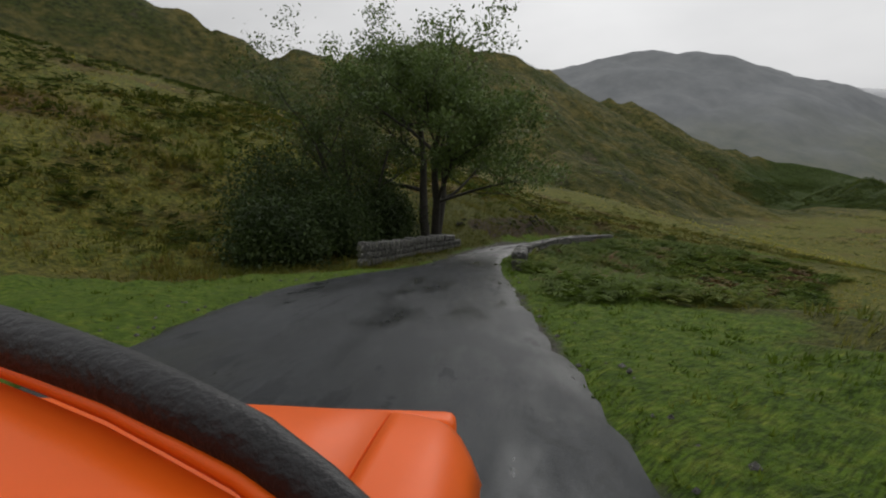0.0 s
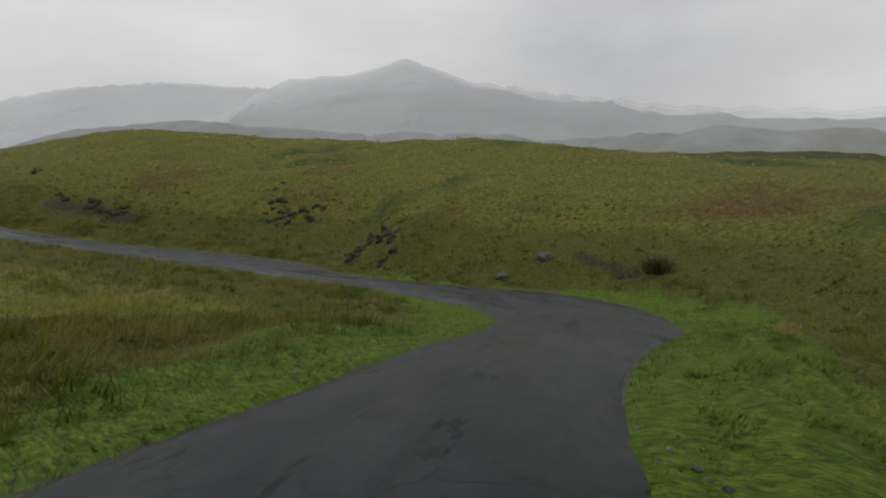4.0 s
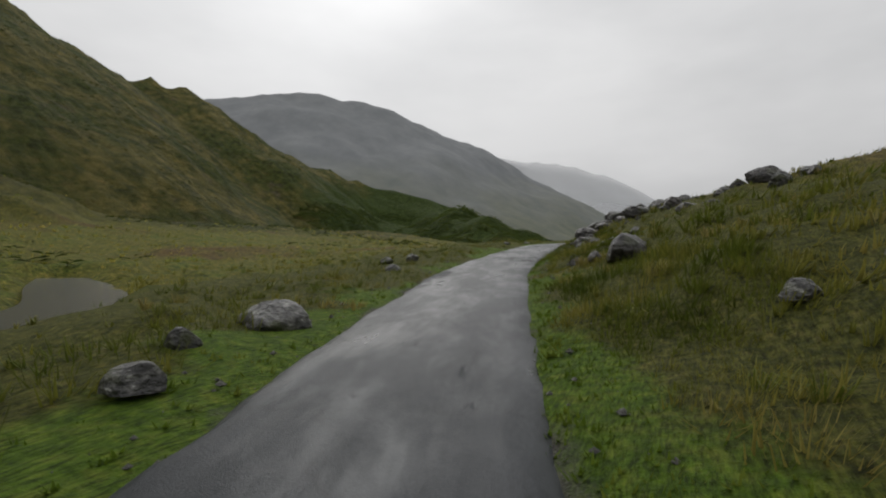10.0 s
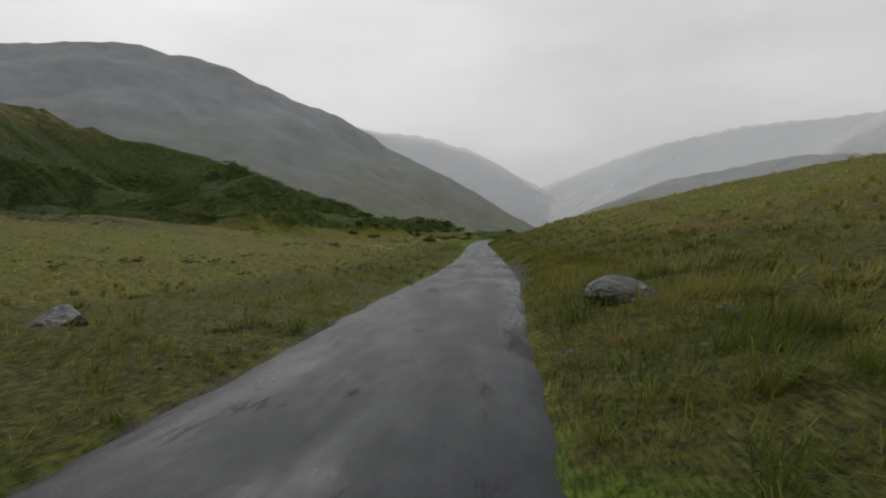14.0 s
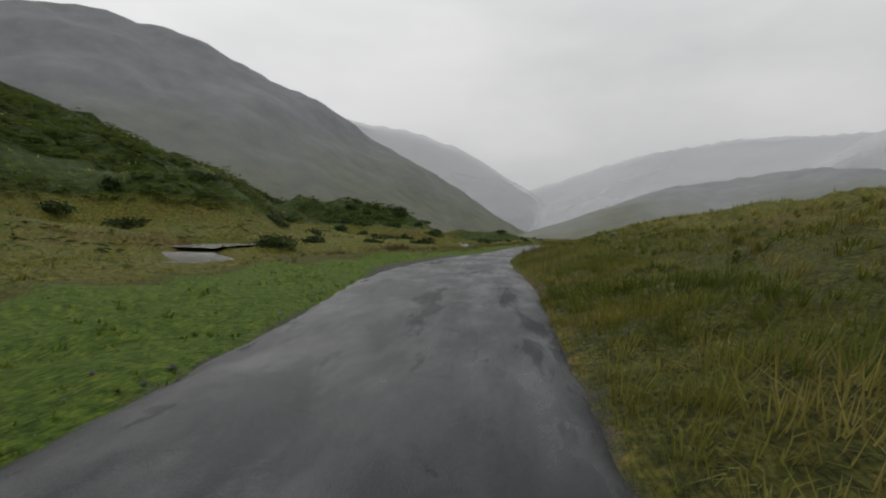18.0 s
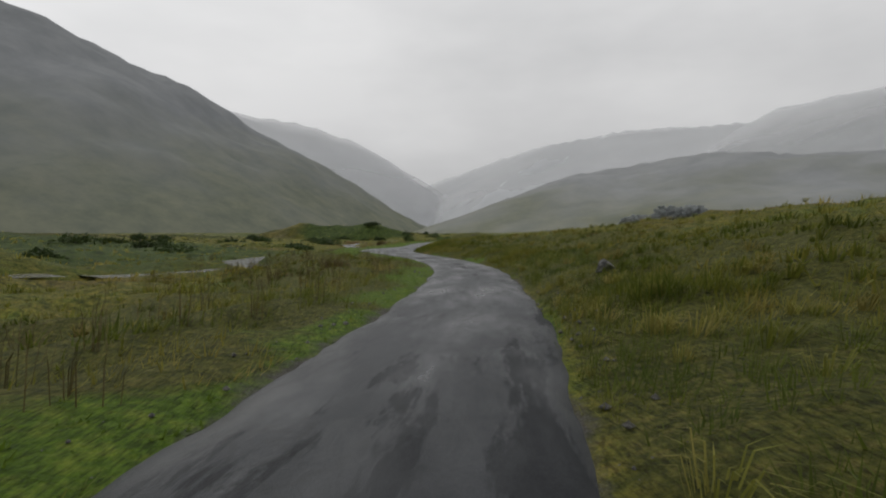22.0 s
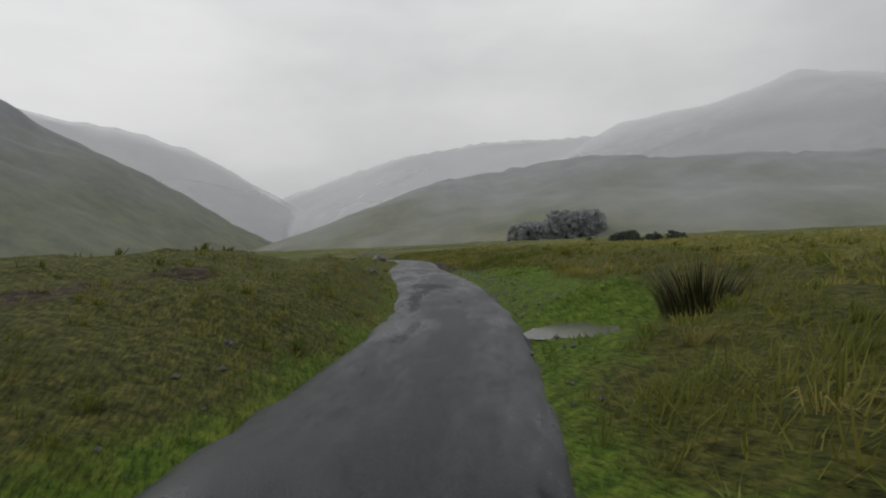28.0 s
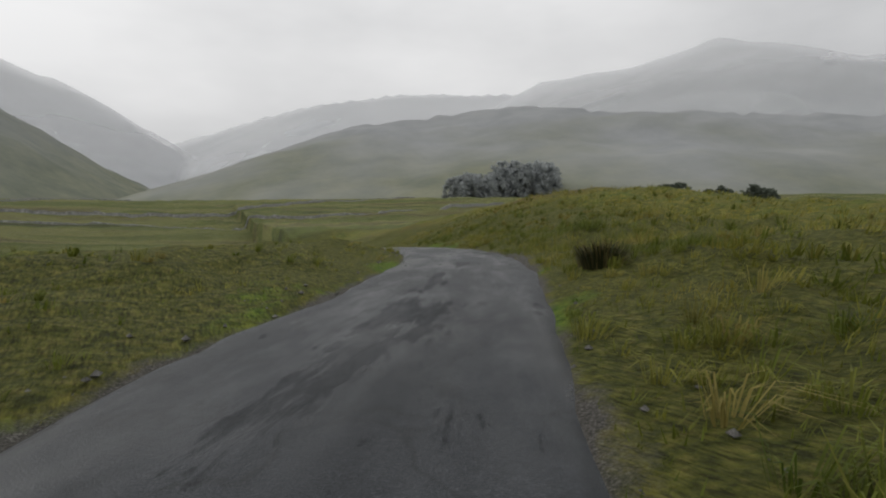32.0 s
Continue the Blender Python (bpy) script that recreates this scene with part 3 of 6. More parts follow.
# the land beside the lane: station, then its height over the lane 1.5, 5, 15, 40 and 90 m from the tarmac
REACH = np.array([0.0, 1.5, 5.0, 15.0, 40.0, 90.0])
LAND_L1 = [(-2, 0, -0.1, -0.6, 2, 24), (0.3, 0, -0.3, -1.2, 3, 26), (0.9, 0, -0.3, 0.6, 13, 36), (1.25, 0.1, 0.8, 5, 16, 38), (1.45, 1.5, 3.0, 7, 18, 40),
           (1.82, 1.9, 3.2, 7, 18, 40), (2.1, 0.8, 2, 6, 17, 38), (2.6, 0.4, 1.5, 4.5, 14, 34), (3, 0.1, 0.5, 2, 9, 28), (3.6, -0.1, -0.3, -0.4, 3, 16),
           (5.5, 0, 0, -0.2, 0, 6), (6.6, 0, 0, -0.1, 0, 5), (8, 0.1, 0, -0.2, 1, 10), (9.2, 0.1, 0, -0.4, 0.5, 9)]
LAND_L2 = [(10, 0.1, -0.2, -0.9, -0.4, 8), (12, 0.2, 0, -0.5, 0, 8), (13, 0.3, 0.4, 0.1, 0.3, 5), (14, 0.2, 0.2, -0.2, 0.3, 5), (16.5, 0, -0.4, -0.9, 0.1, 9),
           (18, 0, -0.1, -0.6, 0.6, 9), (19, 0, -0.1, -0.8, 0.2, 6), (20, 0, -0.2, -0.8, 0.0, 4), (21, 0, -0.4, -0.8, 0.0, 3), (23, 0.1, -0.3, -0.9, 0, 2.5), (24.3, 0, -0.3, -0.9, 0, 2.5),
           (25.5, 0, -0.2, -0.9, 0, 3), (27.4, 0, 0.1, -0.4, -1, 0), (28.0, 0.5, 0.7, 0.3, -1.4, -1), (28.3, 0.8, 1.3, 1.0, -1.2, -1)]
LAND_L3 = [(28.6, 0.9, 1.3, 0.9, -1.5, -1), (28.85, 0.3, 0.3, -0.5, -2, -1), (29.3, 0.2, 0.3, 0.1, -0.7, -2), (30.5, 0.2, 0.2, 0.1, -0.8, -3), (31.5, 0.2, 0.3, 0.1, -1.0, -4), (36, 0.1, 0.1, -0.5, -2, -6)]
LAND_R1 = [(-2, 0.1, 0, -1.5, -4, -4), (0.3, 0.1, -0.1, -2, -5, -5), (0.8, -0.2, -1.4, -4, -6, -6), (1.6, -0.3, -1.5, -4, -6, -6), (2.2, -0.1, -0.9, -3.4, -6, -6), (2.8, 0, -0.4, -2, -4, -5), (3.6, 0.1, 0, -0.8, -3, -3),
           (4.3, 0.1, 0.2, 0.1, -0.9, 0.5), (4.7, 0.1, 0.4, 1.2, 1.3, 2.9), (5, 0.2, 0.5, 2.4, 3.7, 5.4), (5.3, 0.2, 0.8, 3.6, 5.4, 7.9), (5.6, 0.3, 1.4, 4.3, 5.9, 9.9), (5.9, 0.5, 2, 4.7, 5.7, 11.5), (6.15, 0.6, 2.3, 4.8, 5.8, 12.2)]
LAND_R2 = [(6.4, 0.5, 2.3, 5.2, 7, 12.4), (6.6, 0.5, 1.9, 5.6, 9.3, 12.6), (6.72, 0.5, 3.4, 9.2, 12.4, 13), (6.86, 0.4, 2.6, 7.6, 13.2, 13.1), (7, 0.2, 0.8, 5.9, 15.5, 13.5), (7.3, 0.2, 0.7, 6.2, 17.5, 14.1), (7.6, 0.2, 0.8, 6.3, 16.4, 14.7), (8, 0.4, 1.3, 5.8, 12, 15.7),
           (8.3, 0.5, 1.8, 5.7, 9.5, 16.6), (8.6, 0.6, 2.4, 6.3, 9.8, 17.2), (9.1, 0.8, 2.5, 7.4, 13.3, 17.6), (9.5, 0.5, 2.0, 7.0, 15.8, 17.4), (10, 0.3, 1.4, 5.0, 15, 16.7), (10.5, 0.4, 1.8, 4.7, 14, 15.1), (11, 0.5, 2.2, 4.2, 10.8, 12.6)]
LAND_R3 = [(11.5, 0.9, 2.5, 3.3, 7.2, 9.6), (12, 0.5, 2.1, 2.3, 4.7, 8), (12.5, 0.4, 1.2, 1.7, 3.5, 7.3), (13, 0.3, 0.7, 1.4, 3.2, 7.4), (13.5, 0.3, 0.7, 1.7, 4.3, 9), (14, 0.4, 0.8, 2.2, 5.7, 10.3), (15, 0.4, 0.9, 2.6, 8.3, 11.5),
           (16.5, 0.5, 1, 3.2, 9.5, 13.1), (17.1, 0.5, 1, 3.7, 8.7, 13.2), (17.7, 0.5, 1.1, 4.1, 7.9, 12.4), (18.6, 0.4, 1.1, 3.6, 7.3, 11), (19.4, 0.4, 1.1, 3.5, 6.8, 10.1), (20.6, 0.3, 1, 4, 6, 8.9), (21.3, 0.4, 0.9, 3.4, 5.2, 8)]
LAND_R4 = [(22, 0.4, 0.9, 2.7, 4.6, 7.1), (23, 0.5, 1, 2.7, 4.2, 5.7), (23.7, 0.4, 0.8, 2.3, 3.3, 4.1), (24.6, 0.4, 0.6, 1, 1.6, 3), (25.4, 0.4, 0.5, 0.6, 1.2, 3), (27.5, 0.7, 0.7, 0.9, 1.3, 3.2), (28.5, 0.3, 0.7, 1, 1.4, 3.1),
           (30, 0.3, 0.7, 1, 1.5, 2.5), (31, 0.7, 0.8, 1.2, 1.6, 1.6), (31.6, 0.5, 0.7, 0.8, 0.9, 0.9), (32, 0.3, 0.7, 0.3, 0.4, 0.4), (32.6, 0.4, 1.1, 1.0, 1.0, 0.8), (33.1, 0.6, 1.9, 4.8, 3.1, 2), (36, 0.4, 1.4, 3.6, 3, 1)]
land_l, land_r = track(LAND_L1, LAND_L2, LAND_L3), track(LAND_R1, LAND_R2, LAND_R3, LAND_R4)

# crests of the near fell on the left: place and height of each bend
CRESTS = [
    [(-420, -120, 165), (-345, 79, 112), (-310, 143, 93), (-330, 240, 124.8), (-330, 316, 131.5), (-355, 450, 116.9), (-325, 480, 109.4), (-295, 511, 86.4), (-255, 560, 62), (-177, 572, 30.1), (-112, 598, 9), (-95, 625, 0)],
    [(-240, 110, 80), (-150, 147, 30), (-155, 205, 28), (-118, 245, 8)],
    [(-177, 572, 29.5), (-146, 510, 23.1), (-120, 470, 10.9)],
    [(-108, 590, 8), (-86, 585, 9.5), (-67, 576, 6.5), (-56, 572, 0)],
    [(-70, 735, 4), (-54, 729, 5), (-40, 740, 0.5)],
]
VALLEY = -4.4


def crest_height(x, y, crest, slope, power=1.0):
    best = np.full(np.shape(x), -1e9)
    for (x0, y0, z0), (x1, y1, z1) in zip(crest, crest[1:]):
        dx, dy = x1 - x0, y1 - y0
        s = np.clip(((x - x0) * dx + (y - y0) * dy) / (dx * dx + dy * dy), 0, 1)
        d = np.hypot(x - x0 - s * dx, y - y0 - s * dy)
        best = np.maximum(best, z0 + (z1 - z0) * s - slope * d ** power)
    return best


BECKS = [
    [(10.0, -18), (10.2, -13.8), (10.45, -11.5), (10.75, -16), (11.0, -25)],
    [(17.25, -15), (17.4, -17), (17.7, -23), (18.4, -26), (18.8, -21), (19.02, -16.5), (19.25, -21), (19.4, -26), (19.75, -24), (20.4, -22), (21.3, -13.5), (21.9, -17.5), (22.5, -20), (23.1, -27), (23.7, -11),
     (24.0, -15.5), (24.7, -14), (25.1, -11.5), (25.6, -13), (26.0, -17), (26.4, -24), (27.2, -24), (28.4, -24), (29.5, -45)],
]


def beck_line(rows):
    r = np.array(rows, float)
    s = np.arange(0, len(r) - 1 + 1e-6, 0.04)
    k = np.arange(len(r))
    u, o = np.interp(s, k, r[:, 0]), np.interp(s, k, r[:, 1])
    for _ in range(6):
        u[1:-1], o[1:-1] = (u[:-2] + 2 * u[1:-1] + u[2:]) / 4, (o[:-2] + 2 * o[1:-1] + o[2:]) / 4
    p = lane(u)
    t = lane(u + 0.02)[:, :2] - lane(u - 0.02)[:, :2]
    t /= np.linalg.norm(t, axis=1)[:, None]
    x, y = p[:, 0] + t[:, 1] * o, p[:, 1] - t[:, 0] * o
    for _ in range(30):
        x[1:-1], y[1:-1] = (x[:-2] + 2 * x[1:-1] + x[2:]) / 4, (y[:-2] + 2 * y[1:-1] + y[2:]) / 4
    width = 1.1 + 0.55 * vnoise(s * 0.9, 0 * s, 61) + 1.5 * np.exp(-((u - 25.5) / 0.5) ** 2) + 1.3 * np.exp(-((u - 19.05) / 0.22) ** 2)
    return x, y, width


BECK_LINES = [beck_line(b) for b in BECKS]
# standing water beside the tarmac: station, offset, half width
PUDDLES = [(28.31, 2.0, 1.0), (29.3, -3.8, 0.45), (30.26, -3.75, 0.28), (30.48, -4.2, 0.3), (31.36, -3.1, 0.4), (31.9, -3.4, 0.4)]
PUDDLE_SPOTS = []
for pu, po, pr in PUDDLES:
    pa, pb = lane(np.array([pu]))[0], lane(np.array([pu + 0.02]))[0] - lane(np.array([pu - 0.02]))[0]
    pb = pb / math.hypot(pb[0], pb[1])
    PUDDLE_SPOTS.append((pa[0] + pb[1] * po, pa[1] - pb[0] * po, pa[2], pr))
SLOPES = [0.74, 0.60, 0.36, 0.50, 0.30]
COARSE = slice(0, None, 5)


def ground(x, y, rough=True):
    """The land's height at arrays x, y; also the station and the signed distance to the lane's line."""
    x, y = np.atleast_1d(np.asarray(x, float)), np.atleast_1d(np.asarray(y, float))
    z, st, off = np.empty(x.shape), np.empty(x.shape), np.empty(x.shape)
    cu, cl, cr = US[COARSE], LINE[COARSE], RIGHT[COARSE]
    ll = np.concatenate([np.zeros((len(cu), 1)), land_l(cu)], 1)
    lr = np.concatenate([np.zeros((len(cu), 1)), land_r(cu)], 1)
    el, er = edge_l(cu)[:, 0], edge_r(cu)[:, 0]
    for a in range(0, len(x), 4000):
        px, py = x[a:a + 4000], y[a:a + 4000]
        near = (cl[:, 1] > py.min() - 160) & (cl[:, 1] < py.max() + 160)
        if near.sum() < 3:
            near = np.zeros(len(cu), bool)
            near[-3 if py.mean() > 400 else slice(0, 3)] = True
        dx, dy = px[:, None] - cl[near, 0], py[:, None] - cl[near, 1]
        dist = np.hypot(dx, dy)
        right = dx * cr[near, 0] + dy * cr[near, 1] > 0
        gap = np.maximum(dist - np.where(right, er[near], el[near]), 0)
        prof = np.zeros_like(gap)
        for k in range(len(REACH) - 1):
            s = np.clip((gap - REACH[k]) / (REACH[k + 1] - REACH[k]), 0, 1)
            prof += s * np.where(right, lr[near, k + 1] - lr[near, k], ll[near, k + 1] - ll[near, k])
        w = 1.0 / (dist * dist + 0.6) ** 3
        zi = (w * (cl[near, 2] + prof)).sum(1) / w.sum(1)
        # fine: the nearest point of the line itself
        idx = np.flatnonzero(near)[np.argmin(dist, 1)] * 5
        best = np.full(len(px), 1e9)
        pick = idx.copy()
        for k in range(-5, 6):
            j = np.clip(idx + k, 0, len(US) - 1)
            d2 = (px - LINE[j, 0]) ** 2 + (py - LINE[j, 1]) ** 2
            pick = np.where(d2 < best, j, pick)
            best = np.minimum(best, d2)
        o = (px - LINE[pick, 0]) * RIGHT[pick, 0] + (py - LINE[pick, 1]) * RIGHT[pick, 1]
        d = np.sqrt(best)
        o = np.where(o >= 0, d, -d)
        u = US[pick]
        e = np.where(o >= 0, edge_r(u)[:, 0], edge_l(u)[:, 0])
        g = np.maximum(d - e, 0)
        tab = np.where((o >= 0)[:, None], land_r(u), land_l(u))
        tab = np.concatenate([np.zeros((len(u), 1)), tab], 1)
        ze = LINE[pick, 2].copy()
        for k in range(len(REACH) - 1):
            ze += np.clip((g - REACH[k]) / (REACH[k + 1] - REACH[k]), 0, 1) * (tab[:, k + 1] - tab[:, k])
        blend = np.clip((g - 3) / 9, 0, 1)
        zz = ze * (1 - blend) + zi * blend
        # beyond the verges the land runs out to the valley floor and up to the fell
        far = np.clip((d - 80) / 220, 0, 1)
        floor = VALLEY + 0.005 * np.maximum(py - 600, 0) + 0.020 * np.maximum(px - 40, 0)
        zz = zz * (1 - far) + np.minimum(floor, zz + 60) * far
        lift = np.full(len(px), -1e9)
        for crest, slope in zip(CRESTS, SLOPES):
            lift = np.maximum(lift, crest_height(px, py, crest, slope))
        lift = lift + 5 * fbm(px / 60, py / 60, 3) + 2.5 * fbm(px / 17, py / 17, 9)
        t = np.clip((d - 14) / 30, 0, 1)
        lift = np.where(lift > zz, zz + (lift - zz) * t, zz)
        zz = np.maximum(zz, lift)
        if rough:
            soft = np.clip(g / 2.0, 0, 1)
            zz += soft * (0.24 * fbm(px / 1.5, py / 1.5, 21, 3) + 0.22 * np.clip(d / 12, 0, 1) * fbm(px / 6, py / 6, 31, 3) + 1.2 * np.clip((d - 25) / 80, 0, 1) * fbm(px / 28, py / 28, 41, 3))
        for bx, by, bw in BECK_LINES:
            if py.max() < by.min() - 5 or py.min() > by.max() + 5:
                continue
            gap2 = np.sqrt((px[:, None] - bx) ** 2 + (py[:, None] - by) ** 2) - bw
            zz -= 0.75 * np.clip(1 - gap2.min(1) / 1.3, 0, 1)
        for qx, qy, qz, qr in PUDDLE_SPOTS:
            wq = np.clip(2.0 - np.hypot(px - qx, py - qy) / qr, 0, 1)
            zz = zz * (1 - wq) + np.minimum(zz, qz - 0.13 * np.clip(1.6 - np.hypot(px - qx, py - qy) / qr, 0, 1)) * wq
        zz -= 0.14 * np.clip((e + 0.12 - d) / 0.35, 0, 1)
        z[a:a + 4000], st[a:a + 4000], off[a:a + 4000] = zz, u, o
    return z, st, off


def spot(u, off):
    """World x, y at a station and an offset to the right of the lane's line."""
    p = lane(np.array([u]))[0]
    q = lane(np.array([u + 0.02]))[0] - lane(np.array([u - 0.02]))[0]
    q /= math.hypot(q[0], q[1])
    return p[0] + q[1] * off, p[1] - q[0] * off


def heading(u):
    q = lane(np.array([u + 0.02]))[0] - lane(np.array([u - 0.02]))[0]
    return math.atan2(q[1], q[0])


def mesh_object(name, verts, faces, mat, smooth=True, parent=None):
    me = bpy.data.meshes.new(name)
    verts = np.asarray(verts, np.float32)
    faces = np.asarray(faces, np.int32)
    k = faces.shape[1]
    me.vertices.add(len(verts))
    me.vertices.foreach_set("co", verts.ravel())
    me.loops.add(faces.size)
    me.loops.foreach_set("vertex_index", faces.ravel())
    me.polygons.add(len(faces))
    me.polygons.foreach_set("loop_start", np.arange(0, faces.size, k, dtype=np.int32))
    me.polygons.foreach_set("use_smooth", np.full(len(faces), smooth, dtype=bool))
    me.update(calc_edges=True)
    for m in (mat if isinstance(mat, (list, tuple)) else [mat]):
        me.materials.append(m)
    ob = new(name, me)
    if parent:
        ob.parent = parent
    return ob


def grid_faces(rows, cols):
    i = np.arange((rows - 1) * (cols - 1))
    r, c = i // (cols - 1), i % (cols - 1)
    a = r * cols + c
    return np.stack([a, a + 1, a + cols + 1, a + cols], 1)


def thing(name, label, category, group="", kind="", at=(0, 0, 0)):
    ob = new(name)
    ob.location = at
    ob.empty_display_size = 0.2
    return tagged(ob, label, category, group, kind)


def part(name, bm, mat, parent, label="", smooth=False):
    me = bpy.data.meshes.new(name)
    bm.to_mesh(me)
    bm.free()
    me.materials.append(mat)
    if smooth:
        me.polygons.foreach_set("use_smooth", np.ones(len(me.polygons), bool))
    ob = new(name, me)
    ob.parent = parent
    if label:
        ob["label"] = label
    return ob


# how far the short bright turf reaches from the tarmac, by station
LAWN_LU = [0, 0.6, 0.7, 3, 3.4, 5.2, 6.6, 8, 9.5, 10.4, 14, 16.4, 16.8, 17.6, 18.4, 19.6, 21.5, 23.2, 23.8, 25.6, 27.6, 28.0, 29.5, 32]
LAWN_LW = [9, 9, 0.5, 0.1, 0.8, 3.0, 1.0, 0.4, 1.0, 0.8, -0.2, 0.2, 1.2, 4, 7, 3, 1.0, 1.0, 3, 3, 0.2, -0.3, -0.2, 0.0]
LAWN_RU = [0, 0.6, 2.2, 3, 3.6, 5.6, 6.2, 9, 10, 11.2, 13, 22.4, 23.2, 25.4, 27.5, 28.2, 28.35, 28.75, 28.9, 30, 32]
LAWN_RW = [4, 1.5, 0.8, 3.5, 4, 2.5, 0.0, -0.4, 1.0, 0.0, -0.8, -0.8, -0.2, -0.8, -0.6, 0.2, 3.0, 3.0, 0.2, -0.3, -0.2]

# bare gritty shoulders beside the tarmac
SHOULDER_LU, SHOULDER_LW = [0, 0.9, 1.1, 1.5, 1.7, 2.2, 2.4, 2.8, 3.0, 18.6, 18.8, 19.3, 19.5, 29.8, 30.1, 30.7, 30.9, 32.0, 33], [-0.1, -0.1, 0.25, 0.25, -0.1, -0.1, 0.3, 0.3, -0.1, -0.1, 0.5, 0.5, -0.1, -0.1, -0.3, -0.3, -0.1, 0.0, -0.1]
SHOULDER_RU, SHOULDER_RW = [0, 6.9, 7.05, 7.6, 7.9, 14.5, 14.7, 15.0, 15.2, 19.8, 20.0, 20.5, 20.8, 30.0, 32.2, 32.5, 32.8], [-0.1, -0.1, 0.6, 0.6, -0.1, -0.1, 0.4, 0.4, -0.1, -0.1, 0.6, 0.6, -0.1, -0.1, 0.0, 0.15, -0.1]

# ---- the ground: one sheet from the lane to the horizon ----
ROW_Y = np.concatenate([np.arange(-70, -8, 3.0), np.arange(-8, 900, 1.0), np.arange(900, 1300, 6.0), np.arange(1300, 5200, 100.0)])
order = np.argsort(LINE[:, 1])
near_cols = np.concatenate([np.arange(0, 9, 0.4), np.arange(9, 30, 1.1), np.arange(30, 90, 3.5), np.arange(90, 420, 14.0), np.arange(420, 3000, 130.0)])
COLS = np.concatenate([-near_cols[:0:-1], near_cols])
mid_x = np.interp(ROW_Y, LINE[order, 1], LINE[order, 0])
gx = (mid_x[:, None] + COLS[None, :]).ravel()
gy = np.repeat(ROW_Y, len(COLS))
gz, gst, goff = ground(gx, gy)
gfaces = grid_faces(len(ROW_Y), len(COLS))
land = mesh_object("ground", np.stack([gx, gy, gz], 1), gfaces, MOOR)
ge = np.where(goff > 0, goff - edge_r(gst)[:, 0], -goff - edge_l(gst)[:, 0])
wob = 0.9 * vnoise(gx / 1.3, gy / 1.3, 77) + 0.8 * vnoise(gx / 4.1, gy / 4.1, 78)
reach = np.where(goff > 0, np.interp(gst, LAWN_RU, LAWN_RW), np.interp(gst, LAWN_LU, LAWN_LW))
MASKS = {
    "lawn": np.clip((reach - ge - wob) / 1.6 + 0.5, 0, 1),
    "fell": np.clip((np.abs(goff) - 40) / 45, 0, 1),
    "pasture": np.clip(np.maximum.reduce([(gy - 880) / 90, np.minimum((gy - 680) / 60, (gx - 150) / 50), (gx - 290) / 60]), 0, 1),
    "bracken": np.clip(2.1 - np.hypot((gx + 148) / 95, (gy - 530) / 105) * 1.6, 0, 1) * np.clip((gz - 0.5) / 2.5, 0, 1) * np.clip((np.abs(goff) - 28) / 8, 0, 1)
    + np.clip(1.9 - np.hypot((gx + 102) / 60, (gy - 602) / 46) * 1.5, 0, 1) + np.clip(1.9 - np.hypot((gx + 55) / 20, (gy - 731) / 13) * 1.5, 0, 1)
    + np.where((goff > 3) & (gst > 5.4) & (gst < 8.2), np.clip(0.15 + 0.55 * vnoise(gx / 11, gy / 11, 511) + 0.4 * vnoise(gx / 4, gy / 4, 512), 0, 0.8), 0),
    "soil": np.clip(np.where((goff > 0) & (gst > 9.13) & (gst < 9.38), 1.1 - np.abs(ge - 0.9), 0) + np.where((goff > 0) & (gst > 11.35) & (gst < 12.0), (1.5 - ge) / 0.8, 0) + np.where((goff > 0) & (gst > 28.35) & (gst < 29.5), 0.85 * (0.8 - ge) / 0.5, 0)
                    + np.where((goff > 0) & (gst > 28.35) & (gst < 28.95), 0.9 - np.abs(ge - 2.6) / 0.8, 0) + np.where((goff > 0) & (gst > 5.92) & (gst < 6.14), 1.0 - np.abs(goff - 7.7) / 0.9, 0) + np.where((goff > 0) & (gst > 8.2) & (gst < 8.8), 0.95 - np.abs(ge - 5.6) / 2.2, 0) + np.where((goff > 0) & (gst > 9.15) & (gst < 9.55), 0.85 - np.abs(ge - 0.9) / 0.6, 0)
                    + np.where((goff < 0) & (gst > 1.4) & (gst < 1.95) & (ge > 0.6), (3.2 - ge) / 0.8, 0) + np.where((goff < 0) & (gst > 27.95) & (gst < 28.35), 0.9 - np.abs(ge - 3.2) / 0.9, 0), 0, 1),
    # darker ground that paints shade under the grass nearest the lane
    "shaded_thatch": np.clip((ge + 0.1) / 0.4, 0, 1) * np.clip((12 - ge) / 8, 0, 1) * np.clip(1 - (reach - ge - wob) / 1.2, 0, 1),
    "shoulder": np.clip(0.5 + (np.where(goff > 0, np.interp(gst, SHOULDER_RU, SHOULDER_RW), np.interp(gst, SHOULDER_LU, SHOULDER_LW)) + 0.15 * wob - ge) / 0.5, 0, 1)}
for mask_name, values in MASKS.items():
    layer = land.data.attributes.new(mask_name, "FLOAT", "POINT")
    layer.data.foreach_set("value", values.astype(np.float32))
tagged(land, "rough wet moorland turf rising to a heather fell", "ground", kind="structure")

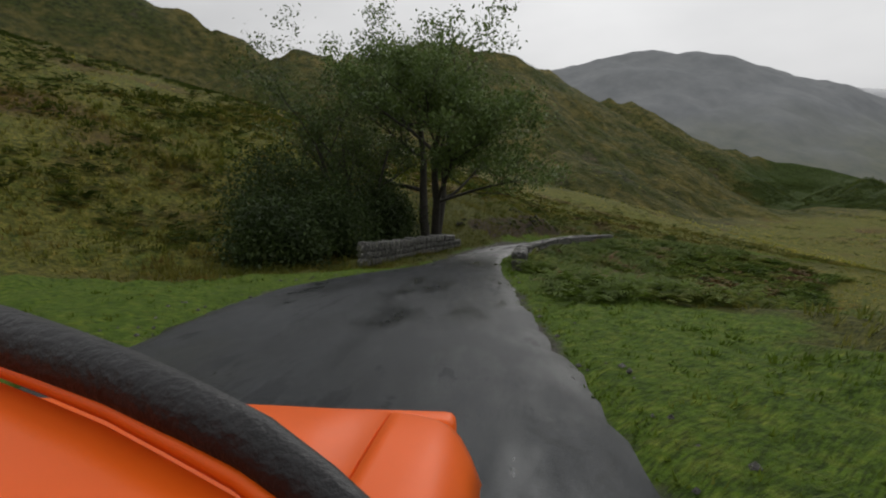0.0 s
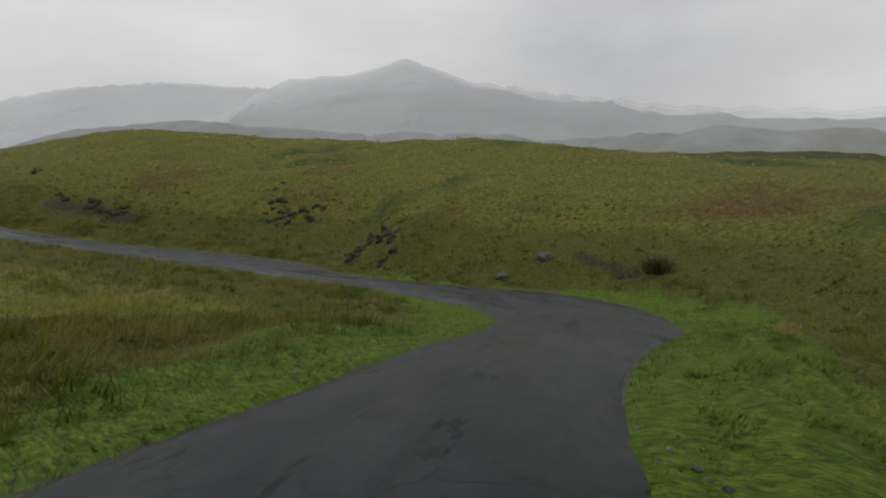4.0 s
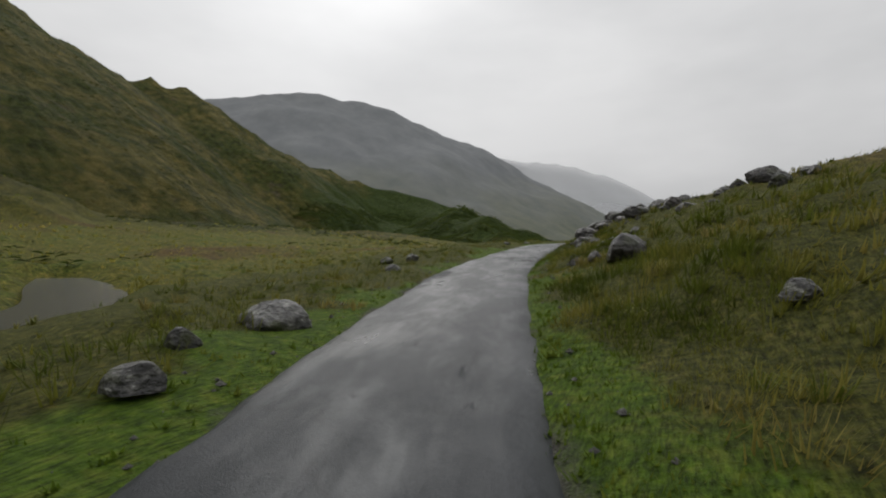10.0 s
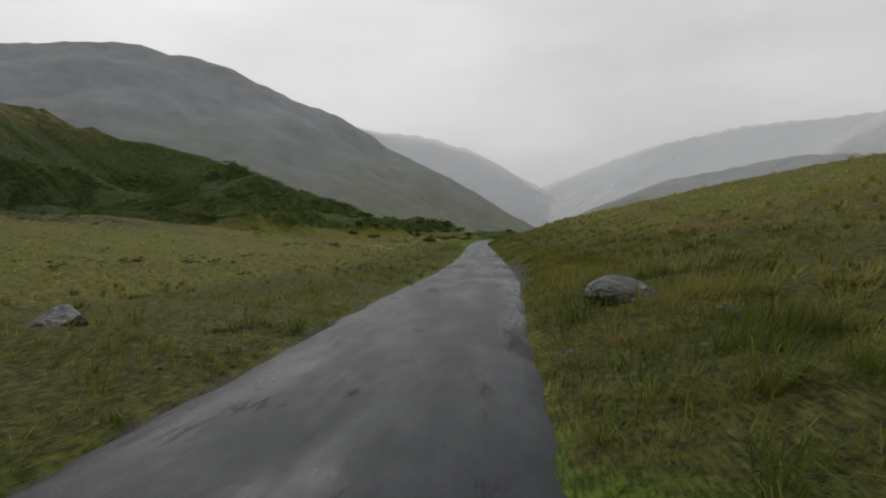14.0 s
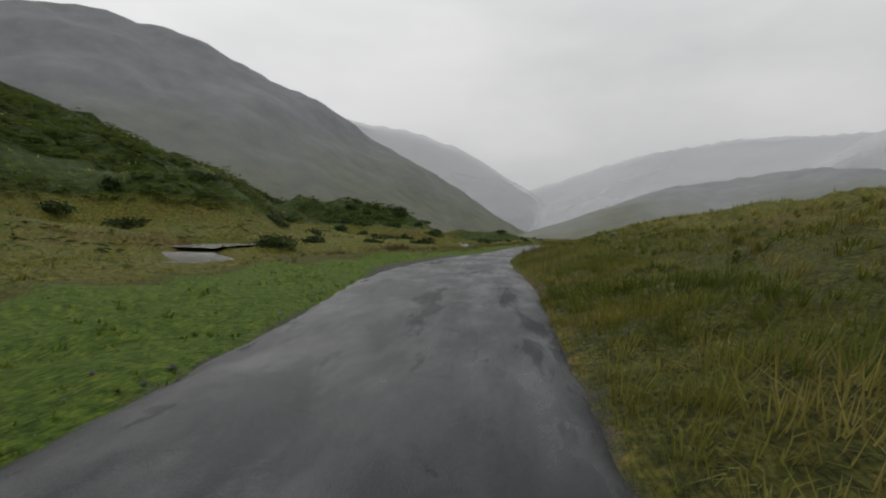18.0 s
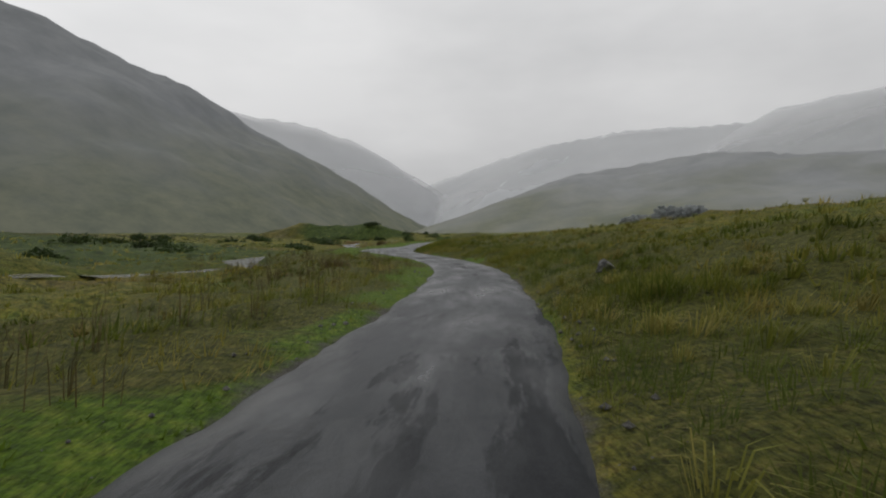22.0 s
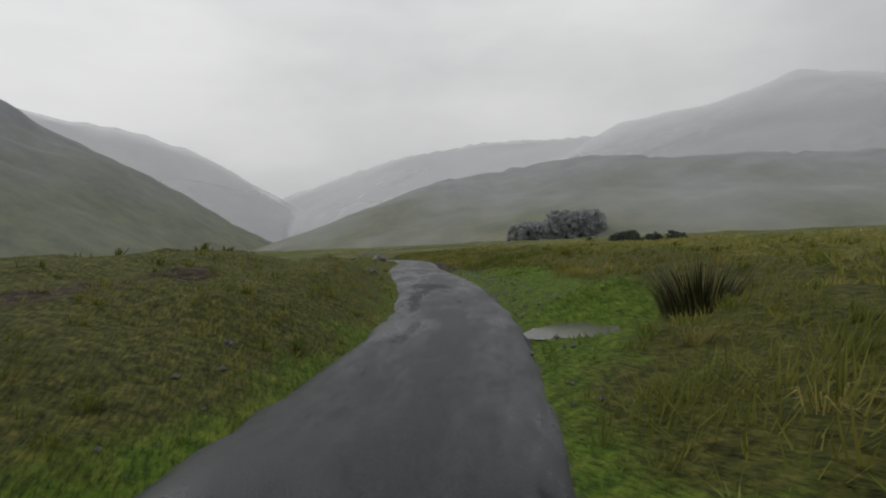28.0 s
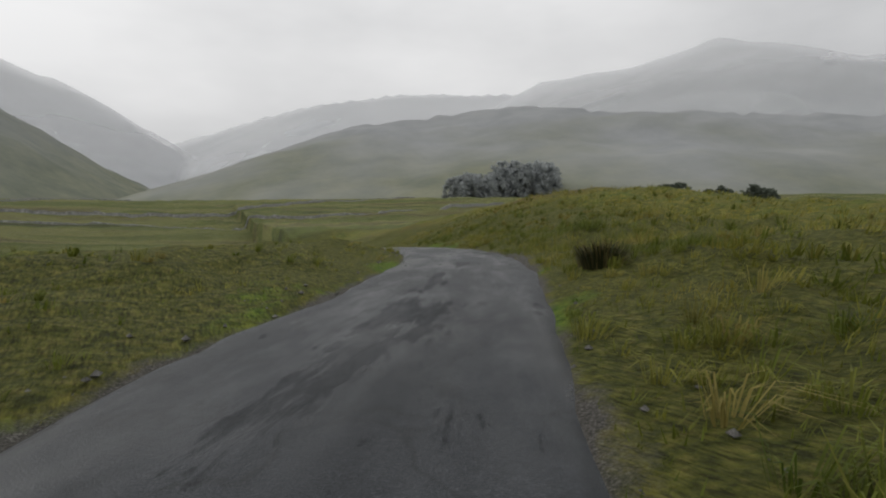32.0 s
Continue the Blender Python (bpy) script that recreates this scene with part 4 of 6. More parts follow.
# ---- the lane: patched, wet single-track tarmac ----
lu = np.arange(-1.4, 34.6, 0.015)
lp = lane(lu)
lt = np.gradient(lp[:, :2], axis=0)
lt /= np.linalg.norm(lt, axis=1)[:, None]
ln = np.stack([lt[:, 1], -lt[:, 0]], 1)
run = np.concatenate([[0], np.cumsum(np.hypot(*np.diff(lp[:, :2], axis=0).T))])
left = -edge_l(lu)[:, 0] + 0.08 * vnoise(run / 1.3, 0 * run, 5) + 0.07 * vnoise(run / 0.35, 0 * run, 6)
right = edge_r(lu)[:, 0] + 0.07 * vnoise(run / 1.3, 0 * run + 9, 7) + 0.06 * vnoise(run / 0.35, 0 * run + 9, 8)
NCOL = 15
across = np.linspace(0, 1, NCOL)
wid = left[:, None] + (right - left)[:, None] * across
rx = lp[:, 0][:, None] + ln[:, 0][:, None] * wid
ry = lp[:, 1][:, None] + ln[:, 1][:, None] * wid
rz = lp[:, 2][:, None] + 0.035 * (1 - (2 * across - 1) ** 2) + 0.012 * vnoise(rx / 0.9, ry / 0.9, 12) + 0.006 * vnoise(rx / 0.25, ry / 0.25, 13)
rz[:, 0] -= 0.10
rz[:, -1] -= 0.10
rv = np.stack([rx.ravel(), ry.ravel(), rz.ravel()], 1)
road = mesh_object("road", rv, grid_faces(len(lu), NCOL)[:, ::-1], ASPHALT)



def lane_uv(ob, across_m, along_m):
    """Metres across and along the lane as the mesh's UV."""
    layer = ob.data.uv_layers.new(name="lane")
    idx = np.empty(len(ob.data.loops), np.int32)
    ob.data.loops.foreach_get("vertex_index", idx)
    layer.data.foreach_set("uv", np.stack([across_m[idx], along_m[idx]], 1).astype(np.float32).ravel())


lane_uv(road, wid.ravel(), np.repeat(run, NCOL))
tagged(road, "wet patched single-track tarmac lane without markings", "road", kind="structure")


# ---- distant hills ----
def mountain(name, crest, slope, mat, label, base, step, seed, power=1.0, rough=18.0, margin=500):
    c = np.array(crest, float)
    x0, x1 = c[:, 0].min() - margin, c[:, 0].max() + margin
    y0, y1 = c[:, 1].min() - margin, c[:, 1].max() + margin
    xs, ys = np.arange(x0, x1, step), np.arange(y0, y1, step)
    X, Y = np.meshgrid(xs, ys)
    x, y = X.ravel(), Y.ravel()
    z = crest_height(x, y, crest, slope, power)
    z += rough * fbm(x / 170, y / 170, seed, 5, 0.55) * np.clip(z / 120, 0.1, 1)
    z = np.maximum(z, base)
    f = grid_faces(len(ys), len(xs))
    keep = (z[f] > base + 0.5).any(1)
    return tagged(mesh_object(name, np.stack([x, y, z], 1), f[keep], mat), label, "hill", kind="structure")


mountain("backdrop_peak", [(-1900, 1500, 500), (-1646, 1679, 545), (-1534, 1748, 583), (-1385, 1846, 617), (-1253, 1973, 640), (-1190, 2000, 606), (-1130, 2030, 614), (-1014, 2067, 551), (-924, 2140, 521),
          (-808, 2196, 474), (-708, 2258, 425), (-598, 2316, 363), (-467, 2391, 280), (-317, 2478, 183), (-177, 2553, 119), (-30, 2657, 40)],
         0.62, PEAK, "rocky fell with twin tops, greyed by haze under low cloud", -30, 26, 51, margin=1000)
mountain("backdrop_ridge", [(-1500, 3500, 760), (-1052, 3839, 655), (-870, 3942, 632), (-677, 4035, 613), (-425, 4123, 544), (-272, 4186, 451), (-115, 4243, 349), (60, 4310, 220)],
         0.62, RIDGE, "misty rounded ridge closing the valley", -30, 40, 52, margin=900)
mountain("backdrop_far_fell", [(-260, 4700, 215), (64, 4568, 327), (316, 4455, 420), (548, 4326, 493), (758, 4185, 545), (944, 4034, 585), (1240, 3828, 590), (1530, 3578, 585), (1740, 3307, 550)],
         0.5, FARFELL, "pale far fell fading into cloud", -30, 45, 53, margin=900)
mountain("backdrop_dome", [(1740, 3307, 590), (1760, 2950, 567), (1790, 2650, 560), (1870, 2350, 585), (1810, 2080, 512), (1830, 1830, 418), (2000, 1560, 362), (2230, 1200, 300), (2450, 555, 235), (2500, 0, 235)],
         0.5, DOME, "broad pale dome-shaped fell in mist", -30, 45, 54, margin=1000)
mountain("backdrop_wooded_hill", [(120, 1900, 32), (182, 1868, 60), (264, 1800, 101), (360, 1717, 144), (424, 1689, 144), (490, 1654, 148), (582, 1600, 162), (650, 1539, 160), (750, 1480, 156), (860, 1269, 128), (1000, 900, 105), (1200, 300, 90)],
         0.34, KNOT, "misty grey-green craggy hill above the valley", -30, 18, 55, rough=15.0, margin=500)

# see-through shells over the far hills, standing in for low cloud and haze
def cloud_stuff(name, z0, z1, dense):
    """Thin white veil standing in for cloud and haze; it thickens with height and breaks into wisps."""
    m = bpy.data.materials.new(name)
    m.use_nodes = True
    n, l = m.node_tree.nodes, m.node_tree.links
    n.remove(n["Principled BSDF"])
    co = n.new("ShaderNodeTexCoord")
    sep = n.new("ShaderNodeSeparateXYZ")
    l.new(co.outputs["Object"], sep.inputs[0])
    wisp = n.new("ShaderNodeTexNoise")
    wisp.inputs["Scale"].default_value, wisp.inputs["Detail"].default_value, wisp.inputs["Roughness"].default_value = 0.0032, 6.0, 0.55
    l.new(co.outputs["Object"], wisp.inputs["Vector"])
    high = n.new("ShaderNodeMath")
    high.operation, high.inputs[1].default_value = "MULTIPLY_ADD", 180.0
    l.new(wisp.outputs["Fac"], high.inputs[0])
    l.new(sep.outputs[2], high.inputs[2])
    span = n.new("ShaderNodeMapRange")
    span.interpolation_type = "SMOOTHSTEP"
    span.inputs["From Min"].default_value, span.inputs["From Max"].default_value = z0 + 90, z1 + 90
    span.inputs["To Max"].default_value = dense
    l.new(high.outputs[0], span.inputs["Value"])
    clear, white, mix = n.new("ShaderNodeBsdfTransparent"), n.new("ShaderNodeBsdfDiffuse"), n.new("ShaderNodeMixShader")
    white.inputs["Color"].default_value = (0.60, 0.606, 0.612, 1)
    l.new(span.outputs[0], mix.inputs[0])
    l.new(clear.outputs[0], mix.inputs[1])
    l.new(white.outputs[0], mix.inputs[2])
    l.new(mix.outputs[0], n["Material Output"].inputs[0])
    return m


def cloud_cap(crest, slope, lifts, z0, z1, dense, label, seed, step=60, margin=900):
    mat = cloud_stuff("cloud_haze_veil", z0, z1, dense)
    c = np.array(crest, float)
    xs, ys = np.arange(c[:, 0].min() - margin, c[:, 0].max() + margin, step), np.arange(c[:, 1].min() - margin, c[:, 1].max() + margin, step)
    X, Y = np.meshgrid(xs, ys)
    x, y = X.ravel(), Y.ravel()
    top = crest_height(x, y, crest, slope)
    f = grid_faces(len(ys), len(xs))
    keep = (top[f] > z0 - 190).any(1)
    for k, lift in enumerate(lifts):
        z = top + lift + 10 * fbm(x / 260, y / 260, seed + k, 3)
        cap = tagged(mesh_object("backdrop_cloud", np.stack([x, y, z], 1), f[keep], mat), label, "cloud", kind="structure")
        cap.visible_shadow = False


cloud_cap([(-1500, 3500, 760), (-1052, 3839, 655), (-677, 4035, 613), (-425, 4123, 544), (-115, 4243, 349), (60, 4310, 220)], 0.62, (14, 30), -150, 560, 0.46, "veil of low cloud and haze over the ridge", 402)
cloud_cap([(-260, 4700, 215), (316, 4455, 420), (758, 4185, 545), (1240, 3828, 590), (1740, 3307, 550)], 0.5, (14, 30), -200, 480, 0.52, "veil of low cloud and haze over the far fell", 403)
cloud_cap([(1740, 3307, 590), (1760, 2950, 567), (1790, 2650, 560), (1870, 2350, 585), (1810, 2080, 512), (1830, 1830, 418), (2000, 1560, 362), (2230, 1200, 300), (2450, 555, 235), (2500, 0, 235)], 0.5, (16, 30), 120, 600, 0.50, "drifting cloud along the dome-shaped fell", 404)

# ---- becks: shallow running water in the marsh ----
for bx, by, bw in BECK_LINES:
    tx, ty = np.gradient(bx), np.gradient(by)
    tl = np.hypot(tx, ty) + 1e-9
    nx, ny = ty / tl, -tx / tl
    bz = ground(bx, by, rough=False)[0] + np.where(by > 400, 0.46, 0.28)
    for _ in range(300):
        bz[1:-1] = (bz[:-2] + 2 * bz[1:-1] + bz[2:]) / 4
    bz = np.minimum(bz, ground(bx, by, rough=False)[0] + 0.6)
    reach = bw + np.where(by > 400, 0.85, 0.4)
    vx = np.stack([bx - nx * reach, bx, bx + nx * reach], 1).ravel()
    vy = np.stack([by - ny * reach, by, by + ny * reach], 1).ravel()
    faces = grid_faces(len(bx), 3)
    fall = np.abs(np.gradient(bz)) / (tl + 1e-6)
    faces = faces[np.repeat(fall, 3)[faces].max(1) < 0.09]
    tagged(mesh_object("water", np.stack([vx, vy, np.repeat(bz, 3)], 1), faces, WATER), "grey rippled beck winding through the marsh", "stream", kind="structure")


# puddles beside the tarmac
for k, (qx, qy, qz, qr) in enumerate(PUDDLE_SPOTS):
    ring = np.linspace(0, 2 * np.pi, 41)[:-1]
    rr = qr * (1.25 + 0.35 * vnoise(np.cos(ring) * 1.7 + 9 * k, np.sin(ring) * 1.7, 66))
    vs = [(qx, qy, qz - (0.05 if qr > 0.4 else 0.085))] + [(qx + math.cos(a) * q, qy + math.sin(a) * q, qz - (0.05 if qr > 0.4 else 0.085)) for a, q in zip(ring, rr)]
    tagged(mesh_object("puddle", vs, [(0, 1 + j, 1 + (j + 1) % 40) for j in range(40)], WATER), "shallow grey puddle beside the tarmac", "puddle", "puddles beside the lane")


# ---- stones ----
def stone_verts(seed, cuts=1, puff=0.35, jag=0.16):
    """A rough block within -0.5 to 0.5: vertices and triangles."""
    bm = bmesh.new()
    bmesh.ops.create_cube(bm, size=1.0)
    bmesh.ops.subdivide_edges(bm, edges=bm.edges[:], cuts=cuts, use_grid_fill=True)
    rng = random.Random(seed)
    for v in bm.verts:
        ball = v.co.normalized() * 0.56
        v.co = v.co.lerp(ball, puff)
        v.co += Vector((rng.uniform(-1, 1), rng.uniform(-1, 1), rng.uniform(-1, 1))) * jag * 0.5
    bmesh.ops.triangulate(bm, faces=bm.faces[:])
    bm.verts.index_update()
    vs = np.array([v.co[:] for v in bm.verts])
    fs = np.array([[v.index for v in f.verts] for f in bm.faces])
    bm.free()
    return vs, fs


STONES = [stone_verts(k, cuts=3, puff=0.50, jag=0.10) for k in range(8)]
STONE_MESH = []
for vs, fs in STONES:
    me = bpy.data.meshes.new("stone")
    me.from_pydata(vs.tolist(), [], fs.tolist())
    me.materials.append(STONE)
    me.polygons.foreach_set("use_smooth", np.ones(len(me.polygons), bool))
    STONE_MESH.append(me)


def boulder_mesh(seed, flat=0.75, jag=0.30, mat=STONE, sub=3, layers=0.0):
    bm = bmesh.new()
    bmesh.ops.create_icosphere(bm, subdivisions=sub, radius=0.5)
    rng = random.Random(seed)
    cuts = [(Vector((rng.uniform(-1, 1), rng.uniform(-1, 1), rng.uniform(-0.3, 1))).normalized(), rng.uniform(0.22, 0.38)) for _ in range(13)]
    off = Vector((seed * 7.3, seed * 3.1, seed * 1.7))
    for v in bm.verts:
        d = v.co.copy()
        d *= 1 + jag * noise.noise(v.co * 2.2 + off) + 0.35 * jag * noise.noise(v.co * 6 + off)
        for n, h in cuts:
            over = d.dot(n) - h
            if over > 0:
                d -= n * over * 0.96
        if layers:
            d.z += layers * 0.04 * math.sin(d.z * 40 + 6 * noise.noise(v.co * 2 + off))
        d.z = max(d.z, -0.30)
        v.co = d
    me = bpy.data.meshes.new("boulder")
    bm.to_mesh(me)
    bm.free()
    me.materials.append(mat)
    return me


BOULDERS = [boulder_mesh(k) for k in range(9)]


def big_boulder(seed, mat):
    """A weathered boulder with rounded edges, ledges and pits."""
    bm = bmesh.new()
    bmesh.ops.create_icosphere(bm, subdivisions=4, radius=0.5)
    r = random.Random(seed)
    cuts = [(Vector((r.uniform(-1, 1), r.uniform(-1, 1), r.uniform(-0.2, 1))).normalized(), r.uniform(0.27, 0.42)) for _ in range(8)]
    off = Vector((seed * 5.3, seed * 2.1, seed * 1.1))
    for v in bm.verts:
        d = v.co * (1 + 0.34 * noise.noise(v.co * 2.4 + off) + 0.16 * noise.noise(v.co * 6 + off))
        for n, h in cuts:
            over = d.dot(n) - h
            if over > 0:
                d -= n * over * 0.82
        d *= 1 + 0.06 * noise.noise(v.co * 15 + off) + 0.04 * abs(noise.noise(v.co * 30 + off))
        d.z = max(d.z, -0.32)
        v.co = d
    me = bpy.data.meshes.new("boulder")
    bm.to_mesh(me)
    bm.free()
    me.materials.append(mat)
    me.polygons.foreach_set("use_smooth", np.ones(len(me.polygons), bool))
    return me


BIG_DARK = [big_boulder(60 + k, DARK_STONE) for k in range(3)]
BIG_GREY = [big_boulder(70 + k, STONE) for k in range(3)]
DARK_BOULDERS = [boulder_mesh(20 + k, jag=0.4, mat=DARK_STONE) for k in range(6)]

# loose rocks: station, offset from the lane's line, width, height
ROCKS_1 = [(2.26, 1.9, 0.5, 0.3), (2.3, 2.3, 0.4, 0.25), (2.18, 2.6, 0.6, 0.35), (6.24, 3.8, 0.85, 0.45), (6.22, 3.5, 0.42, 0.26), (6.18, 6.2, 0.9, 0.5), (7.42, 4.3, 0.9, 0.35), (9.06, -6.7, 1.5, 1.0), (9.12, -5.6, 0.6, 0.3), (8.72, 2.3, 0.4, 0.25), (9.31, 1.85, 0.4, 0.10), (10.20, -3.1, 0.66, 0.3),
           (9.94, -3.4, 0.5, 0.28), (9.88, -3.6, 0.55, 0.32), (10.36, -3.5, 1.15, 0.56), (10.26, -3.6, 0.5, 0.32), (10.97, -5.2, 0.85, 0.42), (10.85, -5.4, 0.65, 0.31), (10.76, -4.4, 0.78, 0.31),
           (11.78, -4.4, 0.75, 0.23), (12.06, -4.1, 1.0, 0.34), (10.15, 2.6, 0.45, 0.25), (10.27, 3.0, 0.5, 0.28), (10.30, 4.4, 0.7, 0.3), (10.22, 5.4, 0.6, 0.3)]
ROCKS_2 = [(11.29, 3.4, 1.2, 0.7), (11.13, 2.75, 1.75, 0.55), (11.20, 2.8, 0.55, 0.36), (11.18, 3.6, 0.9, 0.5), (11.24, 3.9, 0.9, 0.5), (11.36, 4.6, 1.0, 0.5), (11.33, 3.0, 0.5, 0.3), (10.62, 2.8, 1.3, 0.7), (10.66, 2.1, 0.55, 0.34), (10.70, 1.6, 0.36, 0.36), (10.74, 1.8, 0.6, 0.35), (11.46, 6.0, 1.2, 0.5), (12.33, 2.8, 0.55, 0.3), (12.50, 2.8, 0.8, 0.22),
           (13.18, -9.8, 1.0, 0.4), (12.93, -3.4, 0.75, 0.37), (13.04, -3.0, 0.6, 0.37), (12.88, 2.6, 0.9, 0.34), (13.15, 2.8, 1.2, 1.1), (13.22, 6.5, 0.7, 0.45), (13.56, 9.7, 1.8, 0.8), (13.64, 7.4, 1.0, 0.57),
           (13.74, 9.0, 1.5, 0.68), (13.57, 6.4, 1.1, 0.5), (13.36, 5.0, 0.7, 0.3), (13.30, -4.8, 0.45, 0.26), (13.96, -5.4, 1.3, 0.75), (13.82, -4.7, 1.1, 0.5), (13.76, -3.8, 0.45, 0.3)]
ROCKS_3 = [(13.86, 5.3, 0.75, 0.37), (13.77, 5.9, 1.3, 0.42), (13.99, 1.9, 0.7, 0.4), (13.65, 2.2, 0.4, 0.25), (14.28, -6.9, 1.1, 0.4), (14.39, -9.4, 1.25, 0.35), (14.32, 1.8, 1.07, 0.53), (14.24, 2.6, 0.4, 0.25),
           (19.7, 8.7, 1.2, 0.4), (21.82, 1.9, 0.75, 0.55), (21.77, 2.6, 0.5, 0.45), (22.52, 2.6, 0.5, 0.35), (25.0, -6.6, 0.7, 0.25), (28.86, -3.7, 0.4, 0.3), (28.80, -3.5, 0.42, 0.25), (28.74, -3.2, 0.35, 0.22),
           (28.68, -3.0, 0.4, 0.24), (28.21, -2.8, 0.2, 0.15)]
ROCKS_4 = [(29.48, -3.8, 1.2, 0.8), (29.28, 3.2, 0.65, 0.25), (29.67, 2.1, 0.5, 0.24), (29.68, 2.45, 0.5, 0.32), (29.72, 3.0, 0.35, 0.15), (30.36, 1.9, 0.45, 0.26), (30.38, 2.35, 0.45, 0.22),
           (30.62, 1.7, 1.0, 0.42), (30.74, -3.7, 1.23, 0.55), (31.0, -7.1, 1.2, 0.3), (31.08, -5.8, 0.9, 0.43), (30.65, 3.0, 0.35, 0.16), (30.71, 3.2, 0.4, 0.16), (30.78, 4.0, 0.55, 0.18),
           (26.9, 5.0, 1.0, 0.3), (27.1, 6.4, 0.9, 0.3), (31.55, -5.4, 0.9, 0.35)]
WORDS = ["lichen-flecked grey boulder half sunk in the grass", "pale grey field stone lying in rough grass", "dark wet boulder beside the lane"]
rng = random.Random(5)


def set_rock(u, off, w, h, mesh=None, group="rocks beside the lane", name="boulder", label=None, turn=None, sink=0.12):
    x, y = spot(u, off)
    z = float(ground([x], [y])[0][0])
    if h > 0.44:
        mesh = (BIG_DARK if mesh in DARK_BOULDERS else BIG_GREY)[rng.randrange(3)]
    ob = new(name, mesh or BOULDERS[rng.randrange(9)])
    ob.location = (x, y, z + h * (0.36 - sink))
    ob.scale = (w * 1.15, w * rng.uniform(0.75, 1.1), h * 1.35)
    ob.rotation_euler = (rng.uniform(-0.15, 0.15), rng.uniform(-0.15, 0.15), rng.uniform(0, 6.28) if turn is None else turn)
    return tagged(ob, label or WORDS[0 if h > 0.5 else 1 if rng.random() < 0.6 else 2], "rock", group)


for row in ROCKS_1 + ROCKS_3 + ROCKS_4:
    set_rock(*row)
for row in ROCKS_2:
    set_rock(*row, mesh=DARK_BOULDERS[rng.randrange(6)], label="dark wet boulder flecked with pale lichen")
# the spill of blocks below the crag
for k in range(75):
    u = rng.uniform(10.75, 11.45)
    off = rng.uniform(2.0, 9.5) if k > 14 else rng.uniform(1.4, 2.6)
    w = rng.uniform(0.3, 1.15) * (1.0 if off > 2.5 else 0.55)
    set_rock(u, off, w, w * rng.uniform(0.4, 0.7), mesh=DARK_BOULDERS[rng.randrange(6)] if k % 3 else None, group="spill of fallen blocks", label="angular dark wet block in a spill of fallen rock" if k % 3 else "angular grey block in a spill of fallen rock")
# crags breaking out of the slopes: station, offset, length and depth along and across the slope, height
def crag(u, off, w, d, h, turn, count, seed):
    """A broken outcrop: angular ledges stepped into the slope, with turf between them."""
    r = random.Random(seed)
    x0, y0 = spot(u, off)
    root = thing("crag", "dark broken crag with turf between its ledges", "rock outcrop", "crags on the slopes", at=(x0, y0, float(ground([x0], [y0])[0][0])))
    a = heading(u) + turn
    for k in range(count):
        p, q = r.uniform(-0.5, 0.5) * w, r.uniform(-0.5, 0.5) * d
        x, y = x0 + math.cos(a) * p - math.sin(a) * q, y0 + math.sin(a) * p + math.cos(a) * q
        size = r.uniform(0.35, 1.0) * (1 - 0.5 * abs(p) / w)
        ob = new("ledge", CRAG_BLOCKS[r.randrange(6)])
        ob.parent = root
        ob.location = (x - root.location.x, y - root.location.y, float(ground([x], [y])[0][0]) - root.location.z - 0.10 * h)
        ob.scale = (w * 0.42 * size + 0.3, d * 0.65 * size + 0.3, h * 0.80 * size)
        ob.rotation_euler = (r.uniform(-0.3, 0.3), r.uniform(-0.3, 0.3), a + r.uniform(-0.6, 0.6))


CRAG_BLOCKS = [boulder_mesh(40 + k, jag=0.45, mat=CRAG, sub=3, layers=0.5) for k in range(6)]
for k, row in enumerate([(7.52, 11.6, 6.5, 2.6, 2.4, 0.1, 16), (7.66, 13.0, 5.0, 2.4, 2.0, 0.2, 10), (6.86, 4.6, 4.5, 2.2, 2.4, 0.6, 18), (6.98, 7.0, 4.0, 2.6, 2.4, 0.8, 14), (6.74, 3.1, 2.2, 1.3, 1.1, 0.4, 9),
                         (8.38, 8.0, 5.0, 2.4, 1.8, 0.2, 12), (8.30, 5.2, 4.0, 2.0, 1.7, 0.3, 12), (8.52, 7.4, 5.5, 2.4, 1.9, 0.1, 14), (8.74, 8.4, 3.5, 2.0, 1.3, 0.2, 8), (1.72, -3.7, 4.5, 1.0, 1.3, 0.05, 16),
                         (1.58, -4.1, 3.5, 1.0, 1.1, 0.05, 12), (1.86, -3.7, 3.0, 1.0, 1.2, 0.05, 10), (1.80, -6.0, 2.6, 1.4, 1.0, 0.1, 8), (1.40, -5.3, 2.2, 1.3, 0.8, 0.1, 6), (10.95, 9.5, 3.4, 2.2, 1.5, 0.6, 9), (11.3, 8.0, 3.0, 2.0, 1.3, 0.2, 8),
                         (9.2, 12.0, 3.0, 1.8, 1.5, 0.3, 7), (7.75, 17.0, 3.0, 2.0, 1.6, 0.2, 7)]):
    crag(*row, 500 + k)


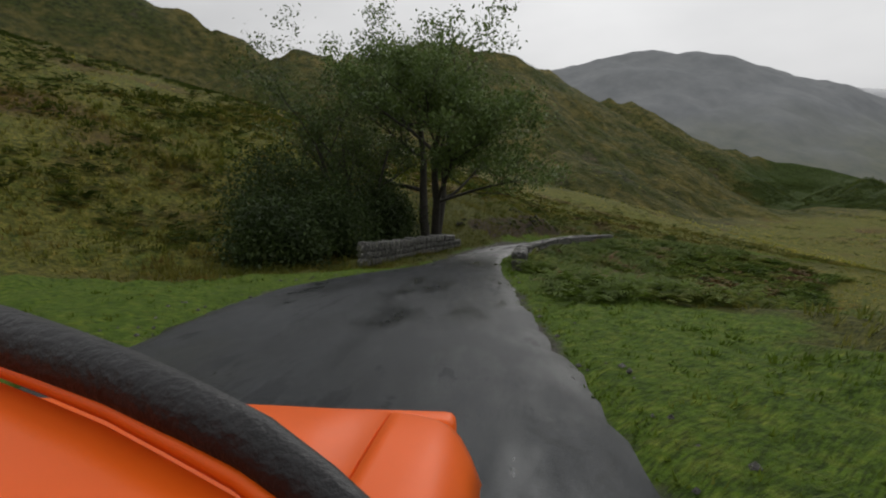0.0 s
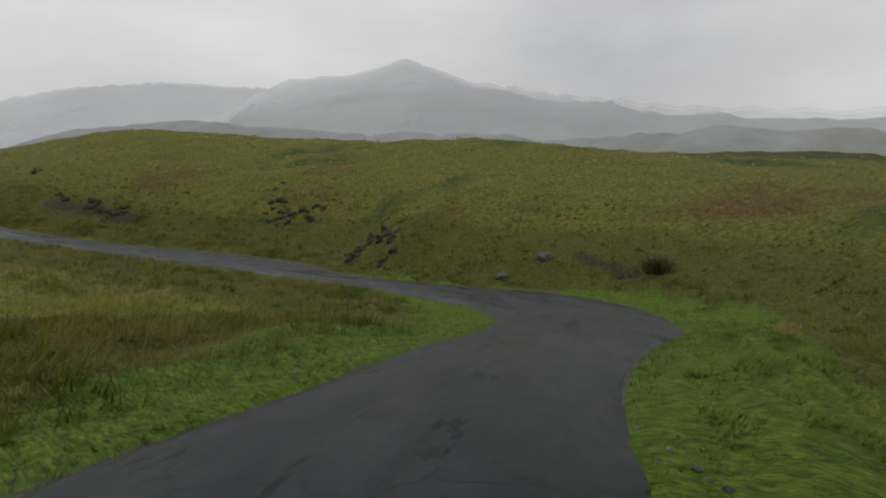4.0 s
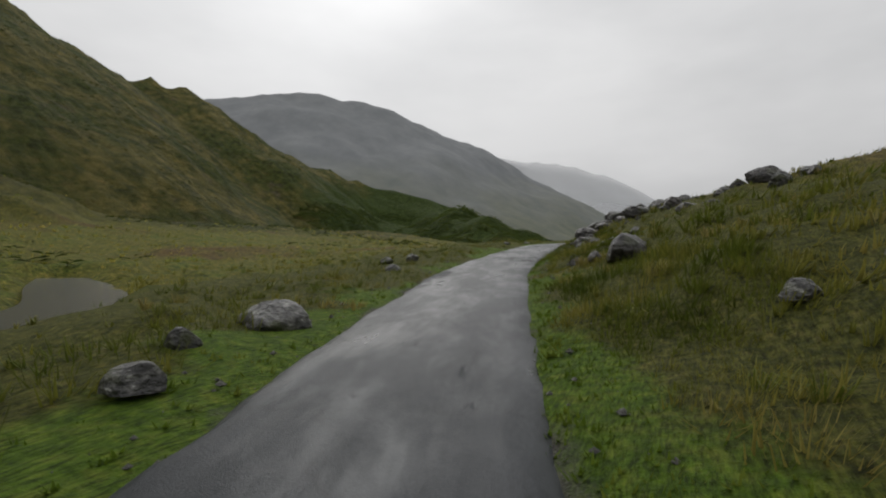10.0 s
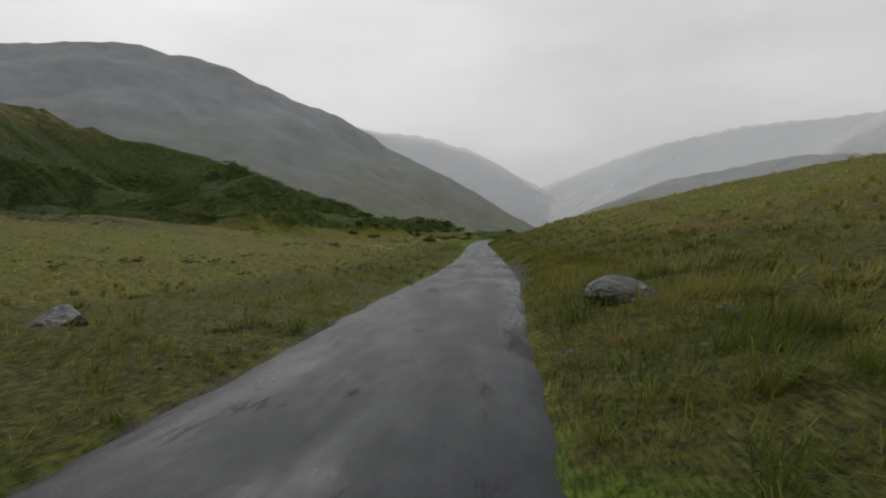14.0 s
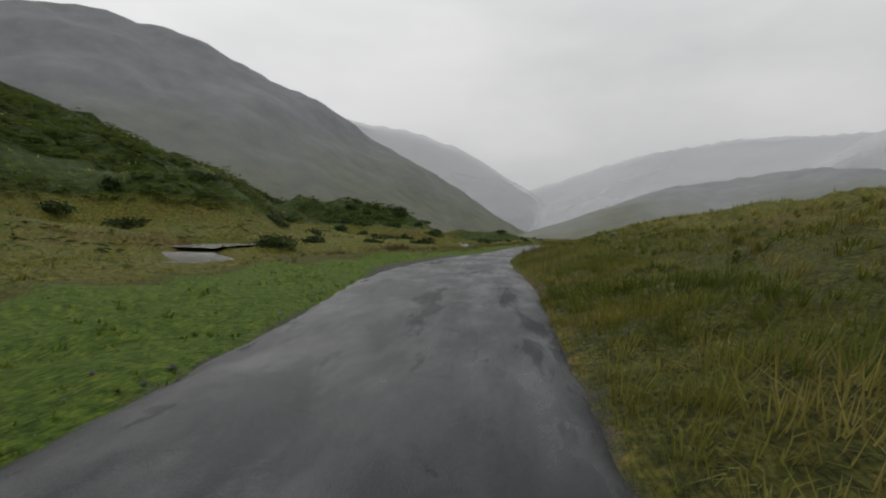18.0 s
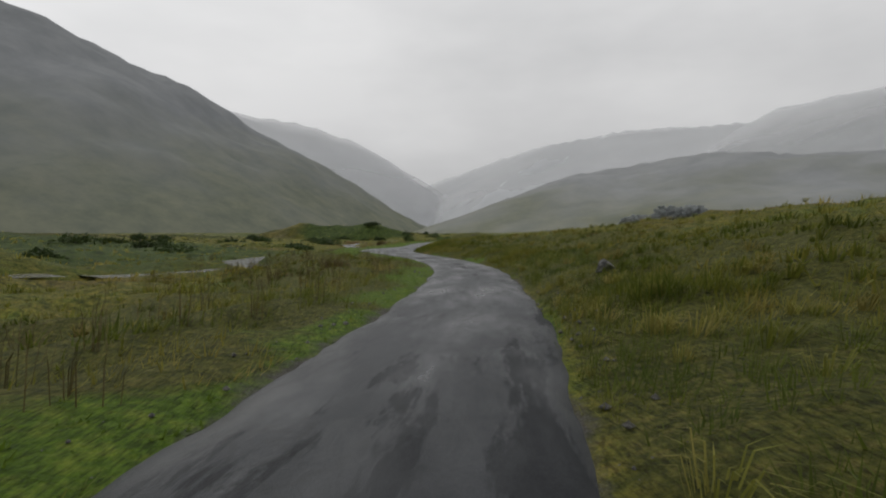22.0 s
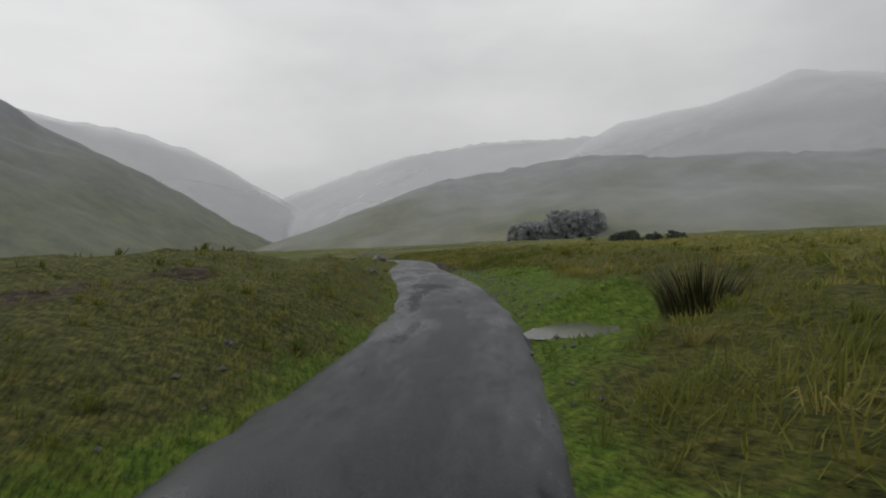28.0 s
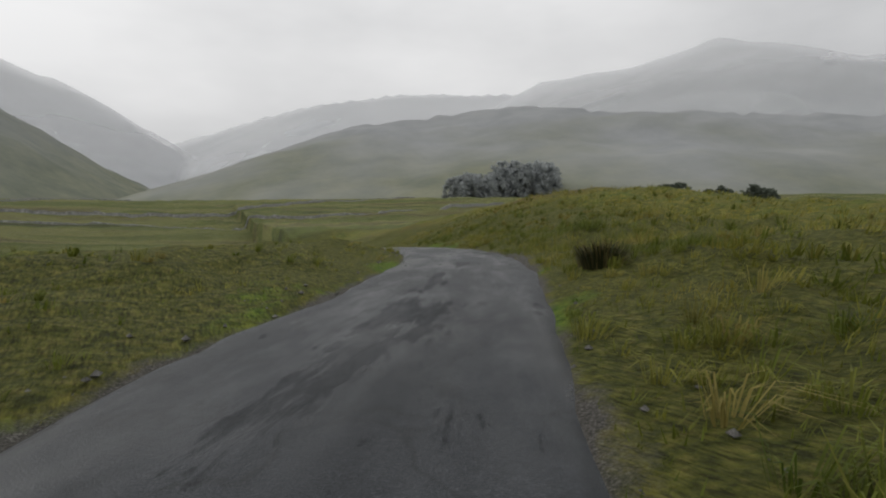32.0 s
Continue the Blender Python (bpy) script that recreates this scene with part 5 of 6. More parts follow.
# ---- dry-stone parapets of the bridge ----
def parapet(name, label, u0, u1, off0, off1, height, thick, keep, seed):
    wall = thing(name, label, "stone wall", "bridge parapets")
    r = random.Random(seed)
    us = np.arange(u0, u1, 0.002)
    p = lane(us)
    off = np.interp(us, [u0, u0 + 0.1, u1], [off0, off0 * 0.5 + off1 * 0.5, off1])
    t = np.gradient(p[:, :2], axis=0)
    t /= np.linalg.norm(t, axis=1)[:, None]
    x, y = p[:, 0] + t[:, 1] * off, p[:, 1] - t[:, 0] * off
    z = ground(x, y, rough=False)[0]
    z = np.minimum(z, p[:, 2] + 0.1) - 0.05
    dist = np.concatenate([[0], np.cumsum(np.hypot(np.diff(x), np.diff(y)))])
    items = []
    rows = [0.33, 0.30]
    base = 0.0
    for c, h in enumerate(rows + [0.36]):
        s = r.uniform(-0.2, 0)
        cope = c == len(rows)
        while s < dist[-1]:
            w = r.uniform(0.34, 0.72) if cope else r.uniform(0.20, 0.50)
            hh = h * (r.uniform(0.7, 1.25) if cope else r.uniform(0.85, 1.1)) * height / 0.95
            m = min(s + w / 2, dist[-1])
            px, py, pz = np.interp(m, dist, x), np.interp(m, dist, y), np.interp(m, dist, z)
            ang = math.atan2(np.interp(m + 0.2, dist, y) - np.interp(m - 0.2, dist, y), np.interp(m + 0.2, dist, x) - np.interp(m - 0.2, dist, x) + 1e-9)
            ruin = 1.0 if m < dist[-1] - 1.2 or c < 2 else 0.0
            if ruin or r.random() < 0.4:
                deep = thick * (r.uniform(1.0, 1.25) if cope else r.uniform(0.92, 1.1) * (1.1 - 0.05 * c))
                items.append((px, py, pz + (base + h / 2) * height / 0.95, ang + r.uniform(-0.06, 0.06), w * 1.06, deep, hh * 1.12, r.uniform(-0.1, 0.1), r.uniform(-0.08, 0.08), r.randrange(8)))
            s += w
        base += h * 0.97
    items.sort(key=lambda q: math.hypot(q[0] + 16, q[1] - 15))
    for q in items[:keep]:
        ob = new("stone", STONE_MESH[q[9]])
        ob.location, ob.rotation_euler, ob.scale = q[:3], (q[7], q[8], q[3]), q[4:7]
        ob.parent = wall
    rest_v, rest_f, n = [], [], 0
    for q in items[keep:]:
        vs, fs = STONES[q[9]]
        m = np.array(Euler((q[7], q[8], q[3])).to_matrix())
        vs2 = (vs * np.array(q[4:7])) @ m.T + np.array(q[:3])
        rest_v.append(vs2)
        rest_f.append(fs + n)
        n += len(vs2)
    if rest_v:
        tagged(mesh_object("stonework", np.concatenate(rest_v), np.concatenate(rest_f), STONE, parent=wall), kind="stuff")
    return wall


parapet("parapet_wall", "rough mortarless stone parapet with big rounded copings", 0.66, 1.93, 1.25, 1.62, 0.74, 0.46, 300, 11)
parapet("parapet_wall", "short low stone parapet, mossy and lichen-spotted", 0.78, 1.19, -5.2, -3.8, 0.95, 0.48, 260, 12)


# low dry-stone walls across the valley pasture
def field_wall(points, seed):
    r = random.Random(seed)
    p = np.array(points, float)
    d = np.concatenate([[0], np.cumsum(np.hypot(*np.diff(p, axis=0).T))])
    s = np.arange(0, d[-1], 1.6)
    x, y = np.interp(s, d, p[:, 0]), np.interp(s, d, p[:, 1])
    z = ground(x, y)[0]
    t = np.stack([np.gradient(x), np.gradient(y)], 1)
    t /= np.linalg.norm(t, axis=1)[:, None]
    nx, ny = t[:, 1] * 0.35, -t[:, 0] * 0.35
    top = z + 1.15 + 0.22 * vnoise(s / 2.1, 0 * s, seed) + np.array([r.uniform(-0.12, 0.12) for _ in s])
    ring = np.stack([np.stack([x - nx, y - ny, z - 0.3], 1), np.stack([x - nx * 0.7, y - ny * 0.7, top], 1), np.stack([x + nx * 0.7, y + ny * 0.7, top], 1), np.stack([x + nx, y + ny, z - 0.3], 1)], 1)
    tagged(mesh_object("field_wall", ring.reshape(-1, 3), grid_faces(len(s), 4), FIELD_STONE, smooth=False), "low mortarless field wall across the pasture", "stone wall", "field walls in the valley")


# Stone colour lightened to paint in the valley's mist.
FIELD_STONE = material("mist_paled_field_stone", [(0.3, (0.13, 0.13, 0.12)), (0.5, (0.22, 0.22, 0.21)), (0.7, (0.36, 0.36, 0.34))], scale=0.9, bump=0.5, bump_scale=2.0, rough=0.9)
field_wall([(-240, 1020), (-150, 1046), (-86, 1128), (29, 1119), (122, 1205), (200, 1230)], 91)
field_wall([(-60, 1078), (13, 1062), (77, 1031), (172, 1102), (230, 1090)], 92)
field_wall([(-86, 1128), (-60, 1240), (40, 1330)], 93)


# ---- trees and scrub ----
def tube(path, radii, sides=7):
    path = [Vector(p) for p in path]
    vs, fs = [], []
    for k, p in enumerate(path):
        d = (path[min(k + 1, len(path) - 1)] - path[max(k - 1, 0)]).normalized()
        a = d.orthogonal().normalized()
        b = d.cross(a)
        for s in range(sides):
            t = 2 * math.pi * s / sides
            vs.append(p + (a * math.cos(t) + b * math.sin(t)) * radii[k])
    for k in range(len(path) - 1):
        for s in range(sides):
            n = (s + 1) % sides
            fs.append((k * sides + s, k * sides + n, (k + 1) * sides + n, (k + 1) * sides + s))
    return [v[:] for v in vs], fs


def leaf_cloud(points, per, spread, size, seed, squash=0.8):
    """Small bent leaf quads scattered round the points."""
    g = np.random.default_rng(seed)
    pts = np.repeat(np.asarray(points, float), per, 0)
    n = len(pts)
    c = pts + g.normal(0, 1, (n, 3)) * np.array([spread, spread, spread * squash])
    a = g.normal(0, 1, (n, 3))
    a /= np.linalg.norm(a, axis=1)[:, None]
    b = np.cross(a, g.normal(0, 1, (n, 3)))
    b /= np.linalg.norm(b, axis=1)[:, None] + 1e-9
    L = size * g.uniform(0.6, 1.4, (n, 1))
    v = np.stack([c - a * L, c + b * L * 0.45, c + a * L, c - b * L * 0.45], 1).reshape(-1, 3)
    return v, np.arange(4 * n).reshape(-1, 4)


def tree(name, label, at, height, spread, stems, seed, leaf=0.07, per=26, trunk_r=0.26, lean=(0, 0), sparse=1.0, boughs=(), low=2.6):
    r = random.Random(seed)
    root = thing(name, label, "tree", at=at)
    tips = []

    def grow(start, direction, length, radius, depth, holder):
        pts, rad = [start], [radius]
        d, p = direction.copy(), start.copy()
        steps = 5
        for k in range(steps):
            d = (d + Vector((r.uniform(-1, 1), r.uniform(-1, 1), r.uniform(-0.5, 0.8))) * 0.20).normalized()
            p = p + d * length / steps
            pts.append(p.copy())
            rad.append(radius * (1 - 0.62 * (k + 1) / steps))
            if depth < 3 and k >= 1:
                for _ in range(1 if depth == 0 else r.choice((1, 1, 2))):
                    side = Vector((r.uniform(-1, 1), r.uniform(-1, 1), r.uniform(-0.15, 0.75))).normalized()
                    grow(p.copy(), (d * 0.45 + side).normalized(), length * r.uniform(0.42, 0.66), rad[-1] * 0.62, depth + 1, holder)
        if depth >= 2:
            tips.extend(pts[2:])
        holder.append(tube(pts, rad, 7 if depth < 2 else 4))

    for s in range(stems):
        ang = 6.28 * s / stems + r.uniform(-0.5, 0.5)
        tilt = r.uniform(0.10, 0.42) if stems > 1 else 0.05
        d0 = Vector((math.cos(ang) * tilt + lean[0], math.sin(ang) * tilt + lean[1], 1)).normalized()
        base = Vector((math.cos(ang) * 0.35, math.sin(ang) * 0.35, -0.4)) if stems > 1 else Vector((0, 0, -0.4))
        holder = []
        grow(base, d0, height * r.uniform(0.62, 0.8), trunk_r * r.uniform(0.7, 1.0), 0, holder)
        main, twigs = holder[-1], holder[:-1]
        if s == 0:
            spine = [sum((Vector(main[0][7 * q + j]) for j in range(7)), Vector()) / 7 for q in range(len(main[0]) // 7)]
        mesh_object("trunk", main[0], main[1], BARK, parent=root)
        vs, fs, n = [], [], 0
        for v, f in twigs:
            vs += v
            fs += [tuple(i + n for i in q) for q in f]
            n += len(v)
        mesh_object("limb", vs, fs, BARK, parent=root)
    for up, towards, length, radius in boughs:
        holder = []
        grow(min(spine, key=lambda q: abs(q.z - up)), Vector(towards).normalized(), length, radius, 1, holder)
        vs, fs, n = [], [], 0
        for v, f in holder:
            vs += v
            fs += [tuple(i + n for i in q) for q in f]
            n += len(v)
        mesh_object("bough", vs, fs, BARK, parent=root)
    keep = [t for t in tips if r.random() < sparse and t.z > low]
    v, f = leaf_cloud([t[:] for t in keep], per, 0.36, leaf, seed + 1)
    mesh_object("crown", v, f, LEAF, parent=root)
    return root


def shrub(name, label, u, off, w, h, seed, mat=LEAF, group="", n=120, per=14, leaf=0.09):
    x, y = spot(u, off)
    z = float(ground([x], [y])[0][0])
    g = np.random.default_rng(seed)
    root = thing(name, label, "bush", group, at=(x, y, z))
    ang, rad, hh = g.uniform(0, 6.28, n), np.sqrt(g.uniform(0, 1, n)) * w / 2, g.uniform(0.05, 1, n)
    dome = np.sqrt(np.maximum(1 - (rad / (w / 2)) ** 2, 0.05))
    lump = 0.75 + 0.25 * np.sin(ang * 3 + seed)
    pts = np.stack([np.cos(ang) * rad * lump, np.sin(ang) * rad * lump, h * hh * dome], 1)
    v, f = leaf_cloud(pts, per, 0.16 * min(w, h) + 0.05, leaf, seed)
    mesh_object("foliage", v, f, mat, parent=root)
    vs, fs, k = [], [], 0
    for q in pts[:14]:
        a, b = tube([(0, 0, -0.1), (q * [0.5, 0.5, 0.6]).tolist(), q.tolist()], [0.03, 0.02, 0.008], 4)
        vs += a
        fs += [tuple(i + k for i in w4) for w4 in b]
        k += len(a)
    mesh_object("stem", vs, fs, BARK, parent=root)
    return root


tz = float(ground([-29.4], [21.4])[0][0])
tree("alder_tree", "many-stemmed dark alder beside the bridge, leaves thinning", (-29.4, 21.4, tz), 13.0, 6, 3, 3, leaf=0.12, per=22, trunk_r=0.36, lean=(0.02, 0.05), sparse=0.85,
     boughs=[(3.2, (0.66, 0.75, 0.2), 5.2, 0.11), (5.2, (0.6, 0.7, 0.3), 4.2, 0.10), (5.2, (-0.7, -0.5, 0.5), 4.5, 0.12)], low=3.6)
tz2 = float(ground([-30.5], [17.0])[0][0])
tree("alder_tree", "smaller leaning alder with bare lower twigs", (-30.5, 17.0, tz2), 9.5, 5, 4, 8, leaf=0.105, per=9, trunk_r=0.17, lean=(-0.2, -0.15), sparse=0.5, low=2.4)
for k, (u, off, w, h) in enumerate([(0.80, -9.5, 4.5, 2.6), (0.92, -8.6, 5, 3.4), (1.00, -9.6, 5.5, 4.2), (1.08, -7.8, 4.5, 3.6), (0.98, -12.5, 6, 4.4), (1.14, -8.4, 4, 3.6)]):
    shrub("alder_scrub", "dense dark scrub in the gully beside the bridge", u, off, w, h, 200 + k, group="scrub in the gully", mat=SCRUB, n=300, per=30, leaf=0.105)
def rush_clump(words, u, off, spread, h, seed, dark):
    """An upright tuft of rush stems fanning from its root."""
    x, y = spot(u, off)
    z = float(ground([x], [y])[0][0])
    root = thing("rush_clump", words, "rushes", "clumps beside the lane", at=(x, y, z))
    g = np.random.default_rng(seed)
    for k in range(3):
        n = 260
        a, r0 = g.uniform(0, 6.283, n), spread * 0.45 * np.sqrt(g.random(n))
        hh = h * g.uniform(0.3, 1.1, n) * (1.1 - 0.5 * r0 / spread)
        lean = 0.1 + 0.9 * r0 / spread + g.uniform(0, 0.25, n)
        b = np.stack([np.cos(a) * r0, np.sin(a) * r0, 0 * a - 0.05], 1)
        d = np.stack([np.cos(a), np.sin(a), 0 * a], 1)
        p = np.stack([-np.sin(a), np.cos(a), 0 * a], 1) * 0.008
        mid, tip = b + d * (lean * hh * 0.4)[:, None], b + d * (lean * hh)[:, None]
        mid[:, 2] += hh * 0.6
        tip[:, 2] += hh
        v = np.stack([b - p, b + p, mid + p * 0.8, mid - p * 0.8, tip], 1).reshape(-1, 3)
        q = np.arange(n)[:, None] * 5
        f = np.concatenate([q + [0, 1, 2], q + [0, 2, 3], q + [3, 2, 4]], 1).reshape(-1, 3)
        mesh_object("tuft", v, f, DARK_RUSH if dark and k else RUSH, smooth=False, parent=root)
    return root


for k, (u, off, w, h, m, words) in enumerate([
        (5.88, 8.4, 1.8, 1.2, RUSH, "dark clump of rushes at the road edge"), (28.29, 3.3, 1.1, 1.1, RUSH, "tall dark clump of rushes by a puddle"), (32.31, 1.6, 0.9, 0.55, RUSH, "dark rush clump on the verge"),
        (23.15, -6.5, 1.6, 0.7, RUSH, "brown bush of dead rushes"),
        (25.45, -7.6, 1.5, 0.8, RUSH, "brown rush bed beside the beck"), (25.6, -8.4, 1.6, 0.9, RUSH, "brown rush bed beside the beck"), (26.3, -8.0, 1.8, 0.8, LEAF, "low bramble bank above the beck"), (26.9, -5.6, 1.8, 0.8, LEAF, "dark gorse bush by the lane"), (27.1, -5.0, 1.6, 0.7, LEAF, "dark gorse bush by the lane"),
        (19.9, -12, 3.2, 1.0, RUSH, "brown rush bed in the marsh"), (20.1, -14, 3.6, 1.0, RUSH, "brown rush bed in the marsh"), (19.6, -15, 2.6, 0.9, RUSH, "brown rush bed in the marsh"), (2.55, 2.3, 1.6, 1.0, FERN, "leafy bramble at the bend")]):
    if m is RUSH:
        rush_clump(words, u, off, w, h, 300 + k, "dark" in words)
        continue
    shrub("bush", words, u, off, w, h, 300 + k, mat=m, group="clumps beside the lane", n=150, per=22, leaf=0.07)

# dark gorse and rush thickets in bands across the marsh
g2 = np.random.default_rng(404)
for k in range(96):
    u = g2.uniform(19.6, 30.0)
    off = -(15 + 6 * g2.integers(0, 8) + g2.uniform(0, 3))
    if any(np.hypot(spot(u, off)[0] - bx, spot(u, off)[1] - by).min() < 3 for bx, by, bw in BECK_LINES):
        continue
    wide = g2.uniform(2.0, 6.0)
    shrub("gorse_thicket", "low dark gorse thicket in the marsh", u, off, wide, g2.uniform(0.6, 1.3), 700 + k, mat=SCRUB, group="thickets in the marsh", n=60, per=13, leaf=0.18)

# a dead sapling on the bank
x, y = spot(27.93, 1.5)
z = float(ground([x], [y])[0][0])
sap = thing("dead_sapling", "thin bare sapling on the grassy bank", "sapling", at=(x, y, z))
v, f = tube([(0, 0, -0.2), (0.03, 0.0, 0.5), (-0.02, 0.03, 1.0), (0.02, 0.02, 1.45)], [0.035, 0.028, 0.02, 0.008], 6)
mesh_object("trunk", v, f, BARK, parent=sap)
for k in range(6):
    a, hgt = k * 2.1, 0.5 + 0.14 * k
    v, f = tube([(0, 0, hgt), (0.14 * math.cos(a), 0.14 * math.sin(a), hgt + 0.16), (0.2 * math.cos(a), 0.2 * math.sin(a), hgt + 0.34)], [0.014, 0.009, 0.004], 4)
    mesh_object("twig", v, f, BARK, parent=sap)


# ---- the orange car, standing where the drive begins ----
def loft(rows, closed=False):
    n = len(rows[0])
    vs = [tuple(p) for r in rows for p in r]
    return vs, [tuple(q) for q in grid_faces(len(rows), n).tolist()]


CAR_TURN = ROWS[0][4] + 5.6
car = thing("car", "bright orange car with rain-beaded paint and black rubber seals", "car", at=(0, 0, float(lane(np.array([0.0]))[0][2]) + 0.02))
car.rotation_euler = (radians(-1.7), 0, radians(-CAR_TURN))


def car_box(name, lo, hi, mat, bevel=0.06, parent=None, taper=None):
    bm = bmesh.new()
    bmesh.ops.create_cube(bm, size=1.0)
    for v in bm.verts:
        v.co = Vector([lo[k] + (v.co[k] + 0.5) * (hi[k] - lo[k]) for k in range(3)])
        if taper and v.co.z > (lo[2] + hi[2]) / 2:
            v.co.y += taper[0] if v.co.y > (lo[1] + hi[1]) / 2 else taper[1]
            v.co.x += taper[2] if v.co.x > (lo[0] + hi[0]) / 2 else -taper[2]
    bmesh.ops.bevel(bm, geom=bm.edges[:], offset=bevel, segments=3, affect="EDGES", profile=0.6)
    return part(name, bm, mat, parent or car, smooth=True)


body = car_box("body", (-1.72, -2.30, 0.32), (-0.06, 1.26, 0.86), ORANGE, 0.10)
cabin = car_box("cabin", (-1.66, -2.25, 0.84), (-0.14, 0.16, 1.72), ORANGE, 0.10, taper=(-0.42, 0.25, -0.10))
bumper = car_box("bumper", (-1.70, 1.20, 0.34), (-0.08, 1.36, 0.60), RUBBER, 0.05)


def bonnet_panel(name, x0, x1):
    rows = []
    for k in range(9):
        s = k / 8
        yy = 0.20 + (1.335 - 0.20) * s
        line = []
        for j in range(9):
            q = j / 8
            xx = x0 + (x1 - x0) * q
            crown = 0.02 * (1 - ((xx + 0.9) / 0.85) ** 2)
            nose = -0.05 * max(0.0, (s - 0.82) / 0.18) ** 2 - 0.10 * max(0.0, (xx + 0.13) / 0.10) ** 2
            corner = -0.14 * max(0.0, (xx + 0.30) / 0.25) ** 3 * s
            line.append((xx + 0.0, yy + corner, 0.975 + crown + nose))
        rows.append(line)
    v, f = loft(rows)
    ob = mesh_object(name, v, f, ORANGE, parent=car)
    sol = ob.modifiers.new("thickness", "SOLIDIFY")
    sol.thickness = 0.03
    sol.offset = -1
    return ob


bonnet_panel("bonnet", -1.46, -0.243)
bonnet_panel("wing", -0.237, -0.035)
wing_far = car_box("wing", (-1.72, 0.2, 0.84), (-1.47, 1.30, 0.965), ORANGE, 0.04)
nose_panel = car_box("grille_panel", (-1.46, 1.24, 0.60), (-0.10, 1.335, 0.945), ORANGE, 0.03)
for xx in (-1.45, -0.33):
    bm = bmesh.new()
    bmesh.ops.create_cone(bm, cap_ends=True, segments=24, radius1=0.09, radius2=0.08, depth=0.06, matrix=Matrix.Translation((xx, 1.345, 0.76)) @ Matrix.Rotation(radians(-90), 4, "X"))
    part("headlight", bm, GLASS, car, "round headlight")
# the raised scuttle with its rubber roll, beside the driver's eye
roll = [(-0.149, 0.558, 1.059), (-0.211, 0.593, 1.079), (-0.304, 0.625, 1.120), (-0.402, 0.657, 1.146), (-0.520, 0.706, 1.168), (-0.660, 0.753, 1.190), (-0.807, 0.800, 1.211), (-1.076, 0.855, 1.249), (-1.391, 0.875, 1.269)]
v, f = tube(roll, [0.027, 0.034, 0.038, 0.041, 0.044, 0.047, 0.050, 0.051, 0.050], 12)
mesh_object("rubber_seal", v, f, RUBBER, parent=car)
edge = [(p[0], p[1] - 0.035, p[2] - 0.032) for p in roll]
v, f = tube(edge, [0.012] * len(edge), 8)
ob = mesh_object("trim_strip", v, f, ORANGE, parent=car)
rows = []
for k in range(6):
    s = k / 5
    rows.append([(p[0], p[1] - 0.05 - 0.40 * s, p[2] - 0.055 - 0.02 * s - 0.06 * s * s) for p in roll])
v, f = loft(rows)
ob = mesh_object("scuttle", v, [q[::-1] for q in f], ORANGE, parent=car)
sol = ob.modifiers.new("thickness", "SOLIDIFY")
sol.thickness = 0.012
for name, xx, yy in (("wheel", -0.16, 0.72), ("wheel", -1.62, 0.72), ("wheel", -0.16, -1.62), ("wheel", -1.62, -1.62)):
    hub = new(name)
    hub.parent, hub.location = car, (xx, yy, 0.33)
    bm = bmesh.new()
    bmesh.ops.create_cone(bm, cap_ends=True, segments=32, radius1=0.33, radius2=0.33, depth=0.2, matrix=Matrix.Rotation(radians(90), 4, "Y"))
    bmesh.ops.bevel(bm, geom=[e for e in bm.edges if len(e.link_faces) == 2 and e.calc_face_angle(0) > 1], offset=0.04, segments=2, affect="EDGES")
    part("tyre", bm, RUBBER, hub, smooth=False)
    bm = bmesh.new()
    bmesh.ops.create_cone(bm, cap_ends=True, segments=24, radius1=0.2, radius2=0.2, depth=0.215, matrix=Matrix.Rotation(radians(90), 4, "Y"))
    part("rim", bm, STEEL, hub)
car_box("window", (-0.235, -1.9, 1.12), (-0.20, -0.35, 1.55), GLASS, 0.01)
car_box("windscreen", (-1.5, -0.12, 1.15), (-0.3, 0.0, 1.5), GLASS, 0.02)

# rain beads on the paint beside the driver's eye
bead = random.Random(77)
bv, bf = [], []
bm = bmesh.new()
bmesh.ops.create_icosphere(bm, subdivisions=1, radius=1.0)
bm.verts.index_update()
ball_v, ball_f = np.array([q.co[:] for q in bm.verts]), np.array([[q.index for q in f3.verts] for f3 in bm.faces])
bm.free()
for k in range(260):
    a, q = bead.randrange(len(roll) - 1), bead.random()
    p = [roll[a][m] + (roll[a + 1][m] - roll[a][m]) * q for m in range(3)]
    s0 = bead.uniform(0.05, 0.95)
    c = np.array([p[0], p[1] - 0.05 - 0.40 * s0, p[2] - 0.055 - 0.02 * s0 - 0.06 * s0 * s0 + 0.001])
    size = bead.uniform(0.0012, 0.0034)
    bf.append(ball_f + len(ball_v) * k)
    bv.append(ball_v * [size, size, size * 0.55] + c)
mesh_object("rain_beads", np.concatenate(bv), np.concatenate(bf), BEAD, parent=car)

# ---- grass, rushes, bracken: what nobody could count ----
gen = np.random.default_rng(17)


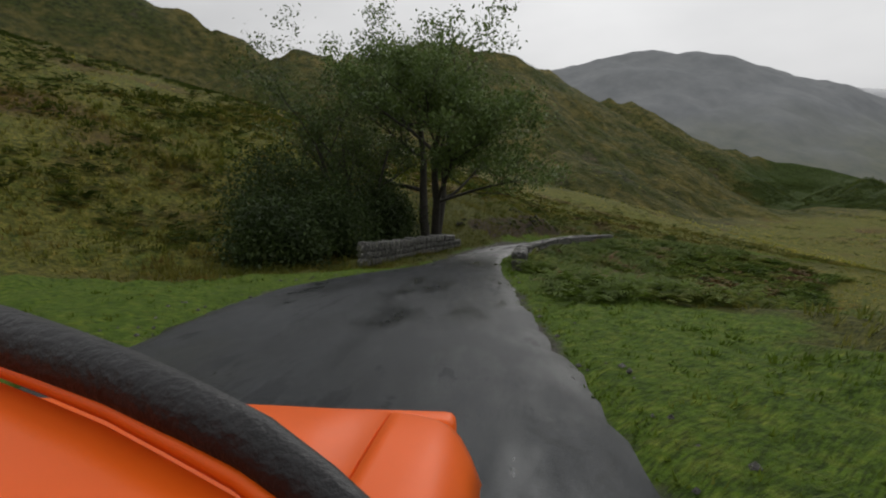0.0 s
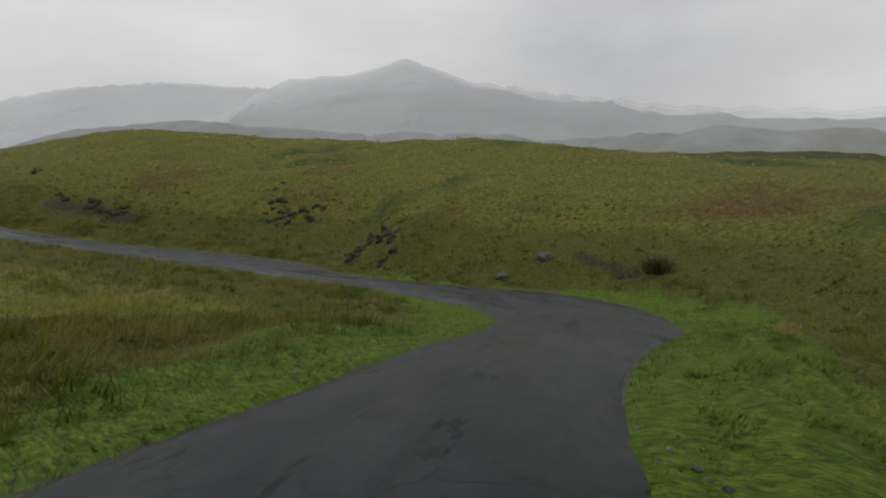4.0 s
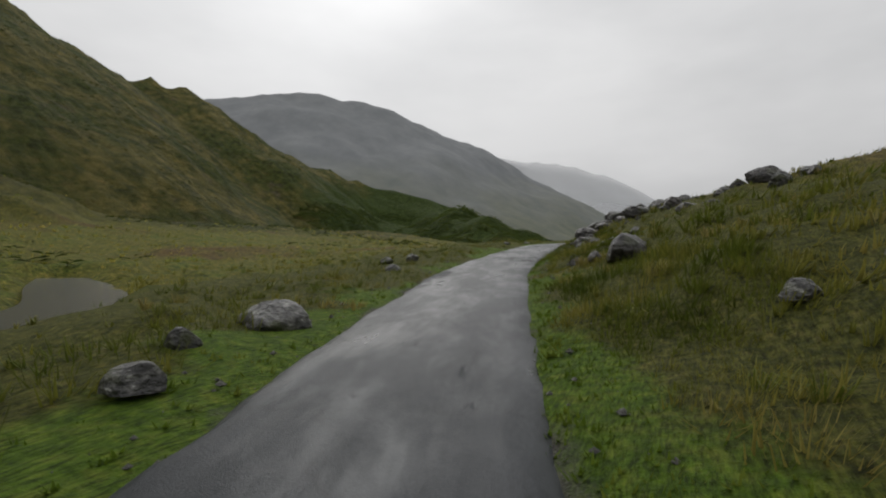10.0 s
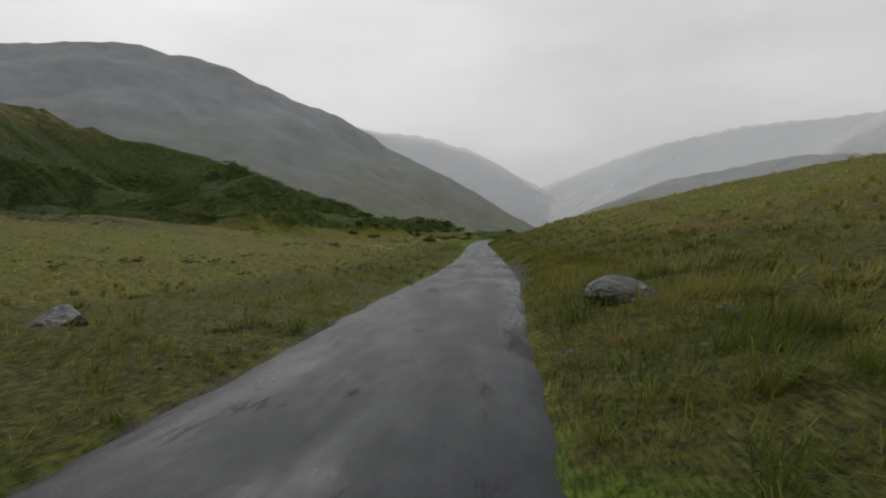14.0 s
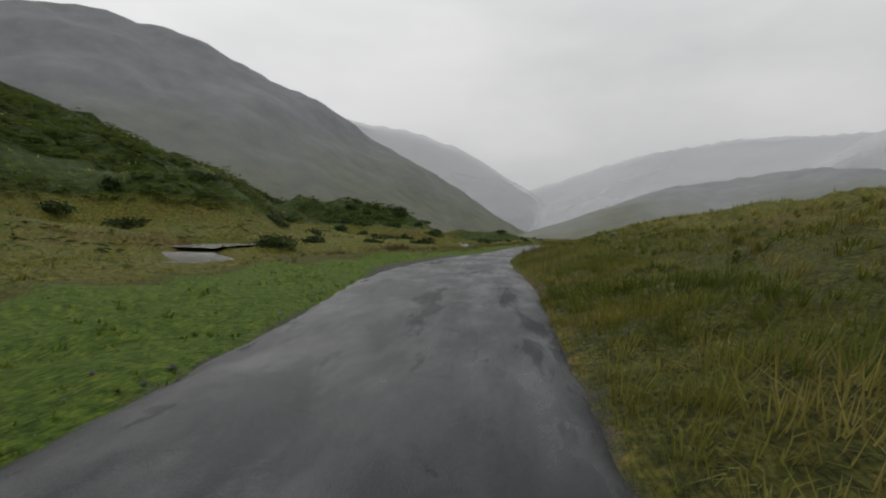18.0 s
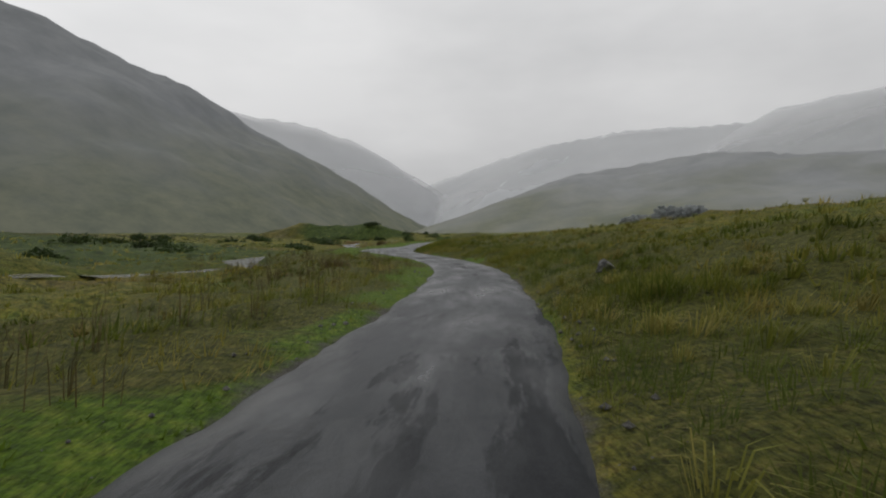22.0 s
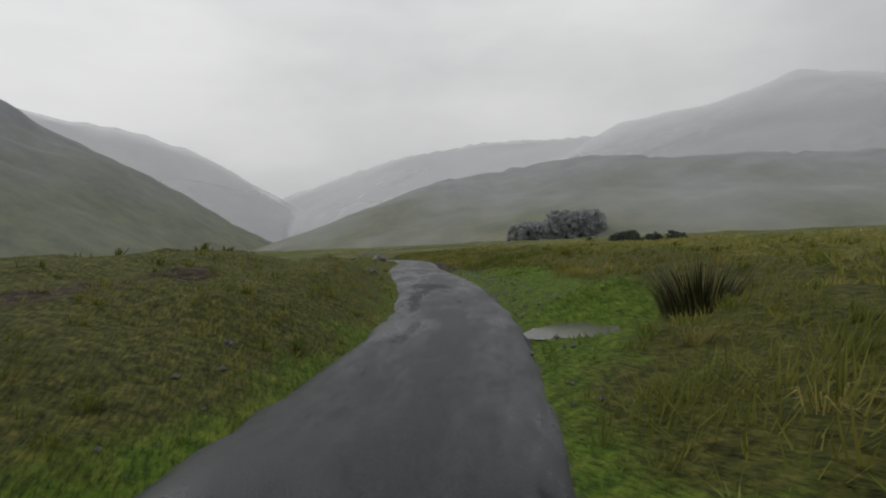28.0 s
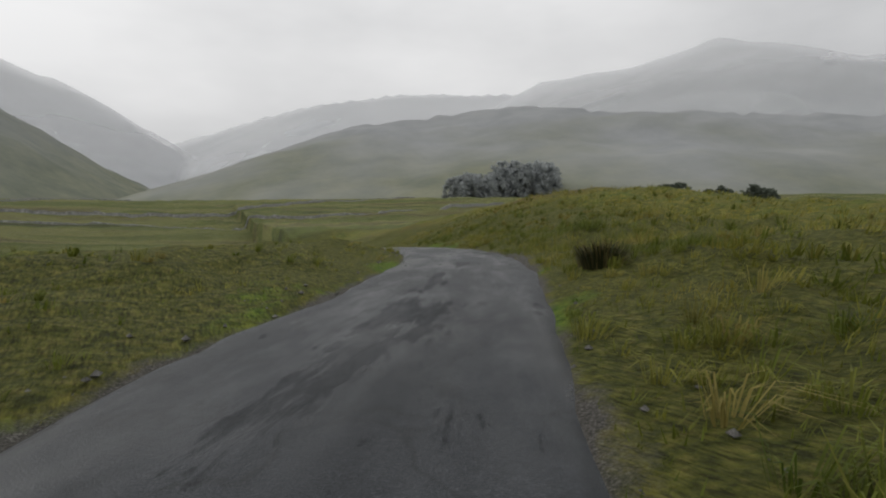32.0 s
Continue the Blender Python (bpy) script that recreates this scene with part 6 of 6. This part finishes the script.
def blades(x, y, z, height, width, lean, per, seed, plain=False):
    g = np.random.default_rng(seed)
    n = len(x) * per
    k = np.repeat(np.arange(len(x)), per)
    a = -0.3 + 1.6 * fbm(x[k] / 6.0, y[k] / 6.0, 140, 2) + g.normal(0, 0.95, n)
    h = height[k] * g.uniform(0.55, 1.25, n)
    w = width[k] * g.uniform(0.7, 1.3, n)
    ln = lean[k] * g.uniform(0.3, 1.6, n)
    r0 = np.abs(g.normal(0, 0.16, n)) * np.minimum(height[k] / 0.35, 1.4)
    bx, by, bz = x[k] + np.cos(a) * r0, y[k] + np.sin(a) * r0, z[k] - 0.05
    dx, dy = np.cos(a), np.sin(a)
    px, py = -dy * w, dx * w
    mx, my, mz = bx + dx * ln * h * 0.35, by + dy * ln * h * 0.35, bz + h * 0.62
    tx, ty, tz = bx + dx * ln * h, by + dy * ln * h, bz + h * (1 - 0.30 * ln)
    if plain:
        v = np.stack([np.stack([bx - px, by - py, bz], 1), np.stack([bx + px, by + py, bz], 1), np.stack([tx, ty, tz], 1)], 1).reshape(-1, 3)
        return v, np.arange(3 * n).reshape(-1, 3)
    v = np.stack([np.stack([bx - px, by - py, bz], 1), np.stack([bx + px, by + py, bz], 1),
                  np.stack([mx - px * 0.8, my - py * 0.8, mz], 1), np.stack([mx + px * 0.8, my + py * 0.8, mz], 1), np.stack([tx, ty, tz], 1)], 1).reshape(-1, 3)
    b = np.arange(n)[:, None] * 5
    f = np.concatenate([b + [0, 1, 3], b + [0, 3, 2], b + [2, 3, 4]], 1).reshape(-1, 3)
    return v, f


def scatter(n, u0, u1, g0, g1, power=1.0, right=0.5):
    """Random places beside the tarmac, g0 to g1 metres from its edge, on both sides; none on any stretch of the lane."""
    u = gen.uniform(u0, u1, n)
    side = np.where(gen.random(n) < right, 1.0, -1.0)
    gap = g0 + (g1 - g0) * gen.random(n) ** power
    p = lane(u)
    t = lane(u + 0.02)[:, :2] - lane(u - 0.02)[:, :2]
    t /= np.linalg.norm(t, axis=1)[:, None]
    o = side * (gap + np.where(side > 0, edge_r(u)[:, 0], edge_l(u)[:, 0]))
    x, y = p[:, 0] + t[:, 1] * o, p[:, 1] - t[:, 0] * o
    z, st, off = ground(x, y)
    e = np.where(off > 0, off - edge_r(st)[:, 0], -off - edge_l(st)[:, 0])
    ok = e > min(g0, 0.12)
    for bx, by, bw in BECK_LINES:
        d = np.full(len(x), 1e9)
        for a in range(0, len(x), 4000):
            d[a:a + 4000] = (np.sqrt((x[a:a + 4000, None] - bx) ** 2 + (y[a:a + 4000, None] - by) ** 2) - bw).min(1)
        ok &= d > 0.9
    for qx, qy, qz, qr in PUDDLE_SPOTS:
        ok &= np.hypot(x - qx, y - qy) > qr * 1.5
    return x[ok], y[ok], z[ok], st[ok], off[ok], e[ok]


def lawn_reach(u, off):
    return np.where(off > 0, np.interp(u, LAWN_RU, LAWN_RW), np.interp(u, LAWN_LU, LAWN_LW))


def tall(u, off):
    """How tall and rank the growth is beside the lane."""
    l = np.interp(u, [0, 5.8, 6.4, 8, 8.6, 12, 16, 19, 20.5, 23, 23.4, 26, 29, 32], [0.3, 0.3, 0.7, 0.7, 0.4, 0.35, 0.35, 0.3, 0.45, 0.5, 0.35, 0.35, 0.2, 0.2])
    r = np.interp(u, [0, 2, 6, 6.8, 7.4, 8.4, 8.8, 11, 14, 17, 19, 22, 23, 26, 29, 32], [0.3, 0.3, 0.3, 0.35, 0.6, 0.55, 0.4, 0.4, 0.45, 0.5, 0.5, 0.5, 0.45, 0.4, 0.40, 0.40])
    return np.where(off > 0, r, l)


lawn_tufts = []
for label, count, g0, g1, power, per, tall_by, wide, plain in [
        ("rank wet moor grass along the lane", 108000, -0.10, 3.0, 1.15, 7, 0.80, 0.0108, True),
        ("long arching grass stems along the lane", 12000, 0.0, 3.6, 1.1, 6, 0.95, 0.0060, False),
        ("tussocky moor grass back from the lane", 60000, 2.4, 9.0, 1.2, 6, 0.75, 0.023, True),
        ("rough grass further up the slopes", 30000, 8.5, 20.0, 1.1, 8, 0.9, 0.022, True),
        ("coarse tussocks on the open moor", 20000, 19.0, 50.0, 1.2, 6, 1.0, 0.045, True),
        ("far tussocks on the moor slopes", 11000, 48.0, 110.0, 1.2, 5, 1.2, 0.08, True)]:
    x, y, z, st, off, e = scatter(count, 0.0, 33.6, g0, g1, power, 0.78 if g1 < 10 else 0.5)
    short = e + 0.9 * vnoise(x / 1.3, y / 1.3, 77) + 0.8 * vnoise(x / 4.1, y / 4.1, 78) < lawn_reach(st, off)
    bare = (off > 0) & (((st > 9.13) & (st < 9.38) & (np.abs(e - 0.9) < 0.6 * (0.6 + vnoise(x / 0.7, y / 0.7, 79)))) | ((st > 11.35) & (st < 12.0) & (e < 1.2)) | ((st > 28.35) & (st < 29.5) & (e < 0.6)))
    bare |= e + 0.3 * vnoise(x / 1.3, y / 1.3, 77) < np.where(off > 0, np.interp(st, SHOULDER_RU, SHOULDER_RW), np.interp(st, SHOULDER_LU, SHOULDER_LW)) - 0.1
    rank = vnoise(x / 3.1, y / 3.1, 90)
    clump = vnoise(x / 0.55, y / 0.55, 190)
    keep = ~bare & (rank + 0.6 * gen.random(len(x)) > -0.7) & (clump + 0.9 * gen.random(len(x)) > -0.1)
    h = tall(st, off) * (0.8 + 0.4 * rank + 0.25 * clump) * (0.55 + 0.45 * np.clip(e / 0.9, 0, 1)) * tall_by
    if plain:
        lawn_tufts.append(np.stack([x, y, z], 1)[~bare & short])
    keep &= ~short
    x, y, z, h = x[keep], y[keep], z[keep], np.maximum(h[keep], 0.08)
    v, f = blades(x, y, z, h, wide * (0.7 + h), 0.45 + 0.6 * gen.random(len(x)), per, 30 + int(g1), plain=plain)
    tagged(mesh_object("grass", v, f, VERGE_BLADE if g1 < 10 else BLADE, smooth=False), label, "grass", kind="stuff")
q = np.concatenate(lawn_tufts)
v, f = blades(q[:, 0], q[:, 1], q[:, 2], np.full(len(q), 0.11), np.full(len(q), 0.018), np.full(len(q), 0.8), 5, 71, plain=True)
tagged(mesh_object("grass", v, f, SHORT, smooth=False), "short bright grazed grass on the verges", "grass", kind="stuff")

# arching tussocks that stand out of the moor grass
def tussocks(x, y, z, size, per, width, seed):
    """Fountains of long bent blades, combed a little by the wind."""
    g = np.random.default_rng(seed)
    k = np.repeat(np.arange(len(x)), per)
    n = len(k)
    a = g.uniform(0, 6.283, n)
    dx, dy = np.cos(a) + 0.45, np.sin(a) - 0.15
    h, lean = size[k] * g.uniform(0.5, 1.1, n), g.uniform(0.5, 1.5, n)
    r0 = size[k] * 0.30 * np.sqrt(g.random(n))
    w = width * g.uniform(0.7, 1.3, n) * (0.6 + size[k])
    b = np.stack([x[k] + np.cos(a) * r0, y[k] + np.sin(a) * r0, z[k] - 0.06], 1)
    side = np.stack([-np.sin(a) * w, np.cos(a) * w, 0 * w], 1)
    mid = b + np.stack([dx * lean * h * 0.32, dy * lean * h * 0.32, h * 0.66], 1)
    tip = b + np.stack([dx * lean * h * 0.95, dy * lean * h * 0.95, h * (1.0 - 0.42 * lean)], 1)
    v = np.stack([b - side, b + side, mid - side * 0.8, mid + side * 0.8, tip], 1).reshape(-1, 3)
    q = np.arange(n)[:, None] * 5
    return v, np.concatenate([q + [0, 1, 3], q + [0, 3, 2], q + [2, 3, 4]], 1).reshape(-1, 3)


for words, mat, count, g0, g1, power, per, width, u0, patch in (
        ("lush olive tussocks along the verges", TUSSOCK, 6200, 0.15, 3.6, 1.2, 32, 0.0072, 5.6, 201), ("rough olive tussocks across the moor", TUSSOCK, 6500, 3.2, 14.0, 1.2, 16, 0.018, 4.8, 202),
        ("pale straw-coloured tussocks in the moor grass", STRAW, 1500, 0.5, 12.0, 1.4, 40, 0.0075, 5.6, 203)):
    x, y, z, st, off, e = scatter(count, u0, 33.4, g0, g1, power, 0.72)
    keep = (vnoise(x / 5.0, y / 5.0, patch) + 0.5 * gen.random(len(x)) > -0.35) & (e > lawn_reach(st, off) + 0.1)
    keep &= e > np.where(off > 0, np.interp(st, SHOULDER_RU, SHOULDER_RW), np.interp(st, SHOULDER_LU, SHOULDER_LW)) + 0.1
    x, y, z, st, off = x[keep], y[keep], z[keep], st[keep], off[keep]
    v, f = tussocks(x, y, z, (0.16 + 0.50 * tall(st, off)) * gen.uniform(0.6, 1.2, len(x)), per, width, patch)
    tagged(mesh_object("grass", v, f, mat, smooth=False), words, "grass", kind="stuff")

# long mixed grass on the bank above the first bends
x, y, z, st, off, e = scatter(50000, 0.6, 5.0, 0.5, 34.0, 1.25)
keep = (off < 0) & (e > lawn_reach(st, off) * 0.6) & (vnoise(x / 1.6, y / 1.6, 211) + 0.8 * gen.random(len(x)) > -0.25)
x, y, z, e = x[keep], y[keep], z[keep], e[keep]
h = (0.42 + 0.22 * vnoise(x / 2.7, y / 2.7, 212)) * gen.uniform(0.7, 1.2, len(x)) * np.clip(0.5 + e / 3, 0.5, 1)
v, f = blades(x, y, z, h, 0.009 + 0.0018 * e, 0.5 + 0.6 * gen.random(len(x)), 6, 73, plain=True)
tagged(mesh_object("grass", v, f, BANK, smooth=False), "long green and straw grass on the bank", "grass", kind="stuff")

# brown rushes and dead stems in the wet stretches
x, y, z, st, off, e = scatter(9000, 5.6, 26.0, 0.4, 14.0, 1.3)
wet = vnoise(x / 5.0, y / 5.0, 95)
left_bed = (off < 0) & ((st > 6.0) & (st < 8.6) | (st > 19.5) & (st < 24))
right_bed = (off > 0) & ((st > 7.0) & (st < 8.8) | (st > 18.6) & (st < 20.2)) & (e < 1.8)
keep = (left_bed & (wet > -0.25) & (e > 0.9) | right_bed) & (gen.random(len(x)) < 0.8)
keep &= e > lawn_reach(st, off)
x, y, z = x[keep], y[keep], z[keep]
v, f = blades(x, y, z, 0.62 + 0.25 * gen.random(len(x)), np.full(len(x), 0.006), 0.22 + 0.2 * gen.random(len(x)), 11, 70)
tagged(mesh_object("rushes", v, f, RUSH, smooth=False), "brown rushes and dead stems in the wet ground", "rushes", kind="stuff")


# bracken: below the bridge, and in dark beds on the hill across the marsh
def fronds(x, y, z, size, per, seed):
    g = np.random.default_rng(seed)
    k = np.repeat(np.arange(len(x)), per)
    n = len(k)
    a = g.uniform(0, 6.283, n)
    L = size[k] * g.uniform(0.6, 1.3, n)
    lift = g.uniform(0.05, 0.6, n)
    dx, dy = np.cos(a), np.sin(a)
    w = L * 0.17
    c = np.stack([x[k] + g.normal(0, 0.25, n) * size[k], y[k] + g.normal(0, 0.25, n) * size[k], z[k] + 0.35 * size[k] * g.uniform(0.2, 1.6, n)], 1)
    mid = c + np.stack([dx * L * 0.5, dy * L * 0.5, lift * L * 0.4], 1)
    tip = c + np.stack([dx * L, dy * L, lift * L * 0.3], 1)
    side = np.stack([-dy * w, dx * w, 0 * w], 1)
    v = np.stack([c, mid - side, tip, mid + side], 1).reshape(-1, 3)
    return v, np.arange(4 * n).reshape(-1, 4)


def ferns(x, y, z, size, per, seed):
    """Feathered bracken fronds: a bent midrib with pairs of leaflets that shorten to the tip."""
    g = np.random.default_rng(seed)
    k = np.repeat(np.arange(len(x)), per)
    n = len(k)
    a = g.uniform(0, 6.283, n)
    L = size[k] * g.uniform(0.7, 1.3, n)
    d = np.stack([np.cos(a), np.sin(a), 0 * a], 1)
    side = np.stack([-np.sin(a), np.cos(a), 0 * a], 1)
    lift = g.uniform(0.35, 1.0, n)
    root = np.stack([x[k], y[k], z[k]], 1) + d * 0.04
    out = []
    for q in range(8):
        s0, s1 = 0.18 + 0.80 * q / 8, 0.18 + 0.80 * (q + 0.8) / 8
        height = [np.stack([0 * L, 0 * L, lift * L * (1.5 * s - 1.1 * s * s)], 1) for s in (s0, s1)]
        p0, p1 = root + d * (L * s0)[:, None] + height[0], root + d * (L * s1)[:, None] + height[1]
        reach = (L * 0.30 * (1.08 - s0))[:, None]
        droop = np.stack([0 * L, 0 * L, -0.22 * reach[:, 0]], 1)
        for sgn in (-1, 1):
            out.append(np.stack([p0, p1, (p0 + p1) / 2 + side * reach * sgn + d * reach * 0.35 + droop], 1))
    v = np.concatenate(out).reshape(-1, 3)
    return v, np.arange(len(v)).reshape(-1, 3)


x, y, z, st, off, e = scatter(17000, 0.35, 3.0, 0.9, 18.0, 1.35, 0.62)
right_bank = (off > 0) & (e > 0.9) & (vnoise(x / 3, y / 3, 83) > -0.6)
left_bank = (off < 0) & (gen.random(len(x)) < np.clip((st - 1.45) / 0.9, 0, 1)) & (e > 0.9)
mixed_in = vnoise(x / 2.4, y / 2.4, 85) + 0.5 * gen.random(len(x))
for words, mat, pick in (("wet green bracken covering the slope below the wall", VALLEY_FERN, right_bank & (mixed_in > -0.25)), ("browning bracken among the green below the wall", RUST, right_bank & (mixed_in < -0.45)),
                         ("dark green bracken and bilberry on the bank", FERN, left_bank & (mixed_in > 0.55)), ("rust-brown dying bracken on the bank", RUST, left_bank & (mixed_in <= -0.52))):
    close = pick & (e < 7)
    v, f = ferns(x[close], y[close], z[close], 0.50 + 0.40 * gen.random(close.sum()), 4, 84)
    v2, f2 = fronds(x[pick & ~close], y[pick & ~close], z[pick & ~close], 0.42 + 0.3 * gen.random((pick & ~close).sum()), 7, 184)
    f2 = np.concatenate([f2[:, :3], f2[:, [0, 2, 3]]])
    tagged(mesh_object("bracken", np.concatenate([v, v2]), np.concatenate([f, f2 + len(v)]), mat, smooth=False), words, "bracken", kind="stuff")
bx, by = gen.uniform(-230, -50, 24000), gen.uniform(440, 640, 24000)
bz, bst, boff = ground(bx, by)
keep = (bz > 1.0) & (bz < 28) & (vnoise(bx / 14, by / 14, 86) > -0.35) & (np.abs(boff) > 26)
v, f = fronds(bx[keep], by[keep], bz[keep], 0.85 + 0.6 * gen.random(keep.sum()), 5, 87)
tagged(mesh_object("bracken", v, f, HILL_FERN, smooth=False), "dark green bracken beds on the hillside", "bracken", kind="stuff")
bx, by = gen.uniform(-330, -30, 30000), gen.uniform(60, 900, 30000)
bz, bst, boff = ground(bx, by)
rising = ground(bx - 7, by)[0] > bz + 0.6
keep = (np.abs(boff) > 22) & (rising | (bz < 12)) & (vnoise(bx / 22, by / 22, 88) + 0.5 * vnoise(bx / 6, by / 6, 188) > 0.2)
v, f = fronds(bx[keep], by[keep], bz[keep], 0.45 + 0.45 * gen.random(keep.sum()), 6, 89)
tagged(mesh_object("bracken", v, f, FERN, smooth=False), "scattered bracken and gorse across the marsh and fell", "bracken", kind="stuff")

# rough growth on the fell above the bridge
bx, by = gen.uniform(-130, -18, 16000), gen.uniform(-10, 90, 16000)
bz, bst, boff = ground(bx, by)
rising = ground(bx - 7, by)[0] > bz + 0.6
patchy = vnoise(bx / 7, by / 7, 288) + 0.6 * vnoise(bx / 2.5, by / 2.5, 289)
for words, mat, pick in (("green bracken patches on the fell above the bridge", FERN, rising & (boff < -13) & (patchy > 0.25)), ("rusty bracken patches on the fell above the bridge", RUST, rising & (boff < -13) & (patchy < -0.75))):
    v, f = fronds(bx[pick], by[pick], bz[pick], 0.35 + 0.3 * gen.random(pick.sum()), 7, 290)
    tagged(mesh_object("bracken", v, f, mat, smooth=False), words, "bracken", kind="stuff")

# pebbles and broken edge along the tarmac
x, y, z, st, off, e = scatter(20000, 0.0, 33.0, -0.25, 0.7, 1.4)
dense = np.where(off > 0, np.interp(st, [0, 6.9, 7.3, 8, 8.4, 11.3, 11.4, 12, 12.1, 14.4, 14.7, 15.2, 19.9, 20.2, 20.6, 28.3, 28.6, 29.4, 29.6], [0.5, 0.5, 0.9, 0.8, 0.5, 0.5, 1, 1, 0.5, 0.5, 0.9, 0.5, 0.5, 0.9, 0.5, 0.5, 1, 0.9, 0.5]),
                 np.interp(st, [0, 1.0, 1.4, 1.6, 2.2, 2.6, 3], [0.5, 0.8, 0.9, 0.4, 0.7, 0.8, 0.5]))
keep = gen.random(len(x)) < dense
keep |= e < np.where(off > 0, np.interp(st, SHOULDER_RU, SHOULDER_RW), np.interp(st, SHOULDER_LU, SHOULDER_LW))
x2, y2, z2, st2, off2, e2 = scatter(5000, 11.3, 12.05, 0.0, 1.5, 0.8)
k2 = off2 > 0
x3, y3, z3, st3, off3, e3 = scatter(5000, 28.35, 29.4, 0.0, 2.4, 1.2)
k3 = (off3 > 0) & (e3 < 1.0)
x, y, z = np.concatenate([x[keep], x2[k2], x3[k3]]), np.concatenate([y[keep], y2[k2], y3[k3]]), np.concatenate([z[keep], z2[k2], z3[k3]])
size = 0.010 + 0.05 * gen.random(len(x)) ** 3
octa = np.array([(1, 0, 0), (-1, 0, 0), (0, 1, 0), (0, -1, 0), (0, 0, 0.7), (0, 0, -0.5)], float)
tri = np.array([(0, 2, 4), (2, 1, 4), (1, 3, 4), (3, 0, 4), (2, 0, 5), (1, 2, 5), (3, 1, 5), (0, 3, 5)])
turn = gen.uniform(0, 6.28, len(x))
ox = octa[None, :, 0] * np.cos(turn)[:, None] - octa[None, :, 1] * np.sin(turn)[:, None] * gen.uniform(0.5, 1, (len(x), 1))
oy = octa[None, :, 0] * np.sin(turn)[:, None] + octa[None, :, 1] * np.cos(turn)[:, None]
v = np.stack([x[:, None] + ox * size[:, None], y[:, None] + oy * size[:, None], z[:, None] + (octa[None, :, 2] + 0.3) * size[:, None]], 2).reshape(-1, 3)
f = (tri[None] + np.arange(len(x))[:, None, None] * 6).reshape(-1, 3)
tagged(mesh_object("gravel", v, f, GRAVEL, smooth=False), "wet loose stones along the broken road edge", "gravel", kind="stuff")

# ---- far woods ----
# Mist is painted into the leaf colours: conifers paled, copse greyed.
WOOD = material("mist_paled_conifers", [(0.3, (0.335, 0.355, 0.355)), (0.7, (0.350, 0.370, 0.368))], scale=0.1, bump=0, island=0.05, rough=1.0, spec=0.0, thin=0.5)
COPSE = material("mist_greyed_copse", [(0.3, (0.085, 0.102, 0.080)), (0.7, (0.115, 0.130, 0.100))], scale=0.15, bump=0, island=0.1, rough=1.0, spec=0.0, thin=0.5)


def wood(name, label, x0, y0, x1, y1, deep, n, tall_m, mat, seed, leaf):
    g = np.random.default_rng(seed)
    s, q = g.random(n), g.normal(0, 1, n)
    L = math.hypot(x1 - x0, y1 - y0)
    px = x0 + (x1 - x0) * s - (y1 - y0) / L * q * deep
    py = y0 + (y1 - y0) * s + (x1 - x0) / L * q * deep
    pz = ground(px, py)[0]
    h = tall_m * g.uniform(0.6, 1.1, n)
    pts = []
    for k in range(n):
        for lev in np.linspace(0.05, 1, 9):
            r = h[k] * 0.42 * math.sqrt(max(1.04 - lev * lev, 0.02))
            for a in g.uniform(0, 6.28, 4):
                pts.append((px[k] + math.cos(a) * r, py[k] + math.sin(a) * r, pz[k] + h[k] * lev))
    v, f = leaf_cloud(pts, 8, tall_m * 0.05, leaf * 0.75, seed)
    tagged(mesh_object(name, v, f, mat, smooth=False), label, "wood", kind="stuff")


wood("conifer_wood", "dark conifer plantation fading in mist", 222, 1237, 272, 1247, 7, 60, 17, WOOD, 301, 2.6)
wood("conifer_wood", "taller conifers, paled by mist, at the plantation's end", 268, 1247, 326, 1260, 7, 70, 28, WOOD, 302, 2.8)
wood("copse", "line of wind-shaped trees behind the knoll", 158, 972, 182, 943, 3, 30, 8.5, COPSE, 303, 1.1)
wood("copse", "lone round tree behind the knoll", 148, 981, 150, 979, 1, 3, 9, COPSE, 304, 0.9)
